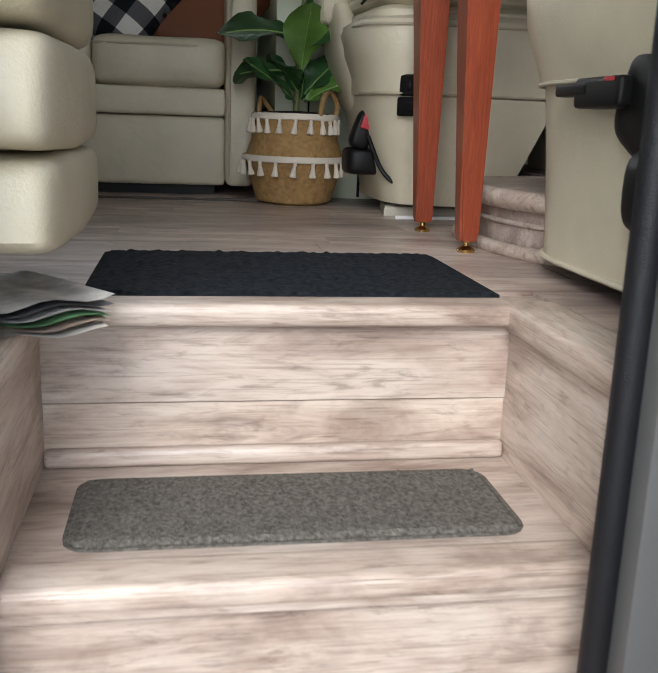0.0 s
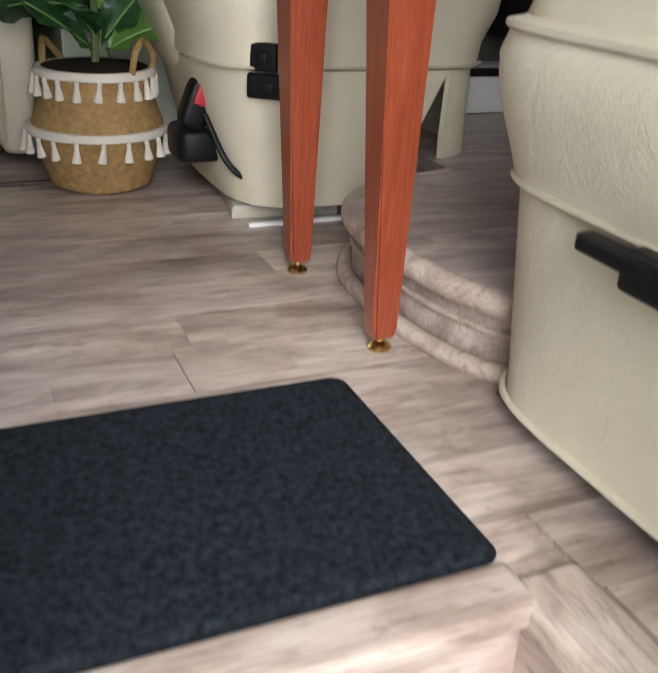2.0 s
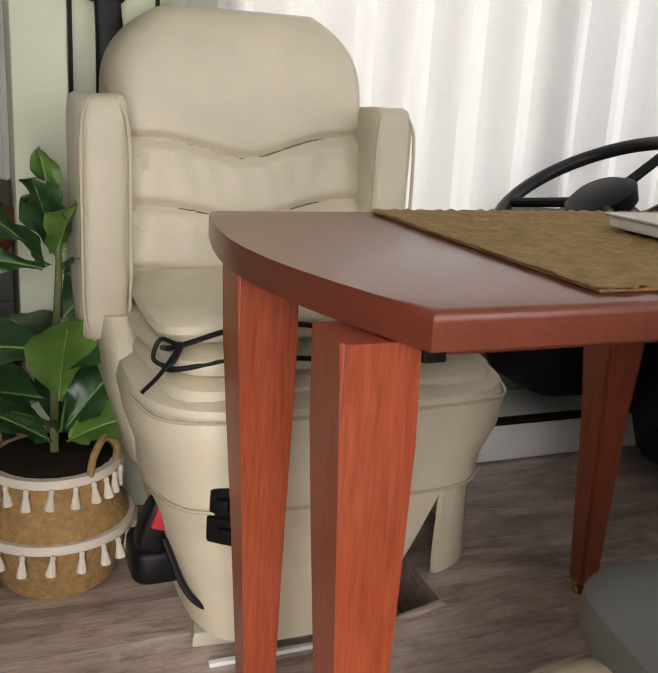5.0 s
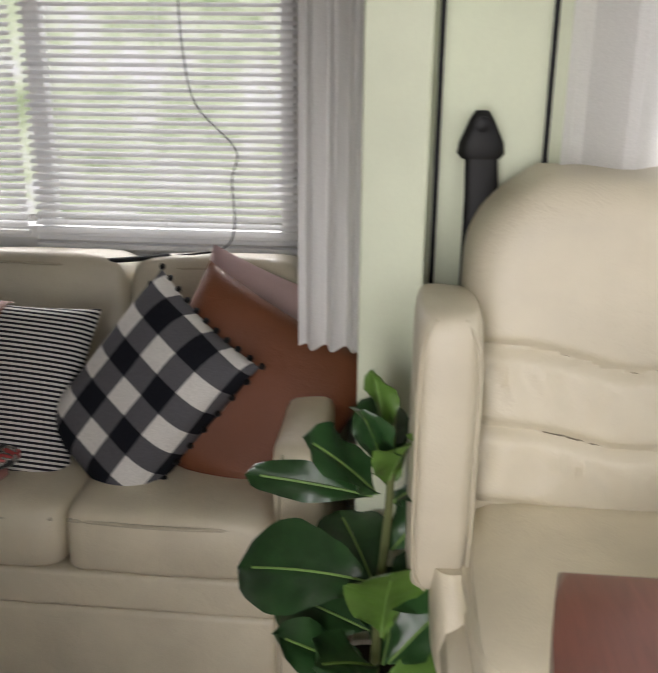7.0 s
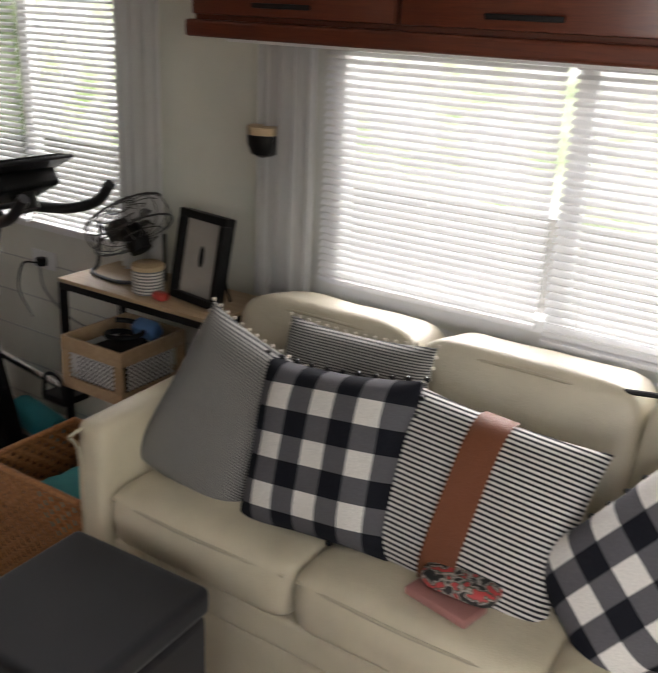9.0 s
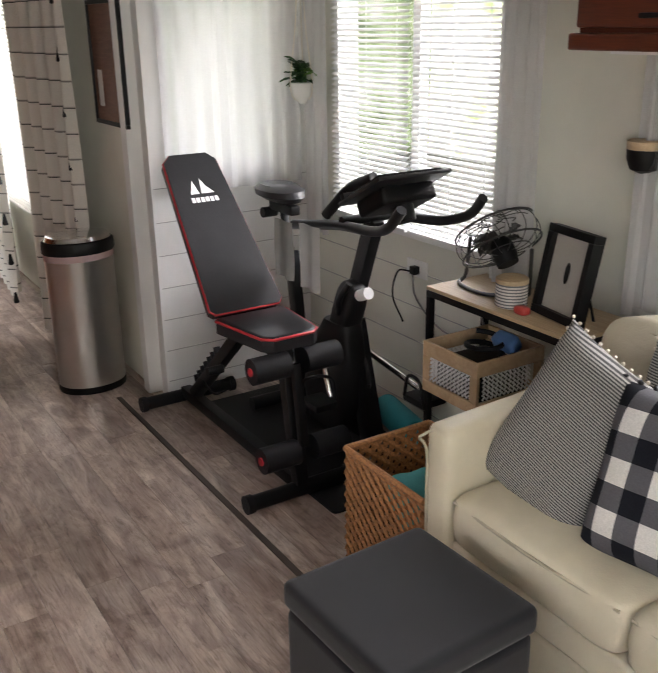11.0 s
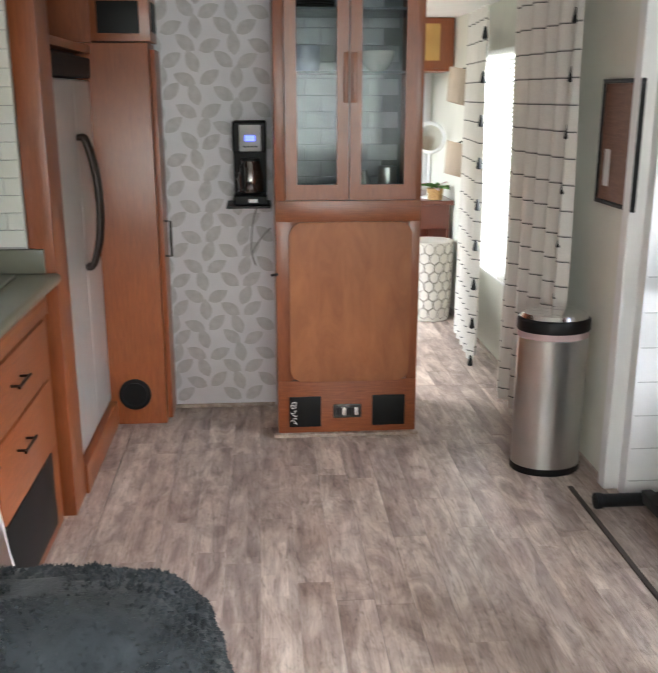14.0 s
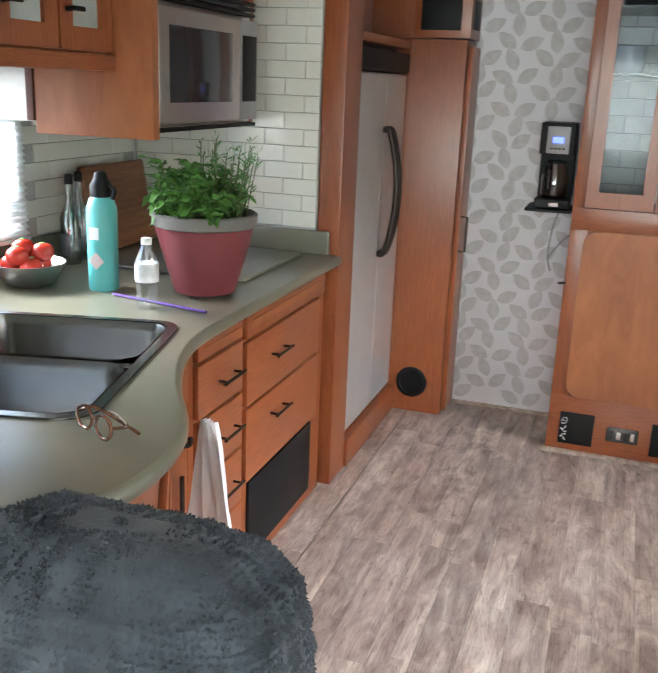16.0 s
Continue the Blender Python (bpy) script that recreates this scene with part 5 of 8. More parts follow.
def throw_pillow(name, label, w, h, material, at, tilt, yaw, roll=0, thick=0.14, trim=None, band=None):
    """A square pillow, puffed in the middle with pinched corners; trim: pom-poms or fringe."""
    p = thing(name, at, label, "pillow", "pillows on the sofa")
    m = Matrix.Rotation(radians(yaw), 4, "Z") @ Matrix.Rotation(radians(tilt), 4, "X") @ Matrix.Rotation(radians(roll), 4, "Y")
    n = 30
    bm = bmesh.new()
    front, back = [], []
    for j in range(n + 1):
        fr, bk = [], []
        for i in range(n + 1):
            s, t = 2 * i / n - 1, 2 * j / n - 1
            pin = 1 - 0.07 * (1 - s * s) * abs(t) ** 4, 1 - 0.07 * (1 - t * t) * abs(s) ** 4
            x, z = s * w / 2 * pin[1], t * h / 2 * pin[0]
            d = thick / 2 * ((1 - s ** 4) * (1 - t ** 4)) ** 0.55 + 0.004
            d *= 1 + 0.10 * noise.noise(Vector((x * 9 + at[0] * 7, z * 9, at[1])))
            fr.append(bm.verts.new((x, -d, z)))
            bk.append(bm.verts.new((x, d, z)))
        front.append(fr)
        back.append(bk)
    for a, b in zip(front, front[1:]):
        for i in range(n):
            bm.faces.new((a[i], a[i + 1], b[i + 1], b[i]))
    for a, b in zip(back, back[1:]):
        for i in range(n):
            bm.faces.new((a[i + 1], a[i], b[i], b[i + 1]))
    loop = [(0, i) for i in range(n)] + [(i, n) for i in range(n)] + [(n, n - i) for i in range(n)] + [(n - i, 0) for i in range(n)]
    for q, r in zip(loop, loop[1:] + loop[:1]):
        bm.faces.new((front[q[0]][q[1]], back[q[0]][q[1]], back[r[0]][r[1]], front[r[0]][r[1]]))
    rim = [(front[a][b].co + back[a][b].co) / 2 for a, b in loop]
    cover = obj("cover", bm, material)
    cover.parent, cover.matrix_basis = p, m
    if band:
        bb = bmesh.new()
        rows = []
        for j in range(n + 1):
            t = 2 * j / n - 1
            rows.append([bb.verts.new((x, -(thick / 2 * ((1 - (2 * x / w) ** 4) * (1 - t ** 4)) ** 0.55 + 0.008) * 1.06, t * h / 2 * 0.97)) for x in (band[0], (band[0] + band[1]) / 2, band[1])])
        for a, b in zip(rows, rows[1:]):
            for i in range(2):
                bb.faces.new((a[i], a[i + 1], b[i + 1], b[i]))
        ob = obj("leather_band", bb, band[2])
        ob.parent, ob.matrix_basis = p, m
        ob["label"] = "brown leather band"
    if trim:
        pom = bmesh.new()
        bmesh.ops.create_icosphere(pom, subdivisions=1, radius=0.0075 if trim[0] == "pom" else 0.005)
        me = mesh_of(trim[0] == "pom" and "pompom" or "fringe", pom, trim[1])
        step = 3 if trim[0] == "pom" else 2
        for k in range(0, len(rim), step):
            ob = new(me.name, me)
            ob.parent = p
            ob.matrix_basis = m @ Matrix.Translation(rim[k] * 1.025)
    return p


throw_pillow("grey_stripe_pillow", "grey ticking pillow leaning on the sofa arm", 0.34, 0.42, TICKING_FINE, (-1.175, 3.155, 0.595), -20, 8, 20, 0.14, ("fringe", COTTON))
throw_pillow("grey_stripe_pillow", "grey ticking pillow standing behind the check pillow", 0.40, 0.36, TICKING_FINE, (-0.95, 3.31, 0.63), -16, -6, -4, 0.12, ("fringe", COTTON))
throw_pillow("check_pillow", "black and white buffalo check pillow with pom-poms", 0.37, 0.37, PLAID, (-0.89, 3.14, 0.605), -24, 2, -5, 0.14, ("pom", BLACK))
throw_pillow("stripe_pillow", "striped pillow with a brown leather band", 0.45, 0.37, TICKING, (-0.585, 3.18, 0.585), -30, 0, 4, 0.13, band=(-0.03, 0.045, RUST))
throw_pillow("check_pillow", "black and white buffalo check pillow standing on its corner", 0.29, 0.41, PLAID, (-0.225, 3.14, 0.595), -22, -18, 33, 0.14, ("pom", BLACK))
throw_pillow("rust_pillow", "rust brown leather pillow leaning in the sofa corner", 0.42, 0.40, RUST, (-0.035, 3.20, 0.575), -22, 4, 30, 0.14)
throw_pillow("pink_pillow", "dusty pink cloth pillow behind the rust pillow", 0.36, 0.36, PINK, (-0.03, 3.34, 0.62), -14, 6, 22, 0.11)
ph = thing("phone_wallet", (-0.50, 3.02, 0.46), "pink phone wallet lying on the sofa seat", "phone case")
part("case", moved(box(-0.07, 0.07, -0.036, 0.036, 0.0, 0.018, 0.006, 3), Matrix.Translation((-0.545, 3.02, 0.462)) @ Matrix.Rotation(radians(-12), 4, "Z")), plain("pink_case", (0.40, 0.19, 0.17), 0.45), ph)
fw = thing("floral_pouch", (-0.49, 3.06, 0.48), "black and red floral pouch on the phone wallet", "pouch")
fl_m, fl_nt, fl_b = nodes_of("floral_cloth")
fl_v = noise_of(fl_nt, coords(fl_nt, (1, 1, 1)), 60, 1)
fl_nt.links.new(ramp_of(fl_nt, fl_v, [(0.40, (0.02, 0.02, 0.02)), (0.46, (0.45, 0.42, 0.38)), (0.54, (0.03, 0.06, 0.04)), (0.60, (0.5, 0.06, 0.06))]), fl_b.inputs["Base Color"])
part("cloth", pad(-0.53, 3.055, 0.496, 0.15, 0.085, 0.036, e1=0.6, e2=0.5), fl_m, fw)
cl = thing("window_clip_wand", (-0.33, 3.44, 0.81), "dark clip with a thin cable on the sofa back", "clip")
part("bar", tube([(-0.385, 3.43, 0.792), (-0.25, 3.45, 0.802)], 0.006, 8, False), BLACK, cl)
cd = thing("cable", (-0.22, 3.6, 1.1), "thin dark cable hanging in front of the blinds", "cable")
part("wire", tube([(-0.25, 3.45, 0.802), (-0.15, 3.52, 0.805), (-0.135, 3.60, 0.84), (-0.14, 3.61, 0.95), (-0.13, 3.61, 1.02), (-0.22, 3.61, 1.12), (-0.245, 3.61, 1.25), (-0.25, 3.61, 1.38)], 0.0022, 6), BLACK, cd)
part("plug", box(-0.255, -0.245, 3.604, 3.614, 1.38, 1.395), BLACK, cd)

# ---- cabinets over the sofa ----
oc = thing("overhead_cabinet", (-0.62, 3.45, 1.42), "dark cherry overhead cabinet above the sofa window", "cabinet")
part("body", box(-1.36, 0.14, 3.27, 3.69, 1.425, CEIL_Z), DARK_CHERRY, oc)
part("bottom_rail", box(-1.372, 0.15, 3.245, 3.69, 1.41, 1.445, 0.008, 3), DARK_CHERRY, oc)
for a, b in ((-1.35, -0.86), (-0.85, -0.36), (-0.35, 0.13)):
    d = part("door", box(a, b, 3.245, 3.27, 1.455, 1.98, 0.006), DARK_CHERRY, oc)
    part("door_panel", box(a + 0.06, b - 0.06, 3.239, 3.246, 1.515, 1.92, 0.004), DARK_CHERRY, d)
    part("handle", box((a + b) / 2 - 0.07, (a + b) / 2 + 0.07, 3.222, 3.23, 1.472, 1.482, 0.003), BLACK, d)
part("light_strip", box(-1.30, 0.10, 3.30, 3.33, 1.402, 1.41), WHITE, oc)

# ---- curtains of the sofa bay ----
for nm, a, b, z0, z1, w, amp, sd in (("sheer_curtain", (-1.46, 3.62), (-1.26, 3.60), 0.72, 1.95, 4, 0.018, 1), ("sheer_curtain", (0.03, 3.60), (0.13, 3.52), 0.70, 1.95, 3, 0.018, 2),
                               ("sheer_curtain", (-1.98, 3.62), (-1.80, 3.62), 0.60, 1.95, 4, 0.016, 3), ("sheer_curtain", (-3.10, 3.62), (-2.93, 3.62), 0.66, 1.95, 3, 0.016, 5),
                               ("sheer_curtain", (SLIDE_X0 + 0.09, 3.02), (SLIDE_X0 + 0.09, 3.62), 0.86, 1.95, 8, 0.012, 6)):
    c = thing(nm, ((a[0] + b[0]) / 2, (a[1] + b[1]) / 2, z0), "white sheer curtain hanging beside the window", "curtain", "sheer curtains")
    part("cloth", drape(a, b, z0, z1, w, amp, seed=sd), SHEER, c)
c = thing("sheer_curtain", (-0.65, 3.585, 0.73), "thin white sheer drawn across the sofa window", "curtain")
part("cloth", drape((-1.40, 3.592), (0.05, 3.592), 0.735, 1.41, 22, 0.006, seed=12), VOILE, c)
part("hem", drape((-1.40, 3.588), (0.05, 3.588), 0.735, 0.765, 22, 0.008, seed=12), SHEER, c, "denser scalloped hem")
c = thing("white_curtain", (0.12, 3.1, 0.72), "long white curtain at the slide-out edge", "curtain")
part("cloth", drape((0.085, 3.075), (0.195, 3.065), 0.735, 1.98, 3, 0.02, seed=21), DRAPE, c)
setting("trim_slide_post", box(0.20, 0.30, BODY_Y - 0.01, BODY_Y + 0.097, 0, CEIL_Z, 0.004), WALL_GREEN, "pale green post at the slide-out opening")
setting("trim_slide_post_rear", box(SLIDE_X0 - 0.12, SLIDE_X0 - 0.06, BODY_Y - 0.01, BODY_Y + 0.06, 0, CEIL_Z, 0.004), WHITE, "white post at the slide-out opening")
setting("trim_slide_floor", box(SLIDE_X0 - 0.09, SLIDE_X1 - 0.06, 2.795, 2.815, 0.0, 0.006, 0.002), plain("dark_floor_strip", (0.06, 0.045, 0.035), 0.5), "dark floor strip along the slide-out edge")

# ---- ottoman, wicker basket ----
ot = thing("ottoman", (-1.125, 2.65, 0.0), "charcoal linen cube ottoman", "ottoman")
part("body", moved(box(-0.175, 0.175, -0.175, 0.175, 0.0, 0.36, 0.02, 3), Matrix.Translation((-1.125, 2.655, 0)) @ Matrix.Rotation(radians(2), 4, "Z")), FABRIC_GREY, ot)
part("lid", moved(box(-0.18, 0.18, -0.18, 0.18, 0.363, 0.425, 0.02, 4), Matrix.Translation((-1.125, 2.655, 0)) @ Matrix.Rotation(radians(2), 4, "Z")), FABRIC_GREY, ot)
wb = thing("wicker_basket", (-1.60, 3.09, 0.0), "brown woven wicker storage basket beside the sofa", "basket")


def weave_wall(x0, y0, x1, y1, z0, z1, n_up=None):
    """A woven side: strands that pass over and under in turn."""
    bm = bmesh.new()
    L = math.hypot(x1 - x0, y1 - y0)
    dx, dy = (x1 - x0) / L, (y1 - y0) / L
    cols = int(L / 0.020)
    rows = int((z1 - z0) / 0.017)
    for j in range(rows):
        for i in range(cols):
            o = 0.006 if (i + j) % 2 else -0.001
            u, z = (i + 0.5) * L / cols, z0 + (j + 0.5) * (z1 - z0) / rows
            lean = 0.006 * (1 if (i + j) % 2 else -1)
            cx, cy = x0 + dx * u - dy * o, y0 + dy * u + dx * o
            h, w, t = 0.0115, 0.0115, 0.0045
            vs = []
            for su, sz, st in ((-1, -1, 0), (1, -1, 0), (1, 1, 0), (-1, 1, 0), (0, 0, 1), (0, 0, -1)):
                vs.append(bm.verts.new((cx + dx * (w * su + lean * sz) - dy * t * st, cy + dy * (w * su + lean * sz) + dx * t * st, z + h * sz)))
            for a, b, c in ((0, 1, 4), (1, 2, 4), (2, 3, 4), (3, 0, 4), (1, 0, 5), (2, 1, 5), (3, 2, 5), (0, 3, 5)):
                bm.faces.new((vs[a], vs[b], vs[c]))
    return bm


WBX0, WBX1, WBY0, WBY1 = -1.785, -1.44, 2.945, 3.235
WICK = plain("water_hyacinth", (0.36, 0.165, 0.06), 0.6, vary=0.45, scale=120, grain=320, bump=0.5)
for a in ((WBX0, WBY0, WBX1, WBY0), (WBX1, WBY0, WBX1, WBY1), (WBX1, WBY1, WBX0, WBY1), (WBX0, WBY1, WBX0, WBY0)):
    part("side_weave", weave_wall(*a, 0.005, 0.37), WICK, wb)
    part("side_liner", tube([(a[0], a[1], 0.375), (a[2], a[3], 0.375)], 0.009, 8, False), WICK, wb)
# Dark filler block: shade inside the basket and between strands, put into its colour.
part("inner", box(WBX0 + 0.006, WBX1 - 0.006, WBY0 + 0.006, WBY1 - 0.006, 0.0, 0.20), plain("basket_inside_shade", (0.07, 0.04, 0.02), 0.9), wb)
# No opening is cut; a black disc paints the dark of the handle hole.
part("handle_hole_dark", moved(lathe([(0.025, 0), (0.03, 0.004), (0.03, 0.008), (0.025, 0.012)], 0, 0, 20), Matrix.Translation((-1.60, WBY1 - 0.012, 0.325)) @ Matrix.Rotation(radians(90), 4, "X")), BLACK, wb)
tl = thing("teal_towel", (-1.58, 3.05, 0.2), "teal towel bundle inside the wicker basket", "towel")
part("cloth", pad(-1.57, 3.06, 0.265, 0.24, 0.18, 0.13, turn=Matrix.Rotation(radians(15), 4, "Y"), e1=0.7, e2=0.6, puff=0.03), plain("teal_cloth", (0.09, 0.36, 0.38), 0.9, vary=0.2, grain=300, bump=0.5), tl)

# ---- kitchen ----
from mathutils.geometry import tessellate_polygon


def slab_with_hole(outer, hole, z0, z1):
    """A flat slab with a hole right through it."""
    bm = bmesh.new()
    loops = [[Vector((x, y, 0)) for x, y in outer], [Vector((x, y, 0)) for x, y in hole]]
    flat = loops[0] + loops[1]
    tris = tessellate_polygon(loops)
    hi, lo = [bm.verts.new((p.x, p.y, z1)) for p in flat], [bm.verts.new((p.x, p.y, z0)) for p in flat]
    for t in tris:
        bm.faces.new([hi[i] for i in t])
        bm.faces.new([lo[i] for i in reversed(t)])
    s = 0
    for lp in loops:
        n = len(lp)
        for i in range(n):
            bm.faces.new((lo[s + i], lo[s + (i + 1) % n], hi[s + (i + 1) % n], hi[s + i]))
        s += n
    bmesh.ops.recalc_face_normals(bm, faces=bm.faces)
    return bm


def rounded(cx, cy, w, d, r, turn=0.0, n=6):
    pts = []
    for sx, sy, a0 in ((1, -1, -90), (1, 1, 0), (-1, 1, 90), (-1, -1, 180)):
        for k in range(n + 1):
            a = radians(a0 + 90 * k / n)
            pts.append((sx * (w / 2 - r) + r * math.cos(a), sy * (d / 2 - r) + r * math.sin(a)))
    c, s = math.cos(radians(turn)), math.sin(radians(turn))
    return [(cx + x * c - y * s, cy + x * s + y * c) for x, y in pts]


CTZ = 0.925
edge_pts = [(-1.14, 0.95), (-1.155, 1.07), (-1.20, 1.15), (-1.30, 1.182), (-1.43, 1.175), (-1.56, 1.13), (-1.72, 1.03), (-1.90, 0.945), (-2.06, 0.905), (-2.25, 0.895)]
front = [(p.x, p.y) for p in smooth_path([(x, y, 0) for x, y in edge_pts], 4)]
outline = [(-3.185, 0.06), (-1.14, 0.06)] + front + [(-3.185, 0.895)]
SINK = (-1.735, 0.66, 0.66, 0.50, 14)
cnt = thing("countertop", (-2.2, 0.5, CTZ), "olive grey solid-surface countertop with a curved end", "countertop")
part("slab", slab_with_hole(outline, rounded(SINK[0], SINK[1], SINK[2], SINK[3], 0.06, SINK[4])[::-1], CTZ - 0.02, CTZ), COUNTER, cnt)
part("front_edge", tube([(x, y - 0.004, CTZ - 0.018) for x, y in [(-1.14, 0.1)] + front + [(-3.185, 0.895)]], 0.0185, 10, False), COUNTER, cnt)
part("backsplash_lip", box(-3.185, -1.14, 0.052, 0.07, CTZ + 0.001, CTZ + 0.085, 0.004), COUNTER, cnt)
part("side_lip", box(-3.19, -3.172, 0.072, 0.86, CTZ + 0.001, CTZ + 0.085, 0.004), COUNTER, cnt)
part("stove_lid", box(-3.12, -2.62, 0.22, 0.78, CTZ + 0.001, CTZ + 0.012, 0.005, 3), COUNTER, cnt, "flush stove cover")
sk = thing("sink", (SINK[0], SINK[1], CTZ), "double-bowl stainless steel sink set in the counter", "sink")
SINK_STEEL = plain("sink_steel", (0.27, 0.265, 0.25), 0.22, 1.0, vary=0.1, grain=300, bump=0.05)
part("rim", slab_with_hole(rounded(SINK[0], SINK[1], SINK[2] + 0.024, SINK[3] + 0.024, 0.07, SINK[4]), rounded(SINK[0], SINK[1], SINK[2] - 0.02, SINK[3] - 0.02, 0.055, SINK[4])[::-1], CTZ + 0.001, CTZ + 0.005), SINK_STEEL, sk)
mt = Matrix.Translation((SINK[0], SINK[1], 0)) @ Matrix.Rotation(radians(SINK[4]), 4, "Z")
for x0, x1, dp in ((-0.315, -0.01, 0.17), (0.01, 0.315, 0.17)):
    bm = bmesh.new()
    rings = []
    for z, ins in ((CTZ + 0.004, 0.0), (CTZ - 0.02, 0.006), (CTZ - dp + 0.03, 0.014), (CTZ - dp + 0.008, 0.03), (CTZ - dp, 0.06)):
        rings.append([bm.verts.new((x, y, z)) for x, y in rounded((x0 + x1) / 2, 0, x1 - x0 - 2 * ins, 0.47 - 2 * ins, 0.06)])
    for a, b in zip(rings, rings[1:]):
        for i in range(len(a)):
            bm.faces.new((a[i], b[i], b[(i + 1) % len(a)], a[(i + 1) % len(a)]))
    bm.faces.new(rings[-1])
    part("bowl", moved(bm, mt), SINK_STEEL, sk)
part("divider", moved(box(-0.012, 0.012, -0.235, 0.235, CTZ - 0.02, CTZ - 0.002, 0.006, 3), mt), SINK_STEEL, sk)
mtd = thing("sink_grid", (-1.55, 0.7, CTZ - 0.16), "dark wire grid mat in the sink bowl", "sink mat")
gridb = bmesh.new()
for k in range(9):
    tube([(0.04 + 0.03 * k, -0.19, CTZ - 0.155), (0.04 + 0.03 * k, 0.19, CTZ - 0.155)], 0.003, 6, False, gridb)
    tube([(0.03, -0.18 + 0.045 * k, CTZ - 0.153), (0.29, -0.18 + 0.045 * k, CTZ - 0.153)], 0.003, 6, False, gridb)
part("wires", moved(gridb, mt), BLACK, mtd)
part("sponge_brush", moved(pad(0, 0, 0, 0.09, 0.05, 0.03), mt @ Matrix.Translation((0.10, 0.05, CTZ - 0.135))), plain("red_brush", (0.35, 0.03, 0.05), 0.5), mtd, "red dish brush")


def pull(x, y, z, parent, L=0.13, axis="x"):
    """A bar pull on two posts."""
    if axis == "x":
        h = part("handle", tube([(x - L / 2, y + 0.028, z), (x + L / 2, y + 0.028, z)], 0.005, 8, False), BRONZE, parent, "dark bronze bar handle")
        for s in (-1, 1):
            part("post", tube([(x + s * L * 0.38, y, z), (x + s * L * 0.38, y + 0.028, z)], 0.004, 8, False), BRONZE, h)
    else:
        h = part("handle", tube([(x, y + 0.028, z - L / 2), (x, y + 0.028, z + L / 2)], 0.005, 8, False), BRONZE, parent, "dark bronze bar handle")
        for s in (-1, 1):
            part("post", tube([(x, y, z + s * L * 0.38), (x, y + 0.028, z + s * L * 0.38)], 0.004, 8, False), BRONZE, h)


def front_y(name, x0, x1, z0, z1, y, parent, material=None, raised=True):
    """A drawer or door front with a stepped frame."""
    f = part(name, box(x0, x1, y - 0.001, y + 0.018, z0, z1, 0.005, 2), material or CHERRY_X, parent)
    if raised:
        part("front_panel", box(x0 + 0.03, x1 - 0.03, y + 0.014, y + 0.021, z0 + 0.03, z1 - 0.03, 0.004, 2), CHERRY_PANEL, f)
    return f


bc = thing("base_cabinet", (-2.8, 0.5, 0.0), "cherry base cabinet with drawers and dark grille", "cabinet")
part("body", box(-3.185, -2.445, 0.07, 0.845, 0.0, CTZ - 0.022), CHERRY, bc)
front_y("false_front", -3.15, -2.46, 0.795, 0.88, 0.845, bc)
d1 = front_y("drawer", -3.10, -2.46, 0.585, 0.785, 0.845, bc, raised=False)
pull(-2.70, 0.864, 0.70, d1)
d2 = front_y("drawer", -3.10, -2.46, 0.335, 0.575, 0.845, bc, raised=False)
pull(-2.70, 0.864, 0.50, d2)
part("grille", box(-3.06, -2.50, 0.845, 0.858, 0.05, 0.32, 0.004), BLACK, bc, "dark furnace grille")
bc2 = thing("base_cabinet", (-2.3, 0.5, 0.0), "narrow cherry base cabinet with stacked drawers", "cabinet")
part("body", box(-2.443, -2.12, 0.07, 0.845, 0.0, CTZ - 0.022), CHERRY, bc2)
front_y("false_front", -2.43, -2.15, 0.815, 0.88, 0.845, bc2)
for z0, z1 in ((0.655, 0.805), (0.48, 0.645), (0.30, 0.47), (0.08, 0.29)):
    d = front_y("drawer", -2.43, -2.15, z0, z1, 0.845, bc2, raised=False)
    pull(-2.32, 0.864, (z0 + z1) / 2, d)
sc = thing("sink_cabinet", (-1.6, 0.55, 0.0), "cherry sink cabinet with an angled door front", "cabinet")
part("body", prism([(-2.118, 0.07), (-1.17, 0.07), (-1.17, 0.93), (-1.235, 1.10), (-1.42, 1.115), (-1.57, 1.06), (-1.90, 0.885), (-2.118, 0.845)], 0.0, CTZ - 0.205), CHERRY, sc)
part("apron", prism([(-2.118, 0.83), (-1.95, 0.86), (-1.57, 1.04), (-1.42, 1.095), (-1.235, 1.08), (-1.19, 0.95), (-1.17, 0.95), (-1.22, 1.11), (-1.42, 1.125), (-1.57, 1.07), (-1.90, 0.895), (-2.118, 0.85)][::-1], CTZ - 0.204, CTZ - 0.022), CHERRY_X, sc)
ang = math.atan2(1.06 - 0.885, -1.57 + 1.90)
md = Matrix.Translation((-1.735, 0.978, 0)) @ Matrix.Rotation(ang, 4, "Z")
dd = part("door", moved(box(-0.165, 0.165, 0.004, 0.022, 0.10, 0.70, 0.005), md), CHERRY, sc)
part("front_panel", moved(box(-0.12, 0.12, 0.020, 0.026, 0.15, 0.64, 0.004), md), CHERRY_PANEL, dd)
part("handle", moved(tube([(-0.12, 0.05, 0.48), (-0.12, 0.05, 0.64)], 0.006, 8, False), md), BRONZE, dd)
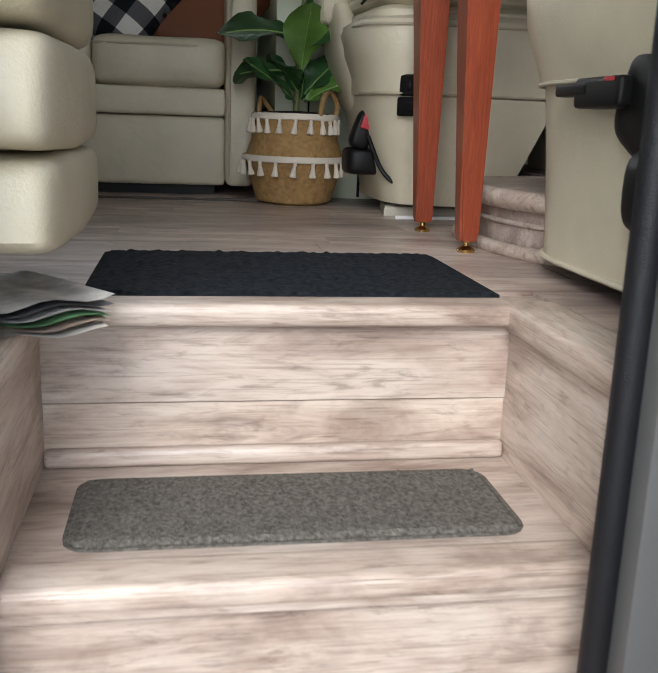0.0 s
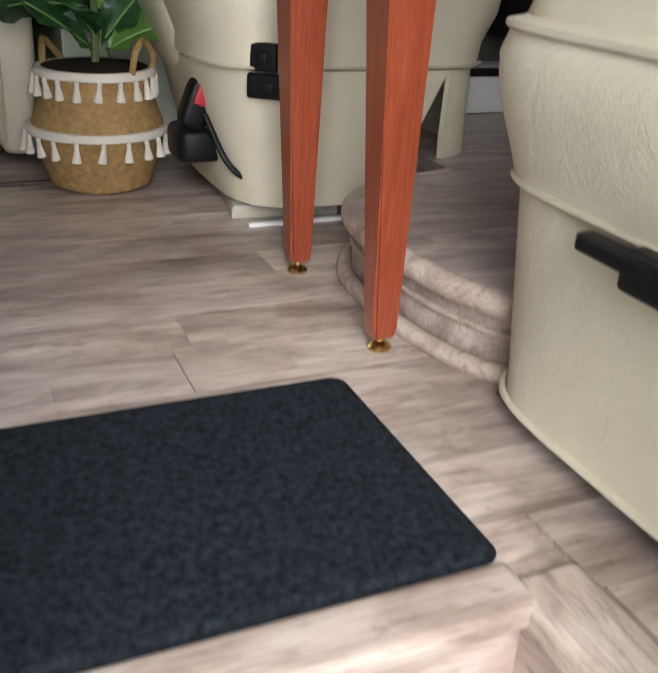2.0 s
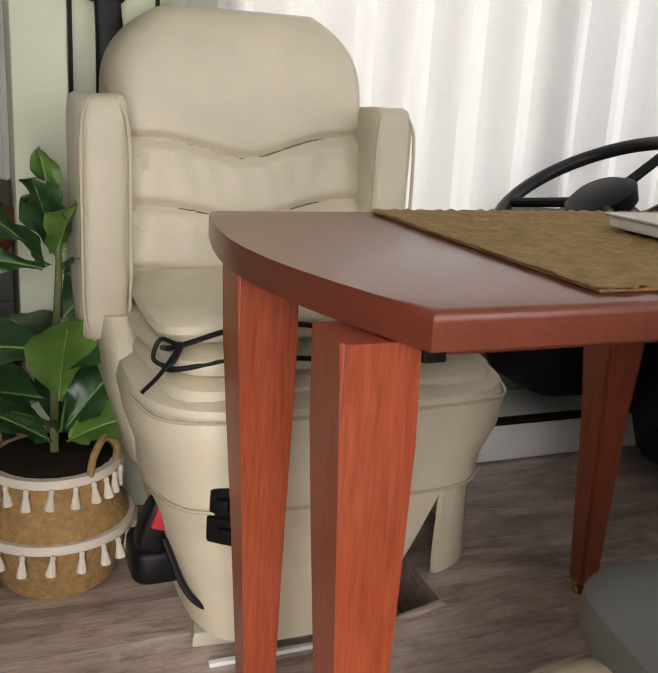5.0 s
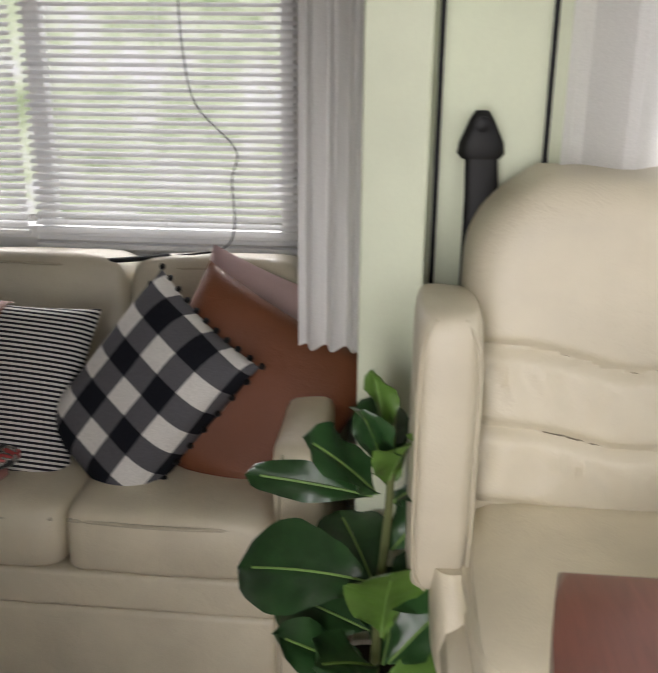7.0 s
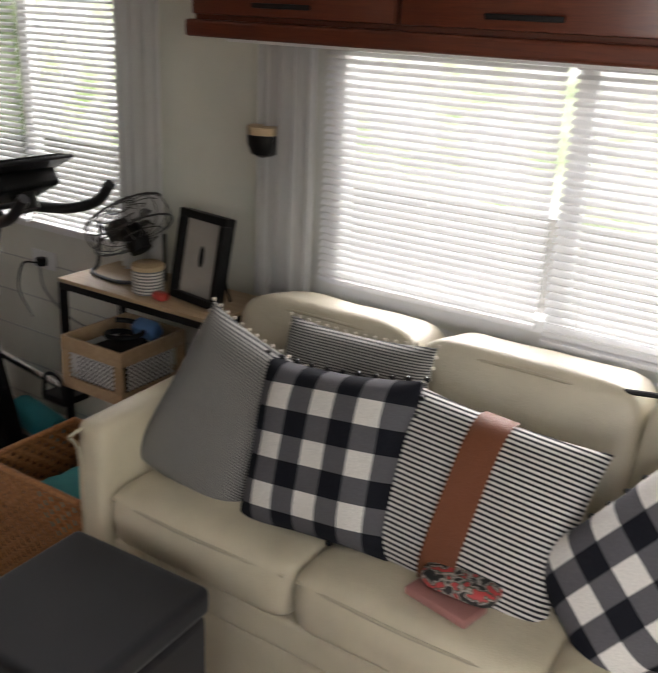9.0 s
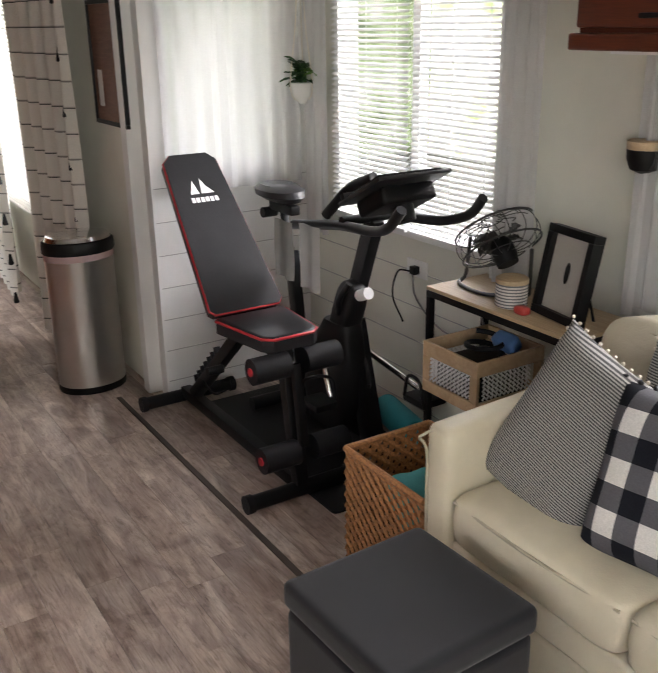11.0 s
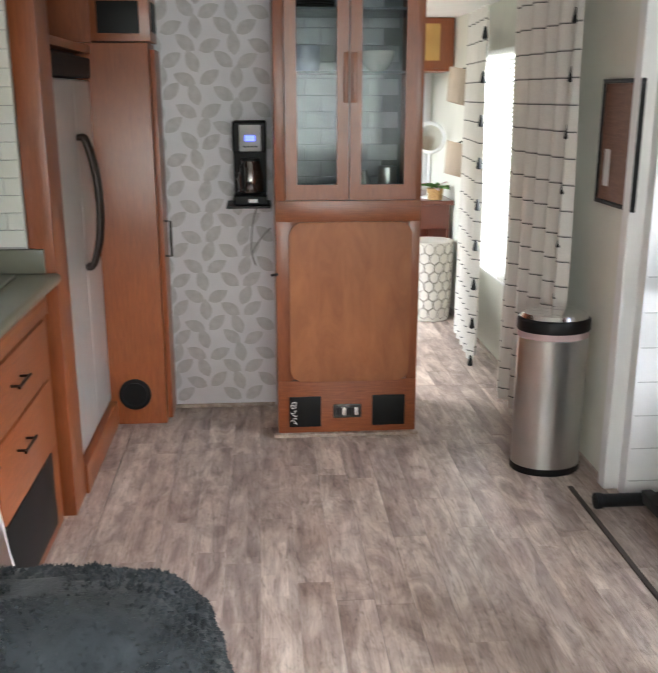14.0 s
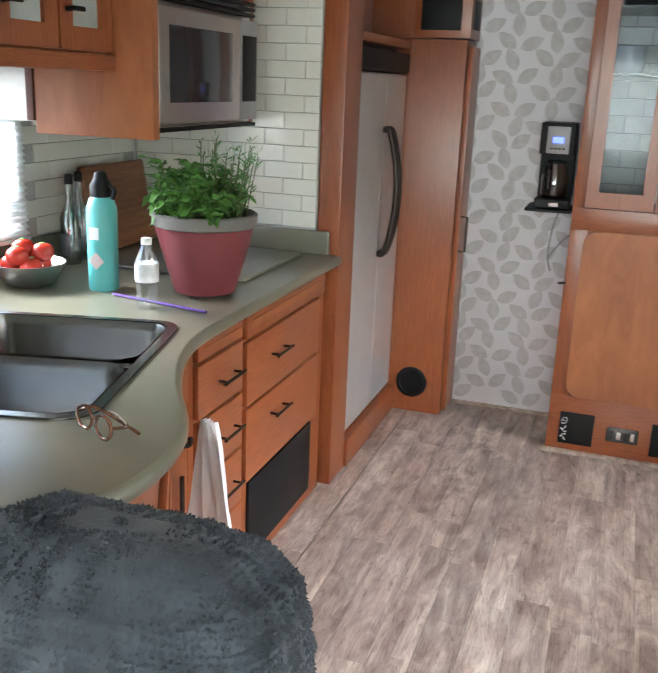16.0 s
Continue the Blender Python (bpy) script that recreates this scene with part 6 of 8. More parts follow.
part("hook_bar", moved(tube([(-0.15, 0.02, 0.705), (-0.15, 0.065, 0.705), (-0.15, 0.07, 0.725)], 0.006, 8), md), BLACK, sc, "black towel hook")
tw = thing("dish_towel", (-1.85, 1.0, 0.45), "white dish towel hanging on the cabinet hook", "towel")
tb_ = bmesh.new()
g = []
for j in range(15):
    v = j / 14
    w = 0.025 + 0.085 * (1 - v) ** 0.8
    g.append([tb_.verts.new((-0.15 + (i / 12 - 0.5) * 2 * w, 0.055 + 0.016 * math.sin(i * 1.9 + v * 2), 0.36 + 0.37 * v)) for i in range(13)])
for a, b in zip(g, g[1:]):
    for i in range(12):
        tb_.faces.new((a[i], a[i + 1], b[i + 1], b[i]))
part("cloth", moved(tb_, Matrix.Translation((-1.945, 0.95, 0.0)) @ Matrix.Rotation(radians(68), 4, "Z") @ Matrix.Translation((0.15, 0, 0))), plain("white_towel", (0.72, 0.72, 0.74), 0.95, vary=0.1, grain=240, bump=0.6), tw)

# ---- tiles ----
TILE = plain("glazed_white_tile", (0.72, 0.71, 0.64), 0.12, vary=0.04, bump=0.02)
tw_h, tw_l = 0.058, 0.15
tmy = mesh_of("tile", box(-tw_l / 2 + 0.001, tw_l / 2 - 0.001, -0.004, 0.004, -tw_h / 2 + 0.001, tw_h / 2 - 0.001, 0.0015, 1), TILE)
side = setting("wall_tiled_side", box(-3.30, -3.20, 0.06, 0.80, 0.0, CEIL_Z), plain("grey_grout", (0.44, 0.43, 0.40), 0.9), "white subway tile side wall beside the refrigerator")
z, row = CTZ + 0.09 + tw_h / 2, 0
CUT_TILES = {}
while z < CEIL_Z - 0.02:
    y = 0.07 - (row % 2) * tw_l / 2
    while y < 0.795:
        a, b = max(y, 0.07), min(y + tw_l, 0.80)
        w = round(b - a, 3)
        if w > 0.012:
            if w not in CUT_TILES:
                CUT_TILES[w] = mesh_of("tile", box(-0.004, 0.004, -w / 2 + 0.001, w / 2 - 0.001, -tw_h / 2 + 0.001, tw_h / 2 - 0.001, 0.0015, 1), TILE)
            piece("tile", CUT_TILES[w], side, Matrix.Translation((-3.197, (a + b) / 2, z)))
        y += tw_l
    z += tw_h
    row += 1
bsp = setting("wall_tiled_back", box(-3.185, -2.495, KIT_Y, KIT_Y + 0.008, CTZ + 0.087, 1.42), plain("grey_grout_back", (0.44, 0.43, 0.40), 0.9), "white subway tile splashback")
z, row = CTZ + 0.09 + tw_h / 2, 0
while z < 1.42:
    x = -3.18 + tw_l / 2 + (row % 2) * tw_l / 2
    while x < -2.495 - tw_l / 2 + 0.02:
        piece("tile", tmy, bsp, Matrix.Translation((x, KIT_Y + 0.011, z)))
        x += tw_l
    z += tw_h
    row += 1

# ---- microwave and upper cabinets ----
mw = thing("microwave", (-2.58, 0.4, 1.39), "stainless steel over-counter microwave with a dark window", "microwave")
part("body", box(-2.895, -2.262, 0.07, 0.665, 1.395, 1.76, 0.006), STEEL, mw)
dr_ = part("door", box(-2.76, -2.262, 0.667, 0.695, 1.405, 1.70, 0.008, 3), STEEL, mw)
part("window", box(-2.70, -2.32, 0.692, 0.698, 1.46, 1.655, 0.003), plain("smoked_glass", (0.03, 0.03, 0.032), 0.08, vary=0.1, bump=0), dr_, "dark smoked window")
part("control_panel", box(-2.895, -2.765, 0.667, 0.692, 1.405, 1.70, 0.006), plain("grey_panel", (0.25, 0.25, 0.25), 0.4), mw)
part("display", box(-2.88, -2.78, 0.691, 0.695, 1.46, 1.655, 0.002), BLACK, mw)
for k in range(3):
    part("vent_slat", box(-2.88, -2.28, 0.667, 0.69, 1.712 + 0.016 * k, 1.722 + 0.016 * k, 0.003), BLACK, mw)
uc = thing("upper_cabinet", (-2.3, 0.4, 1.76), "cherry cabinet housing the microwave", "cabinet")
part("side_panel", box(-2.258, -2.225, 0.345, 0.70, 1.368, CEIL_Z, 0.004), CHERRY_PANEL, uc)
part("edge_trim", box(-2.262, -2.221, 0.32, 0.344, 1.40, CEIL_Z, 0.004), DARK_CHERRY, uc)
# Thin black strip along the lower front edge of the microwave.
part("bottom_dark_strip", box(-2.895, -2.26, 0.66, 0.688, 1.384, 1.394, 0.002), BLACK, uc)
part("side_panel", box(-2.935, -2.90, 0.07, 0.66, 1.385, CEIL_Z, 0.003), CHERRY, uc)
part("top_box", box(-2.899, -2.259, 0.07, 0.66, 1.775, CEIL_Z), CHERRY, uc)
front_y("door", -2.895, -2.585, 1.785, 1.99, 0.66, uc)
front_y("door", -2.575, -2.265, 1.785, 1.99, 0.66, uc)
gc2 = thing("glass_cabinet", (-1.7, 0.3, 1.54), "cherry upper cabinet with frosted glass doors over the window", "cabinet")
part("body", box(-2.220, -1.18, 0.12, 0.575, 1.545, CEIL_Z, 0.004), CHERRY, gc2)
part("bottom_rail", box(-2.222, -1.18, 0.10, 0.598, 1.533, 1.572, 0.005), CHERRY_X, gc2)
FROST = plain("frosted_glass", (0.40, 0.45, 0.43), 0.12, vary=0.1, bump=0)
for x0 in (-2.205, -1.985, -1.765, -1.545):
    d = bmesh.new()
    for a, b, c, e in ((x0, x0 + 0.21, 1.578, 1.63), (x0, x0 + 0.21, 1.95, 1.99), (x0, x0 + 0.048, 1.63, 1.95), (x0 + 0.162, x0 + 0.21, 1.63, 1.95)):
        box(a, b, 0.577, 0.60, c, e, bm=d)
    d = part("door", d, CHERRY, gc2)
    part("glass", box(x0 + 0.048, x0 + 0.162, 0.582, 0.59, 1.63, 1.95), FROST, d, "frosted glass pane")
    part("handle", tube([(x0 + 0.185, 0.60, 1.665), (x0 + 0.185, 0.62, 1.667), (x0 + 0.150, 0.622, 1.667)], 0.006, 8, False), BLACK, d)

# ---- refrigerator and pantry ----
FRIDGE_STEEL = plain("satin_steel", (0.66, 0.66, 0.64), 0.45, 0.75, vary=0.05, grain=400, bump=0.05)
fr = thing("refrigerator", (-3.74, 0.5, 0.03), "stainless steel side-by-side refrigerator with dark handles", "refrigerator")
part("body", box(-4.13, -3.40, 0.12, 0.82, 0.05, 1.70), BLACK, fr)
for a, b, hx in ((-3.798, -3.402, -3.782), (-4.128, -3.802, -3.822)):
    d = part("door", box(a, b, 0.822, 0.876, 0.135, 1.572, 0.012, 3), FRIDGE_STEEL, fr, "brushed steel door")
    part("handle", tube([(hx, 0.877, 1.35), (hx, 0.905, 1.34), (hx, 0.935, 1.22), (hx, 0.945, 1.08), (hx, 0.935, 0.95), (hx, 0.905, 0.84), (hx, 0.877, 0.83)], 0.013, 10), BRONZE, d, "dark curved handle")
part("top_grille", box(-4.128, -3.402, 0.822, 0.885, 1.580, 1.662, 0.010, 3), BLACK, fr, "black top vent trim")
part("toe_kick", box(-4.13, -3.40, 0.80, 0.85, 0.05, 0.128), BLACK, fr)
fs = thing("refrigerator_surround", (-3.7, 0.5, 0.0), "cherry wood surround of the refrigerator", "cabinet")
part("post", box(-3.397, -3.212, 0.802, 0.888, 0.0, CEIL_Z, 0.004), CHERRY, fs)
part("side_board", box(-3.345, -3.305, 0.06, 0.798, 0.0, CEIL_Z), CHERRY, fs)
part("top_box", box(-4.14, -3.40, 0.12, 0.70, 1.72, CEIL_Z), CHERRY_X, fs)
part("shelf", box(-4.14, -3.399, 0.12, 0.885, 1.680, 1.712, 0.003), CHERRY_X, fs)
part("base_rail", box(-4.14, -3.399, 0.852, 0.90, 0.0, 0.12, 0.003), CHERRY_X, fs)
pn = thing("pantry_cabinet", (-4.25, 0.95, 0.0), "tall cherry pantry with round black vent", "cabinet")
part("side_panel", box(-4.355, -4.145, 0.12, 1.13, 0.0, 1.726, 0.004), CHERRY, pn)
part("upper_panel", box(-4.355, -4.145, 0.12, 0.895, 1.727, CEIL_Z), CHERRY, pn)
pd = part("door", box(-4.35, -4.165, 1.132, 1.155, 0.02, 1.70, 0.005), CHERRY, pn)
part("handle", tube([(-4.19, 1.155, 0.80), (-4.19, 1.183, 0.80), (-4.19, 1.183, 0.96), (-4.19, 1.155, 0.96)], 0.006, 8, False), BRONZE, pd)
part("round_vent", moved(lathe([(0.075, 0), (0.075, 0.008), (0.06, 0.012), (0.055, 0.006), (0.01, 0.006)], 0, 0, 32), Matrix.Translation((-4.146, 0.985, 0.15)) @ Matrix.Rotation(radians(90), 4, "Y")), BLACK, pn, "round black air vent")
sp = thing("speaker_box", (-4.2, 0.96, 1.72), "cherry speaker box with a black front at the ceiling", "speaker")
part("case", box(-4.355, -4.125, 0.897, 1.145, 1.73, CEIL_Z - 0.02, 0.004), CHERRY, sp)
part("grille", box(-4.128, -4.118, 0.925, 1.10, 1.762, 1.890, 0.003), BLACK, sp)
part("trim", box(-4.355, -4.105, 0.87, 1.17, CEIL_Z - 0.022, CEIL_Z, 0.004), CHERRY_X, sp)
part("side_grille", box(-4.30, -4.16, 1.1445, 1.151, 1.77, 1.89, 0.003), BLACK, sp)

# ---- papered wall ----
PAPER = plain("pale_paper", (0.80, 0.80, 0.83), 0.6, vary=0.05)
pw = wall_x("wall_papered", 1.05, 1.66, -4.36, -0.06, 0.0, CEIL_Z, [], PAPER, "white papered wall with grey leaf print")
lp = bmesh.new()
rp = random.Random(3)
for col in range(4):
    for row in range(17):
        cy, cz = 1.15 + 0.17 * col, 0.04 + 0.145 * row + 0.07 * (col % 2)
        for s, a in ((-1, 145 + rp.uniform(-12, 12)), (1, 35 + rp.uniform(-12, 12)), (0, 90 + rp.uniform(-25, 25))):
            L, W = 0.108, 0.060
            ca, sa = math.cos(radians(a)), math.sin(radians(a))
            pts = []
            for k in range(13):
                u = k / 6 if k <= 6 else (12 - k) / 6
                w = W / 2 * math.sin(math.pi * u) ** 0.75 * (1 if k <= 6 else -1) * (1.15 - 0.35 * u)
                y, zz = cy + 0.010 * s + ca * L * u - sa * w, cz + (0.05 if s == 0 else 0) + sa * L * u + ca * w
                pts.append((y, zz))
            if all(1.10 < p[0] < 1.652 and 0.03 < p[1] < CEIL_Z for p in pts):
                vs = [lp.verts.new((-4.3585 + 0.0002 * s, *p)) for p in pts[:-1]]
                lp.faces.new(vs)
bmesh.ops.recalc_face_normals(lp, faces=lp.faces)
lo = obj("leaf_print", lp, plain("grey_leaf_print", (0.62, 0.615, 0.62), 0.6, vary=0.12, scale=30), smooth=False)
lo.parent = pw
tagged(lo, kind="stuff")
setting("baseboard_papered", box(-4.36, -4.345, 1.075, 1.65, 0.0, 0.018, 0.004), STEP, "pale quarter-round at the papered wall")

# ---- coffee maker ----
sh = thing("wall_shelf", (-4.28, 1.56, 1.03), "small black wall shelf", "shelf")
part("board", box(-4.357, -4.13, 1.44, 1.64, 1.02, 1.032, 0.003), BLACK, sh)
cm = thing("coffee_maker", (-4.26, 1.55, 1.033), "black drip coffee maker with steel front and blue display", "coffee maker")
part("base", box(-4.34, -4.15, 1.475, 1.625, 1.033, 1.075, 0.008, 3), BLACK, cm)
part("tower", box(-4.345, -4.27, 1.475, 1.625, 1.075, 1.39, 0.006), BLACK, cm)
hd = part("head", box(-4.345, -4.16, 1.475, 1.625, 1.265, 1.40, 0.010, 3), BLACK, cm)
part("steel_face", box(-4.162, -4.154, 1.505, 1.60, 1.27, 1.385, 0.003), plain("satin_steel_face", (0.32, 0.31, 0.30), 0.5, 0.5, vary=0.06), hd)
part("display", box(-4.156, -4.151, 1.53, 1.575, 1.315, 1.34, 0.001), BLUE_LED, hd, "glowing blue display")
for k in range(4):
    part("button", box(-4.156, -4.150, 1.522 + 0.017 * k, 1.532 + 0.017 * k, 1.288, 1.295), BLACK, hd)
cf = part("carafe", lathe([(0.05, 1.078), (0.058, 1.09), (0.06, 1.15), (0.045, 1.21), (0.04, 1.225)], -4.215, 1.55, 28), glassy("carafe_glass", (0.75, 0.72, 0.7), 0.03, 0.25), cm)
part("carafe_handle", tube([(-4.17, 1.52, 1.215), (-4.13, 1.515, 1.20), (-4.13, 1.52, 1.12), (-4.16, 1.525, 1.10)], 0.008, 8), BLACK, cf)
part("carafe_lid", lathe([(0.042, 1.226), (0.042, 1.236), (0.01, 1.24)], -4.215, 1.55, 24), BLACK, cf)
part("badge", box(-4.151, -4.147, 1.54, 1.58, 1.045, 1.06), WHITE, cm)
part("cord", tube([(-4.345, 1.60, 1.04), (-4.35, 1.56, 0.95), (-4.35, 1.545, 0.80), (-4.35, 1.565, 0.72), (-4.35, 1.55, 0.78), (-4.35, 1.60, 0.86), (-4.35, 1.64, 0.90)], 0.0035, 6), plain("grey_cord", (0.3, 0.3, 0.3), 0.5), cm)

# ---- hutch ----
hu = thing("hutch", (-4.15, 1.97, 0.0), "tall cherry hutch with glass upper doors", "cabinet")
HX, HY0, HY1 = -3.935, 1.655, 2.285
part("side_panel", box(-4.42, HX - 0.02, HY0, HY0 + 0.02, 0.0, CEIL_Z), CHERRY, hu)
part("side_panel", box(-4.42, HX - 0.02, HY1 - 0.02, HY1, 0.0, CEIL_Z), CHERRY, hu)
part("back_panel", box(-4.42, -4.405, HY0 + 0.02, HY1 - 0.02, 0.0, CEIL_Z), plain("grey_hutch_grout", (0.20, 0.21, 0.22), 0.8), hu)
BACK_TILE = plain("pale_grey_tile", (0.42, 0.44, 0.46), 0.35, vary=0.12, scale=9)
bt = mesh_of("tile", box(-0.003, 0.003, -0.072, 0.072, -0.036, 0.036, 0.0015, 1), BACK_TILE)
for r in range(12):
    for k in range(4):
        y = HY0 + 0.11 + 0.147 * k + 0.0735 * (r % 2) - 0.03
        if y < HY1 - 0.09:
            piece("tile", bt, hu, Matrix.Translation((-4.403, y, 1.10 + 0.0745 * r)))
part("lower_body", box(-4.398, HX - 0.022, HY0 + 0.021, HY1 - 0.021, 0.0, 1.06), CHERRY, hu)
for a, b, c, d in ((HY0, HY1, 0.985, 1.075), (HY0, HY1, 0.0, 0.265), (HY0, HY0 + 0.07, 0.265, 0.985), (HY1 - 0.05, HY1, 0.265, 0.985), (HY0, HY0 + 0.045, 1.075, CEIL_Z), (HY1 - 0.03, HY1, 1.075, CEIL_Z)):
    part("face_frame", box(HX - 0.021, HX, a, b, c, d, 0.002), CHERRY_Y if b - a > 0.3 else CHERRY, hu)
pts = rounded((HY0 + HY1) / 2 + 0.01, 0.625, 0.535, 0.72, 0.06)
lpn = bmesh.new()
fa, fb = [lpn.verts.new((HX + 0.002, y, max(z, 0.265))) for y, z in pts], [lpn.verts.new((HX + 0.016, y, z)) for y, z in pts]
lpn.faces.new(fb)
lpn.faces.new(fa[::-1])
for i in range(len(pts)):
    lpn.faces.new((fa[i], fa[(i + 1) % len(pts)], fb[(i + 1) % len(pts)], fb[i]))
bmesh.ops.recalc_face_normals(lpn, faces=lpn.faces)
part("lower_door", lpn, CHERRY_PANEL, hu, "plain cherry lower door with rounded corners")
part("latch", tube([(HX + 0.012, HY0 + 0.005, 0.76), (HX + 0.03, HY0 - 0.02, 0.76)], 0.006, 8, False), BLACK, hu)
for y0, y1, hy in ((HY0 + 0.046, 1.968, 1.955), (1.972, HY1 - 0.031, 1.99)):
    d = bmesh.new()
    for a, b, c, e in ((y0, y1, 1.08, 1.145), (y0, y1, 1.96, 2.01), (y0, y0 + 0.05, 1.145, 1.96), (y1 - 0.05, y1, 1.145, 1.96)):
        box(HX + 0.001, HX + 0.02, a, b, c, e, bm=d)
    d = part("glass_door", d, CHERRY, hu)
    gp = part("pane", box(HX + 0.006, HX + 0.010, y0 + 0.05, y1 - 0.05, 1.145, 1.96), PANE_CAB, d)
    gp.visible_shadow = False
    part("handle", box(HX + 0.035, HX + 0.045, hy - 0.010, hy + 0.010, 1.48, 1.68, 0.004), CHERRY, d)
for z in (1.60, 1.85):
    part("glass_shelf", box(-4.39, HX - 0.03, HY0 + 0.025, HY1 - 0.025, z, z + 0.008), plain("shelf_glass_edge", (0.10, 0.12, 0.13), 0.2), hu)
part("grille", box(HX - 0.002, HX + 0.006, 1.705, 1.85, 0.045, 0.19, 0.003), BLACK, hu, "black speaker grille")
part("grille", box(HX - 0.002, HX + 0.006, 2.085, 2.235, 0.045, 0.19, 0.003), BLACK, hu, "black speaker grille")
vp = part("vent_plate", box(HX - 0.002, HX + 0.005, 1.905, 2.035, 0.085, 0.15, 0.006, 2), plain("dark_chrome", (0.10, 0.09, 0.085), 0.25, 0.7), hu, "dark chrome switch plate")
for k in range(4):
    part("switch", box(HX + 0.0055, HX + 0.011, 1.918 + 0.028 * k, 1.936 + 0.028 * k, 0.098, 0.136, 0.004, 2), CHROME if k % 2 else BLACK, vp)
for k in range(3):
    part("scroll", tube([(HX + 0.007, 1.725 + 0.012 * math.sin(a * 0.9 + k), 0.060 + 0.038 * k + 0.0065 * a / 2 + 0.006 * math.cos(a * 1.7)) for a in range(10)], 0.0016, 5), WHITE, hu, "white scroll decoration")
part("base_trim", box(HX - 0.01, HX + 0.025, HY0 - 0.02, HY1 + 0.012, 0.0, 0.016, 0.005), STEP, hu)


def vessel(name, label, cat, prof, x, y, z, mat, extra=None):
    t = thing(name, (x, y, z), label, cat)
    part("body", lathe([(r, z + h) for r, h in prof], x, y, 28), mat, t)
    if extra:
        part(*extra, t)
    return t


CER = plain("white_ceramic", (0.70, 0.70, 0.68), 0.25, vary=0.03, bump=0)
vessel("mixing_bowl", "white ceramic bowl on the hutch shelf", "bowl", [(0.03, 0.0), (0.06, 0.03), (0.078, 0.085), (0.074, 0.085), (0.05, 0.02)], -4.12, 2.11, 1.609, CER)
vessel("ceramic_pot", "pale blue ceramic pot on the hutch shelf", "pot", [(0.055, 0.0), (0.062, 0.03), (0.062, 0.105), (0.058, 0.105), (0.055, 0.01)], -4.12, 1.80, 1.609, plain("pale_blue_ceramic", (0.42, 0.46, 0.58), 0.3))
vessel("steel_shaker", "steel shaker bottle in the hutch", "shaker", [(0.028, 0.0), (0.028, 0.09), (0.018, 0.11), (0.012, 0.13)], -4.06, 2.05, 1.062, STEEL)
vessel("steel_canister", "steel canister in the hutch", "canister", [(0.04, 0.0), (0.04, 0.14), (0.036, 0.145)], -4.10, 2.16, 1.062, STEEL)
vessel("spice_jar", "small dark jar in the hutch", "jar", [(0.03, 0.0), (0.03, 0.05), (0.024, 0.055)], -4.06, 1.80, 1.062, BLACK)
vessel("small_bowl", "small steel bowl in the hutch", "bowl", [(0.025, 0.0), (0.045, 0.05), (0.042, 0.05)], -4.06, 1.88, 1.062, STEEL)
for k in range(4):
    vessel("stacked_plate", "dark plate in a stack on the hutch shelf", "plate", [(0.05, 0.0), (0.085, 0.006), (0.088, 0.01)], -4.13, 1.84 + 0.0, 1.858 + 0.011 * k, BLACK)

# ---- things on the counter ----
pot = thing("herb_pot", (-2.43, 0.735, CTZ), "maroon plastic pot with grey rim of herbs", "plant pot")
PX, PY = -2.44, 0.735
part("body", lathe([(0.085, CTZ + 0.012), (0.09, CTZ + 0.02), (0.125, CTZ + 0.14), (0.14, CTZ + 0.20), (0.135, CTZ + 0.205), (0.12, CTZ + 0.18)], PX, PY, 40), POT_RED, pot)
part("rim", lathe([(0.138, CTZ + 0.20), (0.148, CTZ + 0.205), (0.15, CTZ + 0.235), (0.143, CTZ + 0.24), (0.13, CTZ + 0.225), (0.13, CTZ + 0.20)], PX, PY, 40), POT_RIM, pot)
part("soil", lathe([(0.132, CTZ + 0.205), (0.06, CTZ + 0.215), (0.001, CTZ + 0.216)], PX, PY, 24), SOIL, pot)
for k in range(3):
    part("foot", lathe([(0.016, CTZ), (0.016, CTZ + 0.014)], PX + 0.06 * math.cos(k * 2.1), PY + 0.06 * math.sin(k * 2.1), 10), BRONZE, pot)
hp = thing("herb_plant", (PX, PY, CTZ + 0.21), "bushy bright green basil and dill in the pot", "plant")
rh = random.Random(5)
stems, broad, feather = bmesh.new(), bmesh.new(), bmesh.new()
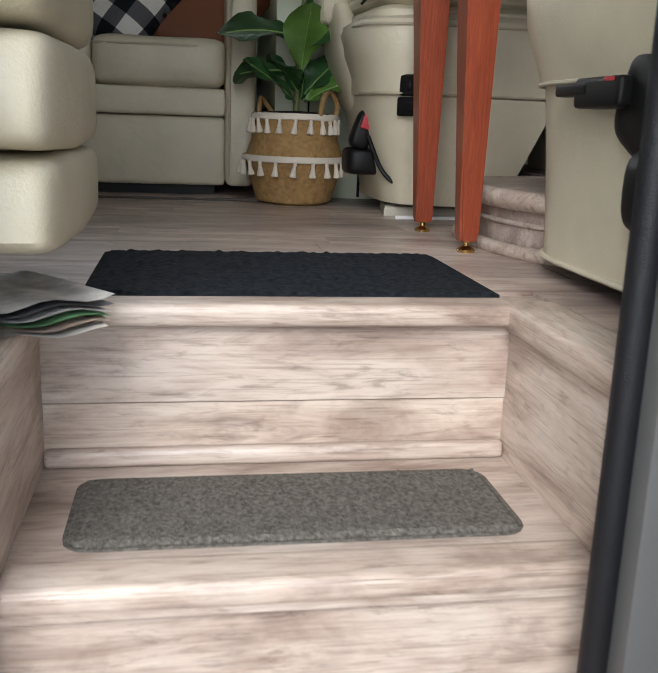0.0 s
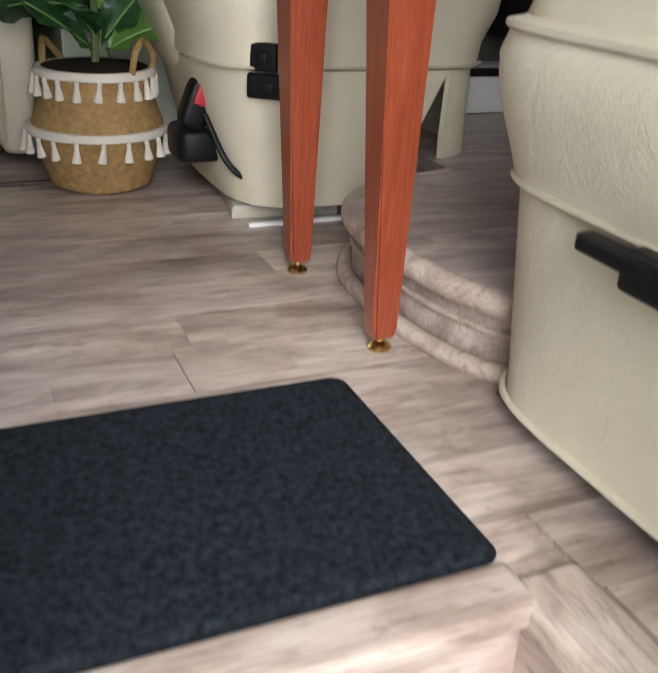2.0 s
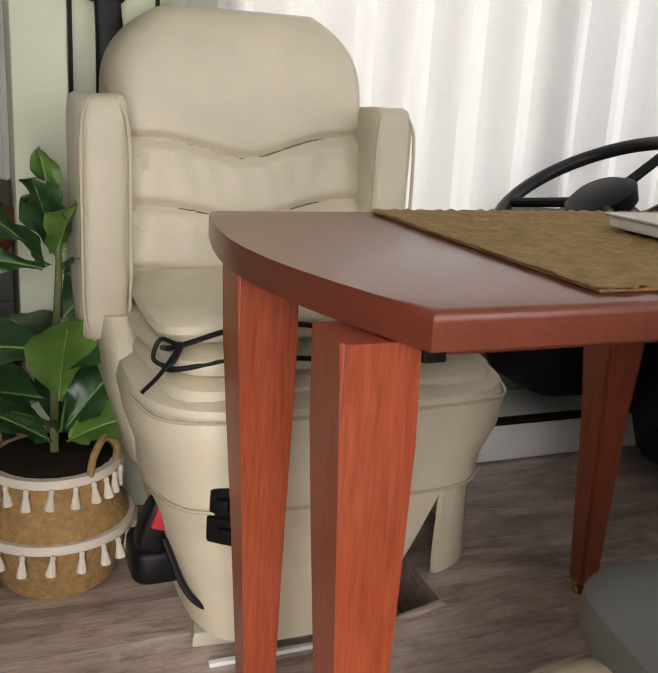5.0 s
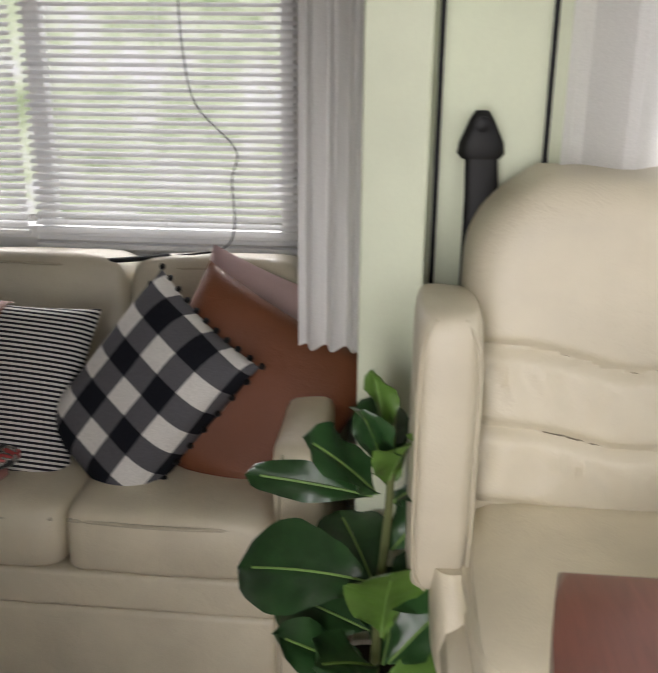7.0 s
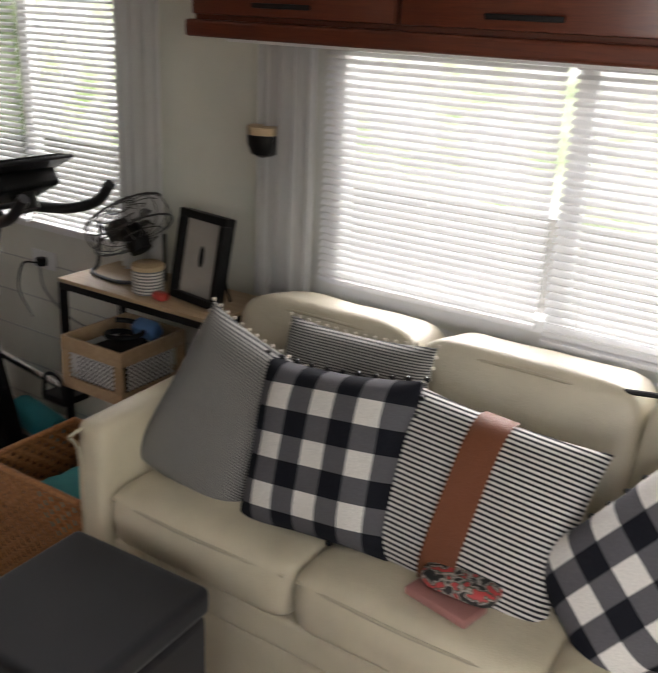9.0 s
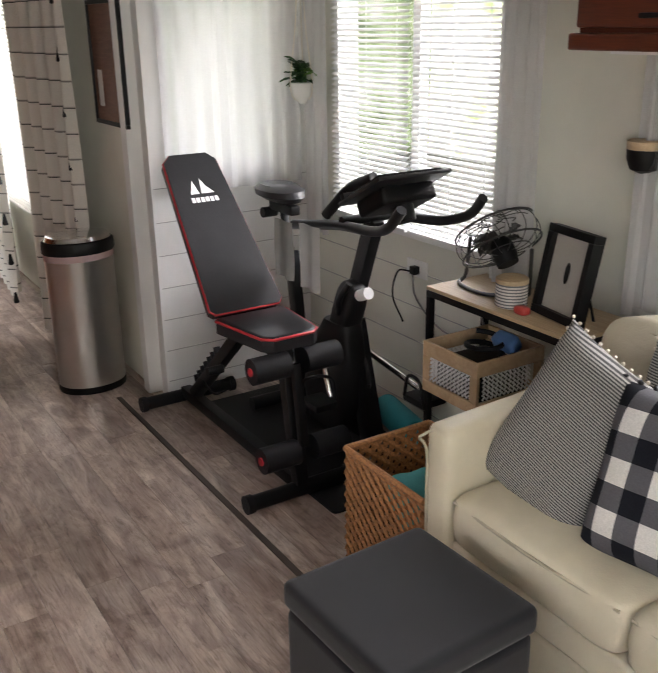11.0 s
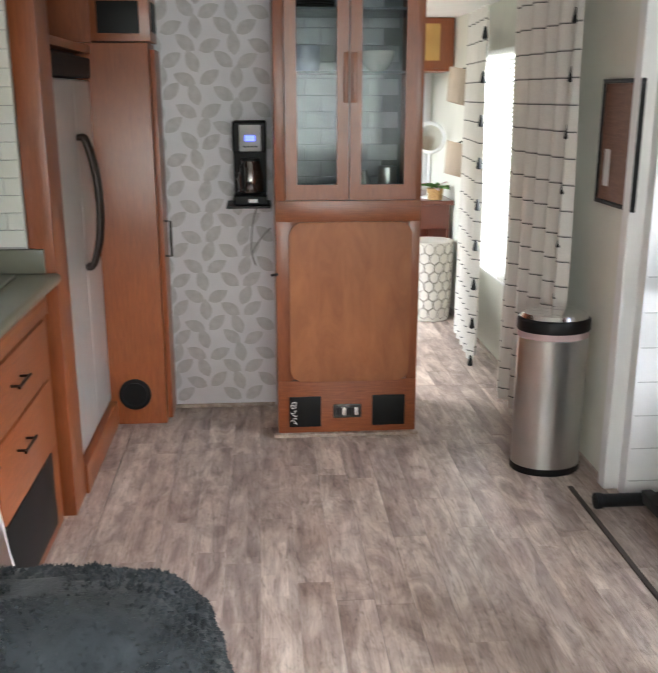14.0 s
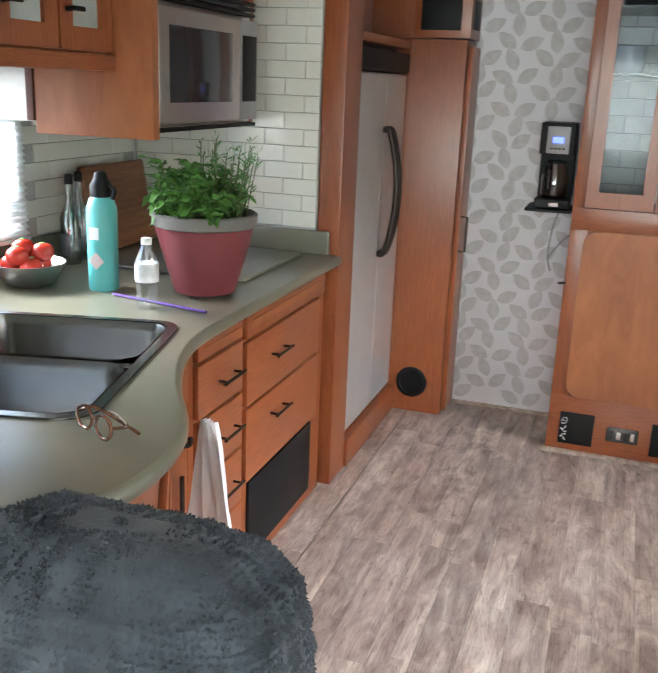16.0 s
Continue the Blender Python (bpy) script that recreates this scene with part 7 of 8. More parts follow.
for k in range(46):
    a, r = rh.uniform(0, 2 * math.pi), 0.115 * math.sqrt(rh.random())
    x, y = PX + r * math.cos(a), PY + r * math.sin(a)
    tall = (x - PX) * math.cos(1.0) + (y - PY) * math.sin(1.0) > 0.0 and x < PX + 0.05
    h = rh.uniform(0.07, 0.15) + (0.09 if tall else 0)
    top = Vector((x + 0.35 * (x - PX), y + 0.35 * (y - PY), CTZ + 0.215 + h))
    tube([(x, y, CTZ + 0.20), top], 0.0016, 4, False, stems)
    if tall:
        for j in range(26):
            p = Vector((x, y, CTZ + 0.215)).lerp(top, rh.uniform(0.15, 1.05))
            d = Vector((rh.uniform(-1, 1), rh.uniform(-1, 1), rh.uniform(0.1, 1.2))).normalized() * rh.uniform(0.015, 0.035)
            q = d.orthogonal().normalized() * 0.0022
            vs = [feather.verts.new(p + o) for o in (-q, d * 0.5 - q * 1.2, d, d * 0.5 + q * 1.2)]
            feather.faces.new(vs)
    else:
        for j in range(13):
            p = Vector((x, y, CTZ + 0.215)).lerp(top, rh.uniform(0.2, 1.05))
            L = rh.uniform(0.035, 0.07)
            lf = leaf_form(L, L * 0.62, 0.5, 0.25, k + j)
            bmesh.ops.delete(lf, geom=[], context="VERTS")
            m = Matrix.Translation(p) @ Matrix.Rotation(rh.uniform(0, 6.28), 4, "Z") @ Matrix.Rotation(rh.uniform(-0.9, 0.3), 4, "Y")
            base = len(broad.verts)
            vv = {}
            for i, v in enumerate(lf.verts):
                vv[v] = m @ v.co
            nl = [v for v in lf.verts]
            rows = [nl[i * 9:(i + 1) * 9] for i in range(15)]
            grid = [[broad.verts.new(vv[rows[i][c]]) for c in (0, 4, 8)] for i in (0, 3, 6, 9, 12, 14)]
            for r0, r1 in zip(grid, grid[1:]):
                for c in range(2):
                    broad.faces.new((r0[c], r1[c], r1[c + 1], r0[c + 1]))
            lf.free()
part("stem", stems, STEM, hp)
part("broad_leaves", broad, HERB, hp)
part("feathery_leaves", feather, plain("dill_leaf", (0.09, 0.26, 0.05), 0.55, vary=0.3), hp)
fk = thing("insulated_flask", (-2.36, 0.45, CTZ), "teal insulated flask with black cap", "flask")
part("body", lathe([(0.041, CTZ), (0.043, CTZ + 0.004), (0.043, CTZ + 0.235), (0.034, CTZ + 0.262), (0.027, CTZ + 0.27)], -2.36, 0.45, 36), TEAL, fk)
cp = part("cap", lathe([(0.03, CTZ + 0.268), (0.031, CTZ + 0.30), (0.022, CTZ + 0.315), (0.016, CTZ + 0.335), (0.006, CTZ + 0.34)], -2.36, 0.45, 28), BLACK, fk)
part("cap_loop", tube([(-2.36, 0.475, CTZ + 0.30), (-2.35, 0.50, CTZ + 0.29), (-2.345, 0.495, CTZ + 0.265)], 0.006, 8), BLACK, cp)
part("label", box(-2.318, -2.3165, 0.435, 0.465, CTZ + 0.15, CTZ + 0.185), WHITE, fk)
part("sticker", moved(box(-0.001, 0.001, -0.018, 0.018, -0.018, 0.018), Matrix.Translation((-2.3165, 0.455, CTZ + 0.09)) @ Matrix.Rotation(radians(45), 4, "X")), plain("pink_sticker", (0.55, 0.40, 0.36), 0.4), fk)
wbt = thing("water_bottle", (-2.22, 0.675, CTZ), "clear plastic water bottle with white cap", "bottle")
PLASTIC = glassy("clear_plastic", (0.93, 0.95, 0.96), 0.08, 0.22)
wx, wy = -2.225, 0.672
part("body", lathe([(0.028, CTZ), (0.031, CTZ + 0.01), (0.028, CTZ + 0.022), (0.031, CTZ + 0.034), (0.028, CTZ + 0.046), (0.031, CTZ + 0.058), (0.029, CTZ + 0.08), (0.031, CTZ + 0.10), (0.031, CTZ + 0.13), (0.015, CTZ + 0.165), (0.013, CTZ + 0.175)], wx, wy, 28), PLASTIC, wbt)
part("label", lathe([(0.0316, CTZ + 0.075), (0.0322, CTZ + 0.11), (0.0316, CTZ + 0.125)], wx, wy, 28), plain("paper_label", (0.60, 0.60, 0.60), 0.5, vary=0.15, scale=60), wbt)
part("cap", lathe([(0.0145, CTZ + 0.174), (0.0145, CTZ + 0.19), (0.010, CTZ + 0.192)], wx, wy, 20), WHITE, wbt)
for bx, by in ((-2.62, 0.16), (-2.70, 0.14)):
    b = thing("glass_bottle", (bx, by, CTZ), "clear glass oil bottle with black stopper", "bottle")
    part("body", lathe([(0.03, CTZ), (0.032, CTZ + 0.01), (0.032, CTZ + 0.15), (0.013, CTZ + 0.20), (0.012, CTZ + 0.26)], bx, by, 24), glassy("bottle_glass", (0.62, 0.66, 0.62), 0.03, 0.22), b)
    part("stopper", lathe([(0.014, CTZ + 0.258), (0.014, CTZ + 0.285), (0.008, CTZ + 0.29)], bx, by, 16), BLACK, b)
    part("label", box(bx + 0.030, bx + 0.0335, by - 0.02, by + 0.02, CTZ + 0.03, CTZ + 0.10), plain("dark_label", (0.12, 0.12, 0.12), 0.5), b)
bd = thing("cutting_board", (-2.85, 0.13, CTZ), "wooden cutting board leaning at the splashback", "cutting board")
part("board", moved(box(-0.20, 0.20, -0.012, 0.012, 0.0, 0.30, 0.01, 3), Matrix.Translation((-2.95, 0.16, CTZ + 0.003)) @ Matrix.Rotation(radians(10), 4, "X")), grain_wood("walnut_board", (0.14, 0.05, 0.02), (0.32, 0.14, 0.06), (0.9, 10, 10), 0.45, 0.0, 8.0), bd)
wsl = thing("wall_outlet", (-3.19, 0.2, 1.1), "white wall outlet on the tiles", "outlet")
part("plate", box(-2.47, -2.40, KIT_Y + 0.016, KIT_Y + 0.022, 1.06, 1.17, 0.003), WHITE, wsl)
fb_ = thing("fruit_bowl", (-2.28, 0.24, CTZ), "steel bowl of red tomatoes", "bowl")
part("bowl", lathe([(0.04, CTZ), (0.07, CTZ + 0.012), (0.105, CTZ + 0.07), (0.101, CTZ + 0.07), (0.065, CTZ + 0.018), (0.001, CTZ + 0.014)], -2.30, 0.24, 36), STEEL, fb_)
TOM = plain("tomato_skin", (0.50, 0.035, 0.02), 0.2, vary=0.15, scale=20, bump=0)
for k, (dx, dy, dz) in enumerate(((0.03, 0.03, 0.062), (0.02, -0.045, 0.062), (-0.05, 0.0, 0.06), (0.05, 0.0, 0.095), (-0.01, 0.04, 0.10), (0.01, -0.01, 0.11))):
    t = thing("tomato", (-2.30 + dx, 0.24 + dy, CTZ + dz), "ripe red tomato in the steel bowl", "tomato", "tomatoes in the bowl")
    part("fruit", pad(-2.30 + dx, 0.24 + dy, CTZ + dz, 0.065, 0.065, 0.055, e1=0.9, e2=0.95), TOM, t)
    part("calyx", pad(-2.30 + dx, 0.24 + dy, CTZ + dz + 0.027, 0.014, 0.014, 0.004), HERB, t)
gl = thing("sunglasses", (-1.43, 1.04, CTZ), "brown tortoiseshell glasses folded on the counter", "glasses")
TORT = plain("tortoiseshell", (0.10, 0.04, 0.02), 0.2, vary=0.6, scale=120, bump=0)
mg = Matrix.Translation((-1.43, 1.035, CTZ + 0.002)) @ Matrix.Rotation(radians(62), 4, "Z")
for s in (-1, 1):
    part("lens_rim", moved(tube([(s * 0.033 + 0.026 * math.cos(radians(a)), -0.004 + 0.002 * math.sin(radians(a)), 0.022 + 0.020 * math.sin(radians(a))) for a in range(0, 361, 20)], 0.003, 7), mg), TORT, gl)
    part("temple", moved(tube([(s * 0.06, 0.0, 0.028), (s * 0.055, 0.03, 0.024), (-s * 0.03, 0.05 + 0.006 * s, 0.012), (-s * 0.06, 0.055 + 0.006 * s, 0.006)], 0.003, 7), mg), TORT, gl)
part("bridge", moved(tube([(-0.008, -0.002, 0.028), (0, -0.004, 0.031), (0.008, -0.002, 0.028)], 0.003, 7), mg), TORT, gl)
stw = thing("purple_straw", (-2.28, 0.72, CTZ), "purple straw lying on the counter", "straw")
part("straw", tube([(-2.30, 0.52, CTZ + 0.005), (-2.24, 0.84, CTZ + 0.005)], 0.004, 8, False), plain("purple_plastic", (0.10, 0.03, 0.26), 0.4), stw)
jar = thing("plastic_tub", (-1.42, 0.845, CTZ), "clear plastic tub with a cream lid by the sink", "tub")
jx, jy = -1.30, 0.855
part("body", lathe([(0.048, CTZ), (0.05, CTZ + 0.004), (0.056, CTZ + 0.14), (0.056, CTZ + 0.15)], jx, jy, 32), plain("milky_plastic", (0.60, 0.66, 0.70), 0.25, vary=0.05, bump=0), jar)
part("lid", lathe([(0.06, CTZ + 0.148), (0.062, CTZ + 0.152), (0.062, CTZ + 0.165), (0.05, CTZ + 0.168)], jx, jy, 32), COTTON, jar)

sbr = thing("dish_scrubber", (-1.85, 0.60, CTZ - 0.155), "round red dish scrubber lying in the sink bowl", "scrubber")
part("pad", lathe([(0.040, CTZ - 0.155), (0.046, CTZ - 0.148), (0.046, CTZ - 0.132), (0.038, CTZ - 0.126)], -1.80, 0.63, 28), plain("red_scrubber", (0.42, 0.02, 0.03), 0.5), sbr)
part("badge", lathe([(0.022, CTZ - 0.1255), (0.020, CTZ - 0.1235)], -1.80, 0.63, 20), WHITE, sbr, "pale round mark")

# ---- recliner with throw, beside the steps ----
rc = thing("recliner", (-0.65, 1.33, 0.0), "cream leather recliner beside the entry steps", "recliner")
part("base", box(-1.02, -0.34, 1.06, 1.60, 0.0, 0.10, 0.01), BLACK, rc)
part("seat", pad(-0.62, 1.34, 0.38, 0.62, 0.42, 0.16, e1=0.4, e2=0.3, puff=0.01), CREAM, rc)
for z0, z1 in ((0.09, 0.19), (0.192, 0.312), (0.314, 0.50)):
    part("footrest_pad", pad(-0.25, 1.36, (z0 + z1) / 2, 0.13, 0.50, z1 - z0, e1=0.35, e2=0.3, puff=0.008), CREAM, rc)
part("footrest_board", box(-0.33, -0.255, 1.10, 1.60, 0.12, 0.47, 0.02, 3), CREAM, rc)
for y in (1.09, 1.58):
    part("armrest", pad(-0.66, y, 0.40, 0.64, 0.12, 0.44, e1=0.4, e2=0.3, puff=0.008), CREAM, rc)
part("backrest", pad(-1.04, 1.30, 0.62, 0.18, 0.40, 0.54, turn=Matrix.Rotation(radians(-10), 4, "Y"), e1=0.45, e2=0.4), CREAM, rc)
th = thing("plush_throw", (-1.02, 1.30, 0.86), "grey-green plush throw draped over the recliner back", "throw")
tbm = pillow_form(0.30, 0.51, 0.64, 0.48, 0.42, 110, 60)
rt = random.Random(8)
for v in tbm.verts:
    n1 = noise.noise(v.co * 11) * 0.010 + noise.noise(v.co * 55) * 0.004 + 0.0035 * math.sin(v.co.z * 150 + 5 * noise.noise(v.co * 6))
    v.co += v.co.normalized() * n1
moved(tbm, Matrix.Translation((-1.03, 1.30, 0.668)) @ Matrix.Rotation(radians(-10), 4, "Y"))
tbm.normal_update()
fur = bmesh.new()
fs_ = [f for f in tbm.faces if f.calc_center_median().z > 0.5 and f.normal.x > -0.6]
wide = [f.calc_area() for f in fs_]
for f in rt.choices(fs_, wide, k=42000):
    w = [rt.random() for _ in f.verts]
    c = sum((v.co * q for v, q in zip(f.verts, w)), Vector()) / sum(w)
    lay = Vector((noise.noise(c * 9), noise.noise(c * 9 + Vector((5, 5, 5))), -0.7 + noise.noise(c * 6)))
    d = (f.normal * 0.9 + lay * 0.9 + Vector((rt.uniform(-0.4, 0.4), rt.uniform(-0.4, 0.4), rt.uniform(-0.4, 0.4)))).normalized() * rt.uniform(0.0035, 0.007)
    q = d.cross(f.normal).normalized() * 0.0026
    fur.faces.new([fur.verts.new(p) for p in (c - q, c + q, c + d)])
part("cloth", tbm, THROW, th)
tagged(part("plush_nap", fur, THROW, th), kind="stuff")

# ---- exercise corner ----
em = thing("exercise_mat", (-2.54, 3.32, 0.0), "black rubber exercise mat on the slide-out floor", "mat")
part("mat", prism(rounded(-2.54, 3.30, 1.02, 0.48, 0.02), 0.0, 0.007, 0.002, 1), RUBBER, em)
wbn = thing("weight_bench", (-2.6, 3.03, 0.0), "black adjustable weight bench with red piping", "weight bench")
BY = 3.03


def bench_pad(name, p0, p1, half0, half1, label):
    """A padded board between two points in the plane y = BY, with piping round its upper edge."""
    a, b = Vector((p0[0], 0, p0[1])), Vector((p1[0], 0, p1[1]))
    d = (b - a)
    L = d.length
    ang = math.atan2(d.z, d.x)
    m = Matrix.Translation((a.x, BY, a.z)) @ Matrix.Rotation(-ang, 4, "Y")
    pts = [(0.015, -half0), (L - 0.03, -half1), (L, -half1 + 0.03), (L, half1 - 0.03), (L - 0.03, half1), (0.015, half0), (0, half0 - 0.015), (0, -half0 + 0.015)]
    s = 1 if math.cos(ang) > 0 else -1
    bm = prism(pts, -0.025, 0.025, 0.012, 3)
    p = part(name, moved(bm, m), VINYL, wbn, label)
    rim = tube([(x, y, s * 0.016) for x, y in pts + pts[:1]], 0.005, 8, False)
    part("red_piping", moved(rim, m), RED, p, "red piping")
    return m, L, s


m1, L1, s1 = bench_pad("back_pad", (-2.525, 0.555), (-2.955, 1.02), 0.135, 0.10, "black vinyl back pad")
m2, L2, s2 = bench_pad("seat_pad", (-2.505, 0.535), (-2.20, 0.545), 0.13, 0.10, "black vinyl seat pad")
logo = bmesh.new()
for pts in (((0.0, -0.045), (0.055, -0.025), (0.0, -0.012)), ((0.0, -0.005), (0.062, 0.006), (0.03, 0.02), (0.0, 0.045))):
    vs = [logo.verts.new((L1 - 0.17 + x, -y * s1, s1 * 0.0258)) for x, y in pts]
    logo.faces.new(vs)
for k in range(6):
    y = -0.05 + 0.0175 * k
    vs = [logo.verts.new((L1 - 0.205 + x, -(y + dy) * s1, s1 * 0.0258)) for x, dy in ((0, 0), (0.02, 0), (0.02, 0.013), (0, 0.013))]
    logo.faces.new(vs)
bmesh.ops.recalc_face_normals(logo, faces=logo.faces)
part("white_print", moved(logo, m1), WHITE, wbn, "white printed mark", smooth=False)


def bar(p, q, w=0.022, h=0.022, name="frame_tube", parent=None, mat=None):
    a, b = Vector(p), Vector(q)
    L = (b - a).length
    bm = box(-w, w, -h, h, 0, L, 0.005, 2)
    moved(bm, Matrix.Translation(a) @ (b - a).to_track_quat("Z", "Y").to_matrix().to_4x4())
    return part(name, bm, mat or BLACK_METAL, parent or wbn)


bar((-3.12, BY, 0.05), (-2.19, BY, 0.05))
for x, y0, y1 in ((-3.12, 2.845, 3.235), (-2.19, 2.84, 3.22)):
    ft = part("foot_bar", tube([(x, y0, 0.032), (x, y1, 0.032)], 0.026, 14, False), BLACK_METAL, wbn)
    for y in (y0, y1):
        part("end_cap", tube([(x, y - 0.012, 0.032), (x, y + 0.012, 0.032)], 0.031, 14, False), RUBBER, ft)
bar((-2.19, BY, 0.05), (-2.27, BY, 0.50))
bar((-2.30, BY, 0.48), (-2.58, BY, 0.48))
bar((-3.02, BY, 0.07), (-2.56, BY, 0.47))
bar((-2.56, BY, 0.50), (-2.80, BY, 0.80), 0.016, 0.016)
for k in range(7):
    t = 0.12 + 0.075 * k
    part("notch", moved(box(-0.006, 0.006, -0.012, 0.012, 0, 0.028, 0.002), Matrix.Translation((-3.02 + 0.46 * t - 0.02, BY, 0.07 + 0.40 * t + 0.02)) @ Matrix.Rotation(radians(-25), 4, "Y")), BLACK_METAL, wbn)
for x, z in ((-2.20, 0.475), (-2.155, 0.19)):
    for s in (-1, 1):
        rl_ = part("foam_roller", tube([(x, BY + s * 0.03, z), (x, BY + s * 0.155, z)], 0.042, 20, False), RUBBER, wbn)
        part("roller_cap", tube([(x, BY + s * 0.154, z), (x, BY + s * 0.160, z)], 0.014, 12, False), RED, rl_)
bar((-2.16, BY, 0.20), (-2.20, BY, 0.47), 0.014, 0.014)
part("adjust_knob", tube([(-2.68, BY - 0.03, 0.30), (-2.68, BY - 0.09, 0.30)], 0.016, 10, False), BLACK, wbn)
part("cable", tube([(-2.86, BY - 0.02, 0.16), (-2.80, BY - 0.06, 0.22), (-2.70, BY - 0.06, 0.20), (-2.62, BY - 0.05, 0.24)], 0.004, 6), BLACK, wbn)

eb = thing("exercise_bike", (-2.45, 3.38, 0.0), "black upright exercise bike with tablet console", "exercise bike")
EY = 3.37
for x in (-2.86, -2.10):
    f_ = part("foot_bar", tube([(x, EY - 0.17, 0.04), (x, EY + 0.17, 0.04)], 0.028, 14, False), BLACK_METAL, eb)
bar((-2.86, EY, 0.06), (-2.10, EY, 0.06), parent=eb)
bar((-2.72, EY, 0.08), (-2.80, EY, 0.66), 0.02, 0.025, parent=eb)
bar((-2.80, EY, 0.62), (-2.86, EY, 0.84), 0.013, 0.013, "seat_post", eb)
sd = part("saddle", loft([(-2.86, EY, 0.845, 0.10, 0.05), (-2.875, EY, 0.862, 0.125, 0.075), (-2.88, EY, 0.885, 0.120, 0.080), (-2.885, EY, 0.903, 0.085, 0.062)], 36, 0.85), VINYL, eb, "black padded saddle")
part("saddle_slider", box(-2.93, -2.76, EY - 0.02, EY + 0.02, 0.80, 0.835, 0.005), BLACK_METAL, eb)
part("slider_knob", tube([(-2.93, EY - 0.05, 0.79), (-2.93, EY + 0.01, 0.79)], 0.02, 12, False), BLACK, eb)
bar((-2.26, EY, 0.08), (-2.38, EY, 0.50), 0.03, 0.035, parent=eb)
bar((-2.44, EY, 0.40), (-2.25, EY, 0.88), 0.022, 0.028, "head_tube", eb)
fw_ = part("flywheel", tube([(-2.42, EY - 0.025, 0.29), (-2.42, EY + 0.025, 0.29)], 0.13, 36, False), BLACK, eb)
part("flywheel_rim", tube([(-2.42 + 0.132 * math.cos(radians(a)), EY, 0.29 + 0.132 * math.sin(radians(a))) for a in range(0, 361, 20)], 0.012, 8), BLACK_METAL, fw_)
sh_ = part("shroud", pad(-2.37, EY - 0.03, 0.53, 0.10, 0.09, 0.26, turn=Matrix.Rotation(radians(22), 4, "Y"), e1=0.5, e2=0.5), BLACK, eb)
part("flywheel_cover", loft([(-2.47, EY - 0.03, 0.09, 0.12, 0.055), (-2.46, EY - 0.03, 0.20, 0.155, 0.065), (-2.44, EY - 0.03, 0.36, 0.14, 0.065), (-2.40, EY - 0.03, 0.50, 0.07, 0.05)], 28, 0.6), BLACK, eb, "black flywheel cover")
part("bottle_cage", tube([(-2.36, EY - 0.07, 0.54), (-2.33, EY - 0.09, 0.60), (-2.30, EY - 0.07, 0.66)], 0.012, 8), BLACK, eb)
hbm = tube([(-2.50, EY - 0.16, 0.835), (-2.36, EY - 0.13, 0.855), (-2.25, EY - 0.12, 0.87), (-2.08, EY - 0.13, 0.885), (-1.97, EY - 0.15, 0.92), (-1.91, EY - 0.15, 0.98)], 0.016, 12)
part("handlebar", hbm, VINYL, eb)
part("handlebar", tube([(-2.40, EY + 0.15, 0.85), (-2.30, EY + 0.13, 0.86), (-2.25, EY + 0.12, 0.87), (-2.08, EY + 0.13, 0.885), (-1.97, EY + 0.15, 0.92), (-1.91, EY + 0.15, 0.98)], 0.016, 12), VINYL, eb)
part("cross_bar", tube([(-2.25, EY - 0.13, 0.885), (-2.25, EY + 0.13, 0.885)], 0.016, 12, False), BLACK_METAL, eb)
mc = Matrix.Translation((-2.12, EY - 0.02, 0.985)) @ Matrix.Rotation(radians(-27), 4, "Y")
con = part("console", moved(box(-0.075, 0.075, -0.10, 0.10, -0.050, 0.004, 0.014, 3), mc), BLACK, eb, "black console housing")
part("tablet_rest", moved(box(-0.115, 0.125, -0.135, 0.135, 0.006, 0.020, 0.006, 2), mc), VINYL, con, "dark tablet board")
part("tablet", moved(box(-0.07, 0.105, -0.115, 0.115, 0.021, 0.031, 0.004, 2), mc), plain("dark_screen", (0.02, 0.02, 0.022), 0.15, vary=0.1, bump=0), con, "dark glossy tablet")
part("ledge", moved(box(-0.118, -0.095, -0.12, 0.12, 0.020, 0.044, 0.004, 2), mc), BLACK, con)
part("cup_holder", moved(lathe([(0.030, -0.10), (0.034, -0.052), (0.030, -0.052)], 0.02, 0.0, 20), mc), BLACK, con)
part("rear_brace", tube([(-2.42, EY - 0.08, 0.87), (-2.32, EY - 0.05, 0.97), (-2.20, EY - 0.04, 1.02)], 0.018, 10), BLACK, eb)
pl_ = part("crank", tube([(-2.42, EY - 0.10, 0.36), (-2.36, EY - 0.11, 0.24)], 0.012, 10, False), CHROME, eb)
part("pedal", box(-2.42, -2.31, EY - 0.20, EY - 0.11, 0.215, 0.24, 0.006), BLACK, pl_)
part("toe_strap", tube([(-2.40, EY - 0.20, 0.24), (-2.38, EY - 0.20, 0.32), (-2.34, EY - 0.12, 0.32), (-2.33, EY - 0.11, 0.24)], 0.006, 8), BLACK, pl_)
part("crank", tube([(-2.42, EY + 0.08, 0.36), (-2.10, EY + 0.10, 0.30)], 0.012, 10, False), CHROME, eb)
pd2 = part("pedal", box(-2.13, -2.02, EY + 0.03, EY + 0.13, 0.28, 0.305, 0.006), BLACK, eb)
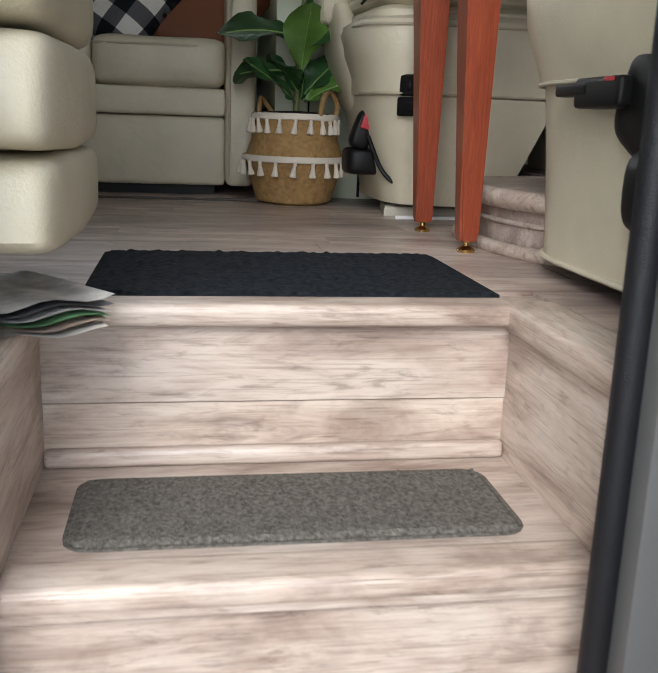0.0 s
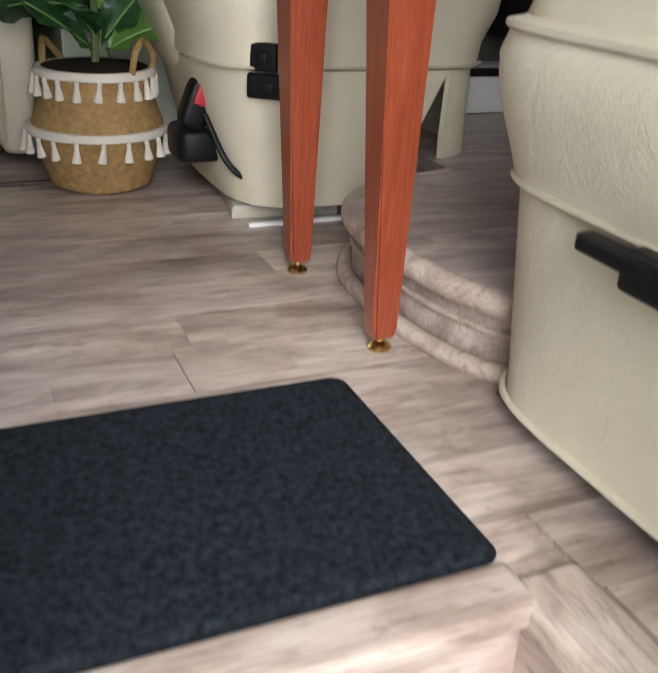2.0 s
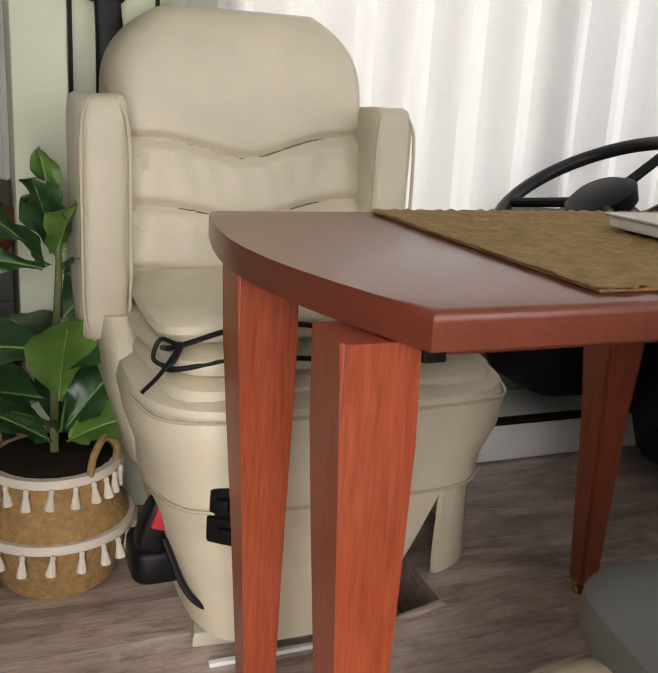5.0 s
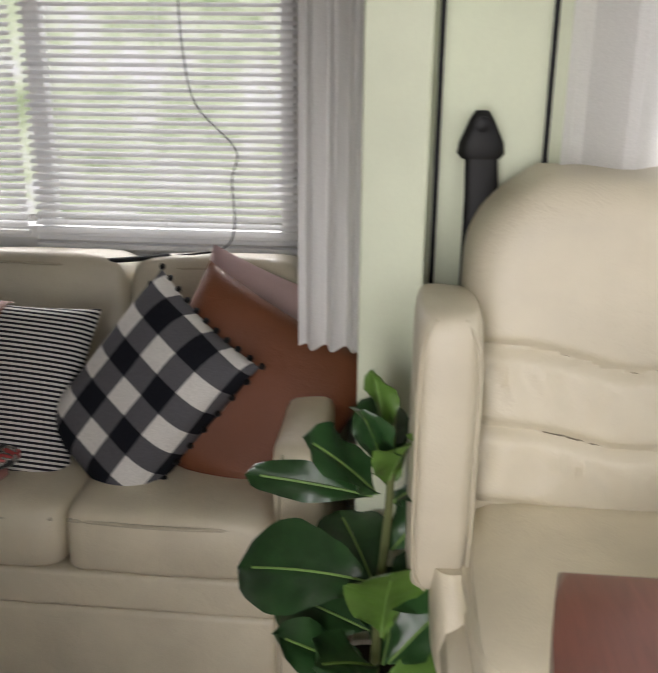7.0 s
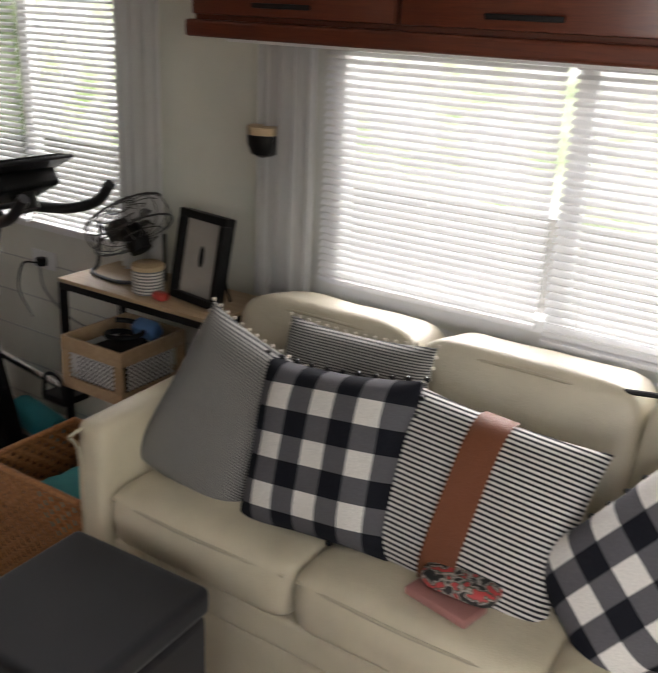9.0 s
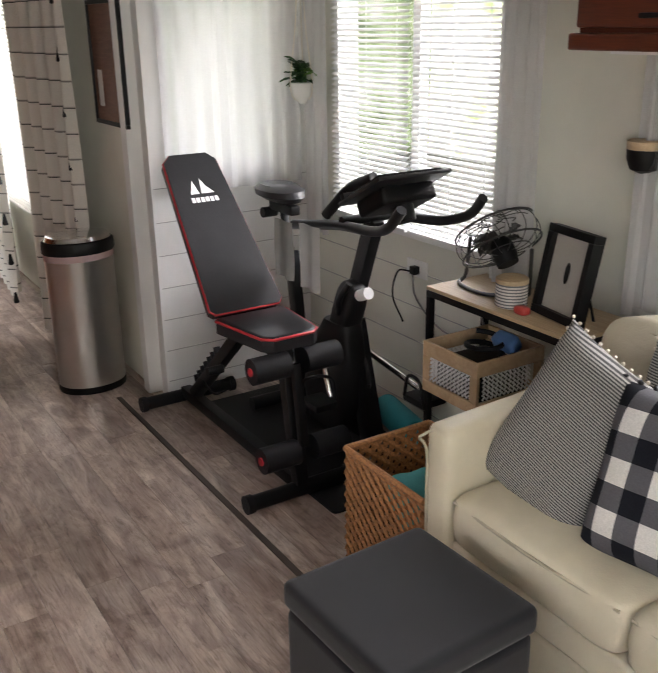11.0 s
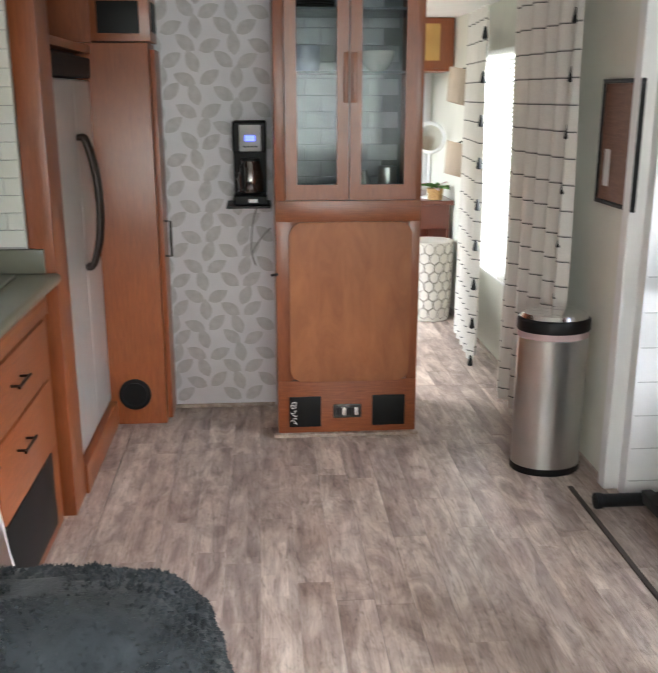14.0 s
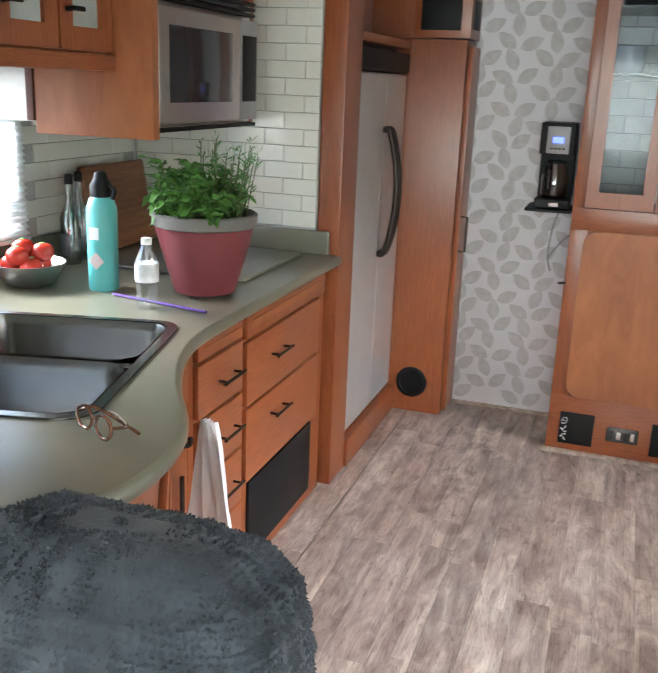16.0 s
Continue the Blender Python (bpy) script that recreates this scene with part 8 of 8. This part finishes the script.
part("toe_strap", tube([(-2.12, EY + 0.03, 0.30), (-2.10, EY + 0.03, 0.375), (-2.04, EY + 0.03, 0.37), (-2.02, EY + 0.03, 0.30)], 0.006, 8), BLACK, pd2)
part("resistance_knob", tube([(-2.25, EY - 0.06, 0.63), (-2.20, EY - 0.06, 0.65)], 0.02, 12, False), WHITE, eb, "white resistance dial")
tow = thing("grey_towel", (-2.44, 3.18, 0.7), "grey towel hanging over the bike handlebar", "towel")
for k, (x, z0) in enumerate(((-2.50, 0.655), (-2.38, 0.635))):
    part("cloth", drape((x - 0.055, EY - 0.205 + 0.03 * k), (x + 0.055, EY - 0.195 + 0.03 * k), z0, 0.855, 1, 0.010, seed=k), plain("grey_terry_%s" % "ab"[k], ((0.30, 0.30, 0.29), (0.42, 0.42, 0.41))[k], 0.95, grain=240, bump=0.5), tow)
rl2 = thing("foam_roll", (-2.33, 3.58, 0.05), "teal rolled exercise mat by the wall", "mat roll")
part("roll", tube([(-2.50, 3.60, 0.06), (-2.24, 3.55, 0.06)], 0.055, 24, False), plain("teal_foam", (0.03, 0.33, 0.40), 0.6, vary=0.08), rl2)
part("spiral_end", tube([(-2.238 + 0.0, 3.55 + 0.03 * math.cos(a / 3) * (a / 20), 0.06 + 0.03 * math.sin(a / 3) * (a / 20)) for a in range(4, 28)], 0.003, 6), plain("teal_foam_edge", (0.02, 0.24, 0.30), 0.7), rl2)

# ---- side table and what stands on it ----
st = thing("side_table", (-1.68, 3.52, 0.0), "pale oak side table with thin black metal frame", "table")
TX0, TX1, TY0, TY1, TZ = -2.03, -1.43, 3.41, 3.66, 0.70
part("top", box(TX0, TX1, TY0, TY1, TZ - 0.012, TZ, 0.002), OAK, st)
for a in ((TX0, TY0), (TX1, TY0), (TX0, TY1), (TX1, TY1)):
    sx, sy = (1 if a[0] == TX0 else -1), (1 if a[1] == TY0 else -1)
    part("leg", box(min(a[0], a[0] + sx * 0.02), max(a[0], a[0] + sx * 0.02), min(a[1], a[1] + sy * 0.02), max(a[1], a[1] + sy * 0.02), 0.0, TZ - 0.034, 0.002), BLACK_METAL, st)
for y in (TY0, TY1 - 0.02):
    part("rail", box(TX0, TX1, y, y + 0.02, TZ - 0.033, TZ - 0.0125, 0.002), BLACK_METAL, st)
for x in (TX0, TX1 - 0.02):
    part("rail", box(x, x + 0.02, TY0 + 0.021, TY1 - 0.021, TZ - 0.033, TZ - 0.0125, 0.002), BLACK_METAL, st)
part("lower_shelf", box(TX0 + 0.021, TX1 - 0.021, TY0 + 0.002, TY1 - 0.002, 0.385, 0.397, 0.002), OAK, st)
cr = thing("wooden_crate", (-1.87, 3.40, 0.40), "pale wooden crate with metal lattice sides on the table shelf", "crate")
CX0, CX1, CY0, CY1, CZ0, CZ1 = -1.945, -1.70, 3.335, 3.60, 0.40, 0.562
CRW = grain_wood("pine_crate", (0.40, 0.27, 0.15), (0.56, 0.41, 0.25), (3, 3, 3), 0.55, 0.0)
for z0, z1 in ((CZ0, CZ0 + 0.035), (CZ1 - 0.045, CZ1)):
    for a, b, c, d in ((CX0, CX1, CY0, CY0 + 0.01), (CX0, CX1, CY1 - 0.01, CY1), (CX0, CX0 + 0.01, CY0 + 0.0105, CY1 - 0.0105), (CX1 - 0.01, CX1, CY0 + 0.0105, CY1 - 0.0105)):
        part("board", box(a, b, c, d, z0, z1, 0.002), CRW, cr)
for x, y in ((CX0, CY0), (CX1 - 0.03, CY0), (CX0, CY1 - 0.012), (CX1 - 0.03, CY1 - 0.012)):
    part("corner_post", box(x, x + 0.03, y + 0.0005, y + 0.0115, CZ0 + 0.0355, CZ1 - 0.0455), CRW, cr)
part("bottom", box(CX0 + 0.011, CX1 - 0.011, CY0 + 0.011, CY1 - 0.011, CZ0, CZ0 + 0.01), CRW, cr)
lat = bmesh.new()
for side_ in range(3):
    for j in range(6):
        z = CZ0 + 0.045 + 0.0135 * j
        L = CX1 - CX0
        pts = []
        for k in range(23):
            u = 0.03 + (L - 0.06) * k / 22
            zz = z + 0.006 * (1 if k % 2 else -1)
            pts.append((CX0 + u, CY0 + 0.006, zz) if side_ == 0 else (CX1 - 0.006, CY0 + u, zz) if side_ == 1 else (CX0 + 0.006, CY0 + u, zz))
        tube(pts, 0.0028, 4, False, lat)
part("lattice", lat, WHITE, cr, "white metal zigzag lattice")
itm = thing("clutter_items", (-1.87, 3.42, 0.5), "dark and blue bits lying in the crate", "clutter")
part("cable_coil", tube([(-1.82 + 0.06 * math.cos(a * 0.7), 3.47 + 0.05 * math.sin(a * 0.7), 0.53 + 0.004 * a) for a in range(14)], 0.008, 8), BLACK, itm)
part("blue_case", pad(-1.78, 3.52, 0.565, 0.09, 0.05, 0.05, turn=Matrix.Rotation(radians(30), 4, "X"), e1=0.4, e2=0.4), plain("blue_case", (0.10, 0.22, 0.45), 0.35), itm)
part("box", box(-1.92, -1.73, 3.37, 3.56, 0.411, 0.51, 0.01), BLACK, itm)
fn = thing("desk_fan", (-1.88, 3.54, TZ), "small black metal desk fan tilted upward", "fan")
mfan = Matrix.Translation((-1.86, 3.54, TZ + 0.165)) @ Vector((0, 0, 1)).rotation_difference(Vector((-0.63, 0.06, 0.77))).to_matrix().to_4x4() @ Matrix.Scale(1.15, 4)
CAGE = plain("gunmetal", (0.12, 0.12, 0.12), 0.35, 0.9, vary=0.1)
for r, z in ((0.105, 0.03), (0.105, -0.03), (0.07, 0.045), (0.035, 0.05), (0.07, -0.045)):
    part("cage_ring", moved(tube([(r * math.cos(radians(a)), r * math.sin(radians(a)), z) for a in range(0, 361, 20)], 0.0028 if r > 0.1 else 0.0016, 6), mfan), CAGE, fn)
for k in range(14):
    a = 2 * math.pi * k / 14
    part("cage_wire", moved(tube([(0.02 * math.cos(a), 0.02 * math.sin(a), 0.052), (0.075 * math.cos(a), 0.075 * math.sin(a), 0.045), (0.106 * math.cos(a), 0.106 * math.sin(a), 0.02), (0.106 * math.cos(a), 0.106 * math.sin(a), -0.02), (0.07 * math.cos(a), 0.07 * math.sin(a), -0.046), (0.03 * math.cos(a), 0.03 * math.sin(a), -0.05)], 0.0013, 5), mfan), CAGE, fn)
for k in range(4):
    bl_ = leaf_form(0.085, 0.07, 0.1, 0.1, k)
    part("blade", moved(bl_, mfan @ Matrix.Rotation(radians(90 * k), 4, "Z") @ Matrix.Rotation(radians(25), 4, "X")), CAGE, fn)
part("motor", moved(lathe([(0.028, -0.075), (0.032, -0.05), (0.03, -0.02), (0.018, 0.0)], 0, 0, 20), mfan), BLACK, fn)
part("stand", tube([(-1.97, 3.53, TZ + 0.15), (-1.985, 3.53, TZ + 0.03), (-1.98, 3.50, TZ + 0.006), (-1.86, 3.48, TZ + 0.006), (-1.80, 3.52, TZ + 0.006)], 0.006, 8), CAGE, fn)
part("stand", tube([(-1.75, 3.57, TZ + 0.15), (-1.76, 3.58, TZ + 0.03), (-1.77, 3.58, TZ + 0.006), (-1.86, 3.60, TZ + 0.006)], 0.006, 8), CAGE, fn)
cj = thing("candle_jar", (-1.74, 3.49, TZ), "white and grey patterned jar with a wooden lid", "jar")
part("body", lathe([(0.042, TZ), (0.046, TZ + 0.004), (0.046, TZ + 0.068), (0.044, TZ + 0.07)], -1.735, 3.485, 32), stripes("jar_pattern", (0.20, 0.20, 0.20), (0.62, 0.60, 0.56), 0.009, "Z", 0.45), cj)
part("lid", lathe([(0.047, TZ + 0.07), (0.047, TZ + 0.082), (0.04, TZ + 0.086)], -1.735, 3.485, 32), OAK, cj)
ro = thing("red_trinket", (-1.66, 3.44, TZ), "small red trinket on the table", "trinket")
part("body", pad(-1.655, 3.45, TZ + 0.013, 0.05, 0.035, 0.026, e1=0.7, e2=0.7), plain("red_glaze", (0.45, 0.05, 0.04), 0.3), ro)
pf = thing("picture_frame", (-1.52, 3.5, TZ), "black deep picture frame with a small dark sketch", "picture frame")
mpf = Matrix.Translation((-1.565, 3.49, TZ + 0.002)) @ Matrix.Rotation(radians(-9), 4, "Z") @ Matrix.Rotation(radians(-11), 4, "X")
for a, b, c, d in ((-0.095, 0.095, 0.0, 0.022), (-0.095, 0.095, 0.228, 0.25), (-0.095, -0.073, 0.022, 0.228), (0.073, 0.095, 0.022, 0.228)):
    part("frame_bar", moved(box(a, b, -0.018, 0.018, c, d, 0.002), mpf), BLACK, pf)
part("picture", moved(box(-0.073, 0.073, 0.0, 0.006, 0.022, 0.228), mpf), plain("aged_paper", (0.40, 0.38, 0.34), 0.7, vary=0.1), pf)
part("sketch", moved(pad(0, -0.001, 0.13, 0.02, 0.003, 0.06, e1=0.9, e2=0.9), mpf), BLACK, pf)
part("back_stand", moved(tube([(0.04, 0.02, 0.15), (0.05, 0.09, 0.004)], 0.004, 6, False), mpf), BLACK, pf)
sn = thing("wall_sconce", (-1.40, 3.66, 1.15), "black dome wall sconce with a wooden collar", "wall lamp")
part("plate", pad(-1.40, 3.67, 1.19, 0.05, 0.03, 0.10, e1=0.6, e2=0.6), BLACK, sn)
part("shade", lathe([(0.012, 1.105), (0.035, 1.115), (0.045, 1.14), (0.046, 1.165)], -1.43, 3.615, 28), BLACK, sn)
part("collar", lathe([(0.046, 1.1655), (0.047, 1.185), (0.04, 1.188)], -1.43, 3.615, 28), OAK, sn)
ol = thing("wall_outlet", (-2.43, 3.695, 0.62), "white wall outlet with plugs", "outlet")
part("plate", box(-2.50, -2.38, SLIDE_Y - 0.008, SLIDE_Y - 0.001, 0.585, 0.65, 0.003), WHITE, ol)
part("plug", box(-2.45, -2.42, SLIDE_Y - 0.035, SLIDE_Y - 0.009, 0.60, 0.63, 0.004), BLACK, ol)
part("cord", tube([(-2.435, SLIDE_Y - 0.03, 0.60), (-2.40, SLIDE_Y - 0.04, 0.52), (-2.28, SLIDE_Y - 0.03, 0.44), (-2.12, SLIDE_Y - 0.03, 0.43), (-2.02, SLIDE_Y - 0.05, 0.50), (-1.98, 3.56, 0.68)], 0.0035, 6), plain("grey_cable", (0.25, 0.25, 0.24), 0.5), ol)
part("cord", tube([(-2.45, SLIDE_Y - 0.03, 0.61), (-2.50, SLIDE_Y - 0.05, 0.60), (-2.53, SLIDE_Y - 0.05, 0.50), (-2.45, SLIDE_Y - 0.06, 0.42)], 0.0035, 6), BLACK, ol)
hpn = thing("hanging_planter", (-3.0, 3.5, 1.2), "small white hanging planter with green leaves", "plant")
hx, hy, hz = -3.08, 3.60, 1.20
part("pot", lathe([(0.012, hz - 0.03), (0.04, hz), (0.05, hz + 0.05), (0.046, hz + 0.052)], hx, hy, 28), CER, hpn)
for k in range(3):
    a = 2.1 * k + 0.4
    part("cord", tube([(hx, hy, hz - 0.03), (hx + 0.05 * math.cos(a), hy + 0.05 * math.sin(a), hz + 0.03), (hx + 0.02 * math.cos(a), hy + 0.02 * math.sin(a), hz + 0.3), (hx, hy, hz + 0.72)], 0.002, 5), COTTON, hpn)
rv = random.Random(2)
for k in range(26):
    lf = leaf_form(rv.uniform(0.05, 0.085), rv.uniform(0.03, 0.045), 0.6, 0.2, k)
    part("leaf", moved(lf, Matrix.Translation((hx, hy, hz + 0.05 + rv.uniform(0, 0.07))) @ Matrix.Rotation(rv.uniform(0, 6.28), 4, "Z") @ Matrix.Rotation(radians(-rv.uniform(0, 70)), 4, "Y")), LEAF if k % 3 else LEAF_NEW, hpn)
for k in range(11):
    setting("trim_plank_joint_%d" % k, box(SLIDE_X0 + 0.001, SLIDE_X1 - 0.052, SLIDE_Y - 0.0025, SLIDE_Y, 0.06 + 0.135 * k, 0.063 + 0.135 * k), plain("joint_shadow_grey", (0.42, 0.42, 0.41), 0.8), "fine joint between white wall boards") if k < 5 else None
    setting("trim_end_joint_%d" % k, box(SLIDE_X0, SLIDE_X0 + 0.0025, BODY_Y + 0.06, SLIDE_Y - 0.004, 0.06 + 0.135 * k, 0.063 + 0.135 * k), plain("joint_grey", (0.42, 0.42, 0.41), 0.8), "fine joint between white wall boards") if k < 7 else None
setting("baseboard_slide", box(SLIDE_X0 + 0.002, SLIDE_X1 - 0.055, SLIDE_Y - 0.012, SLIDE_Y - 0.0005, 0.0, 0.03, 0.003), STEP, "pale wood baseboard along the slide-out wall")

# ---- bin, board, hall ----
bn = thing("trash_bin", (-3.49, 2.72, 0.0), "oval brushed steel trash bin with a black lid rim", "bin")


def oval(profile, cx, cy, a, b, n=48):
    bm = bmesh.new()
    rings = [[bm.verts.new((cx + a * r * math.cos(2 * math.pi * i / n), cy + b * r * math.sin(2 * math.pi * i / n), z)) for i in range(n)] for r, z in profile]
    for p, q in zip(rings, rings[1:]):
        for i in range(n):
            bm.faces.new((p[i], p[(i + 1) % n], q[(i + 1) % n], q[i]))
    bm.faces.new(rings[0][::-1])
    bm.faces.new(rings[-1])
    return bm


BNX, BNY = -3.52, 2.765
part("base", oval([(0.98, 0.0), (1.0, 0.005), (1.0, 0.03)], BNX, BNY, 0.115, 0.145), BLACK, bn)
part("body", oval([(0.985, 0.0305), (0.985, 0.575)], BNX, BNY, 0.115, 0.145), STEEL, bn)
part("bag_rim", oval([(0.99, 0.576), (1.0, 0.58), (0.99, 0.602)], BNX, BNY, 0.115, 0.145), PINK, bn, "pale pink bag edge")
part("lid_rim", oval([(1.01, 0.603), (1.03, 0.61), (1.02, 0.648), (0.97, 0.655)], BNX, BNY, 0.115, 0.145), BLACK, bn)
part("lid", oval([(0.95, 0.6555), (0.88, 0.672), (0.5, 0.682), (0.05, 0.684)], BNX, BNY, 0.115, 0.145), CHROME, bn)
fbd = thing("framed_board", (-3.45, 2.94, 1.1), "brown framed board hanging on the hall wall", "wall board")
for a, b, c, d in ((-3.63, -3.27, 1.10, 1.115), (-3.63, -3.27, 1.555, 1.57), (-3.63, -3.615, 1.1155, 1.5545), (-3.285, -3.27, 1.1155, 1.5545)):
    part("frame_bar", box(a, b, BODY_Y - 0.008, BODY_Y + 0.009, c, d, 0.002), BLACK, fbd)
part("panel", box(-3.614, -3.286, BODY_Y + 0.0, BODY_Y + 0.009, 1.116, 1.554), grain_wood("board_wood", (0.16, 0.075, 0.045), (0.26, 0.13, 0.08), (0.9, 9, 9), 0.6, 0.0), fbd)
part("note", box(-3.57, -3.52, BODY_Y - 0.003, BODY_Y - 0.001, 1.17, 1.31), WHITE, fbd)

STRIPE_CLOTH = stripes("striped_drape", (0.06, 0.06, 0.06), (0.70, 0.68, 0.63), 0.105, "Z", 0.055)
for (a, b, z0, z1, w, sd, tx) in (((-4.34, 2.78), (-3.66, 2.85), 0.05, 1.96, 5, 31, (-3.70, 2.83)), ((-5.55, 2.84), (-4.86, 2.78), 0.06, 1.96, 5, 33, (-4.84, 2.76))):
    c = thing("striped_curtain", ((a[0] + b[0]) / 2, 2.82, z0), "cream curtain with thin black stripes and tassels", "curtain", "striped hall curtains")
    part("cloth", drape(a, b, z0, z1, w, 0.035, seed=sd), STRIPE_CLOTH, c)
    for k in range(9):
        part("tassel", lathe([(0.012, z0 - 0.03 + 0.22 * k), (0.016, z0 - 0.025 + 0.22 * k), (0.008, z0 + 0.02 + 0.22 * k), (0.006, z0 + 0.03 + 0.22 * k)], tx[0], tx[1], 10), BLACK, c, "black tassel")
hd_ = thing("hall_desk", (-6.55, 2.6, 0.0), "dark wood vanity desk in the back room", "desk")
part("top", box(-6.98, -6.22, 2.2, 2.94, 0.77, 0.80, 0.005), DARK_CHERRY, hd_)
part("drawer_front", box(-6.27, -6.25, 2.22, 2.92, 0.60, 0.769, 0.003), DARK_CHERRY, hd_)
for y in (2.22, 2.90):
    part("side_board", box(-6.95, -6.251, y, y + 0.02, 0.0, 0.599), DARK_CHERRY, hd_)
part("back_board", box(-6.97, -6.951, 2.22, 2.92, 0.0, 0.768), DARK_CHERRY, hd_)
hk = thing("laundry_basket", (-6.10, 2.755, 0.0), "white laundry basket with a grey hexagon pattern", "basket")
part("body", lathe([(0.13, 0.0), (0.14, 0.01), (0.155, 0.55), (0.15, 0.55)], -6.07, 2.755, 36), plain("off_white_canvas", (0.58, 0.54, 0.47), 0.9, vary=0.08, grain=240), hk)
hxm = bmesh.new()
for j in range(8):
    for i in range(14):
        a0 = 2 * math.pi * (i + 0.5 * (j % 2)) / 14
        pts = []
        for k in range(7):
            q = radians(60 * k + 30)
            aa, zz = a0 + 0.034 / 0.15 * math.cos(q), 0.06 + 0.064 * j + 0.04 * math.sin(q)
            rr = 0.14 + 0.015 * zz / 0.55 + 0.003
            pts.append((-6.07 + rr * math.cos(aa), 2.755 + rr * math.sin(aa), zz))
        tube(pts, 0.0022, 4, False, hxm)
part("hex_print", hxm, plain("grey_print", (0.22, 0.20, 0.17), 0.8), hk)
uh = thing("hall_cabinet", (-6.6, 2.7, 1.67), "cherry wall cabinet with amber glass door in the back room", "cabinet")
part("body", box(-6.95, -6.42, 2.40, 2.945, 1.67, CEIL_Z), CHERRY, uh)
d = part("door", box(-6.419, -6.40, 2.42, 2.935, 1.69, 2.02, 0.004), CHERRY, uh)
part("glass", box(-6.402, -6.394, 2.62, 2.84, 1.74, 1.98), plain("amber_glass", (0.55, 0.33, 0.10), 0.2), d)
mr = thing("round_mirror", (-6.4, 2.79, 0.80), "round white-rimmed table mirror on the desk", "mirror")
part("rim", moved(tube([(0.10 * math.cos(radians(a)), 0.10 * math.sin(radians(a)), 0) for a in range(0, 361, 15)], 0.014, 10), Matrix.Translation((-6.40, 2.79, 1.22)) @ Matrix.Rotation(radians(90), 4, "Y")), WHITE, mr)
part("glass", moved(lathe([(0.098, -0.002), (0.098, 0.002)], 0, 0, 32), Matrix.Translation((-6.40, 2.79, 1.22)) @ Matrix.Rotation(radians(90), 4, "Y")), CHROME, mr)
part("stand", lathe([(0.06, 0.801), (0.06, 0.81), (0.01, 0.82), (0.01, 1.11)], -6.40, 2.79, 20), WHITE, mr)
pk = thing("flower_pot", (-6.30, 2.82, 0.80), "small potted green and pink plant on the desk", "plant")
part("pot", lathe([(0.05, 0.801), (0.06, 0.88), (0.055, 0.88)], -6.30, 2.82, 20), SEAGRASS, pk)
for k in range(20):
    part("leaf", moved(leaf_form(0.10, 0.05, 0.5, 0.2, k), Matrix.Translation((-6.30, 2.82, 0.87)) @ Matrix.Rotation(k * 0.9, 4, "Z") @ Matrix.Rotation(radians(-30 - 4 * (k % 8)), 4, "Y")), PINK if k % 5 == 0 else HERB, pk)
FELT = plain("beige_felt", (0.50, 0.42, 0.33), 0.9, vary=0.08)
for z in (1.46, 1.02):
    hb_ = thing("hanging_basket", (-5.70, 2.83, z), "beige fabric hanging basket", "basket", "hanging hall baskets")
    part("hook", tube([(-5.70, 2.83, z + 0.20), (-5.70, 2.945, z + 0.24)], 0.004, 6, False), BLACK, hb_)
    part("body", moved(lathe([(0.07, 0.0), (0.105, 0.20), (0.10, 0.20)], 0, 0, 24), Matrix.Translation((-5.70, 2.82, z)) @ Matrix.Rotation(radians(-14), 4, "X")), FELT, hb_)
setting("baseboard_hall", box(REAR_X, SLIDE_X0 - 0.12, BODY_Y - 0.004, BODY_Y + 0.008, 0.0, 0.03, 0.003), STEP, "pale wood baseboard in the hall")
bdw = thing("back_room_curtain", (-7.08, 2.6, 0.8), "white drape in the back room", "curtain")
part("cloth", drape((-7.08, 2.92), (-7.08, 2.15), 0.80, 1.98, 5, 0.02, seed=41), DRAPE, bdw)

# ---- floor boards, last ----
lay_planks(floor, -4.6, 0.9, SIDE_Y, BODY_Y, 4, (WELL_X0 - 0.07, WELL_X1 + 0.07, WELL_Y + 0.045))
lay_planks(floor, -4.4, KIT_X1, 0.62, SIDE_Y - 0.001, 9)
lay_planks(floor, SLIDE_X0, SLIDE_X1 - 0.05, BODY_Y, SLIDE_Y, 7)
lay_planks(floor, REAR_X, -4.6, SIDE_Y, BODY_Y, 12)
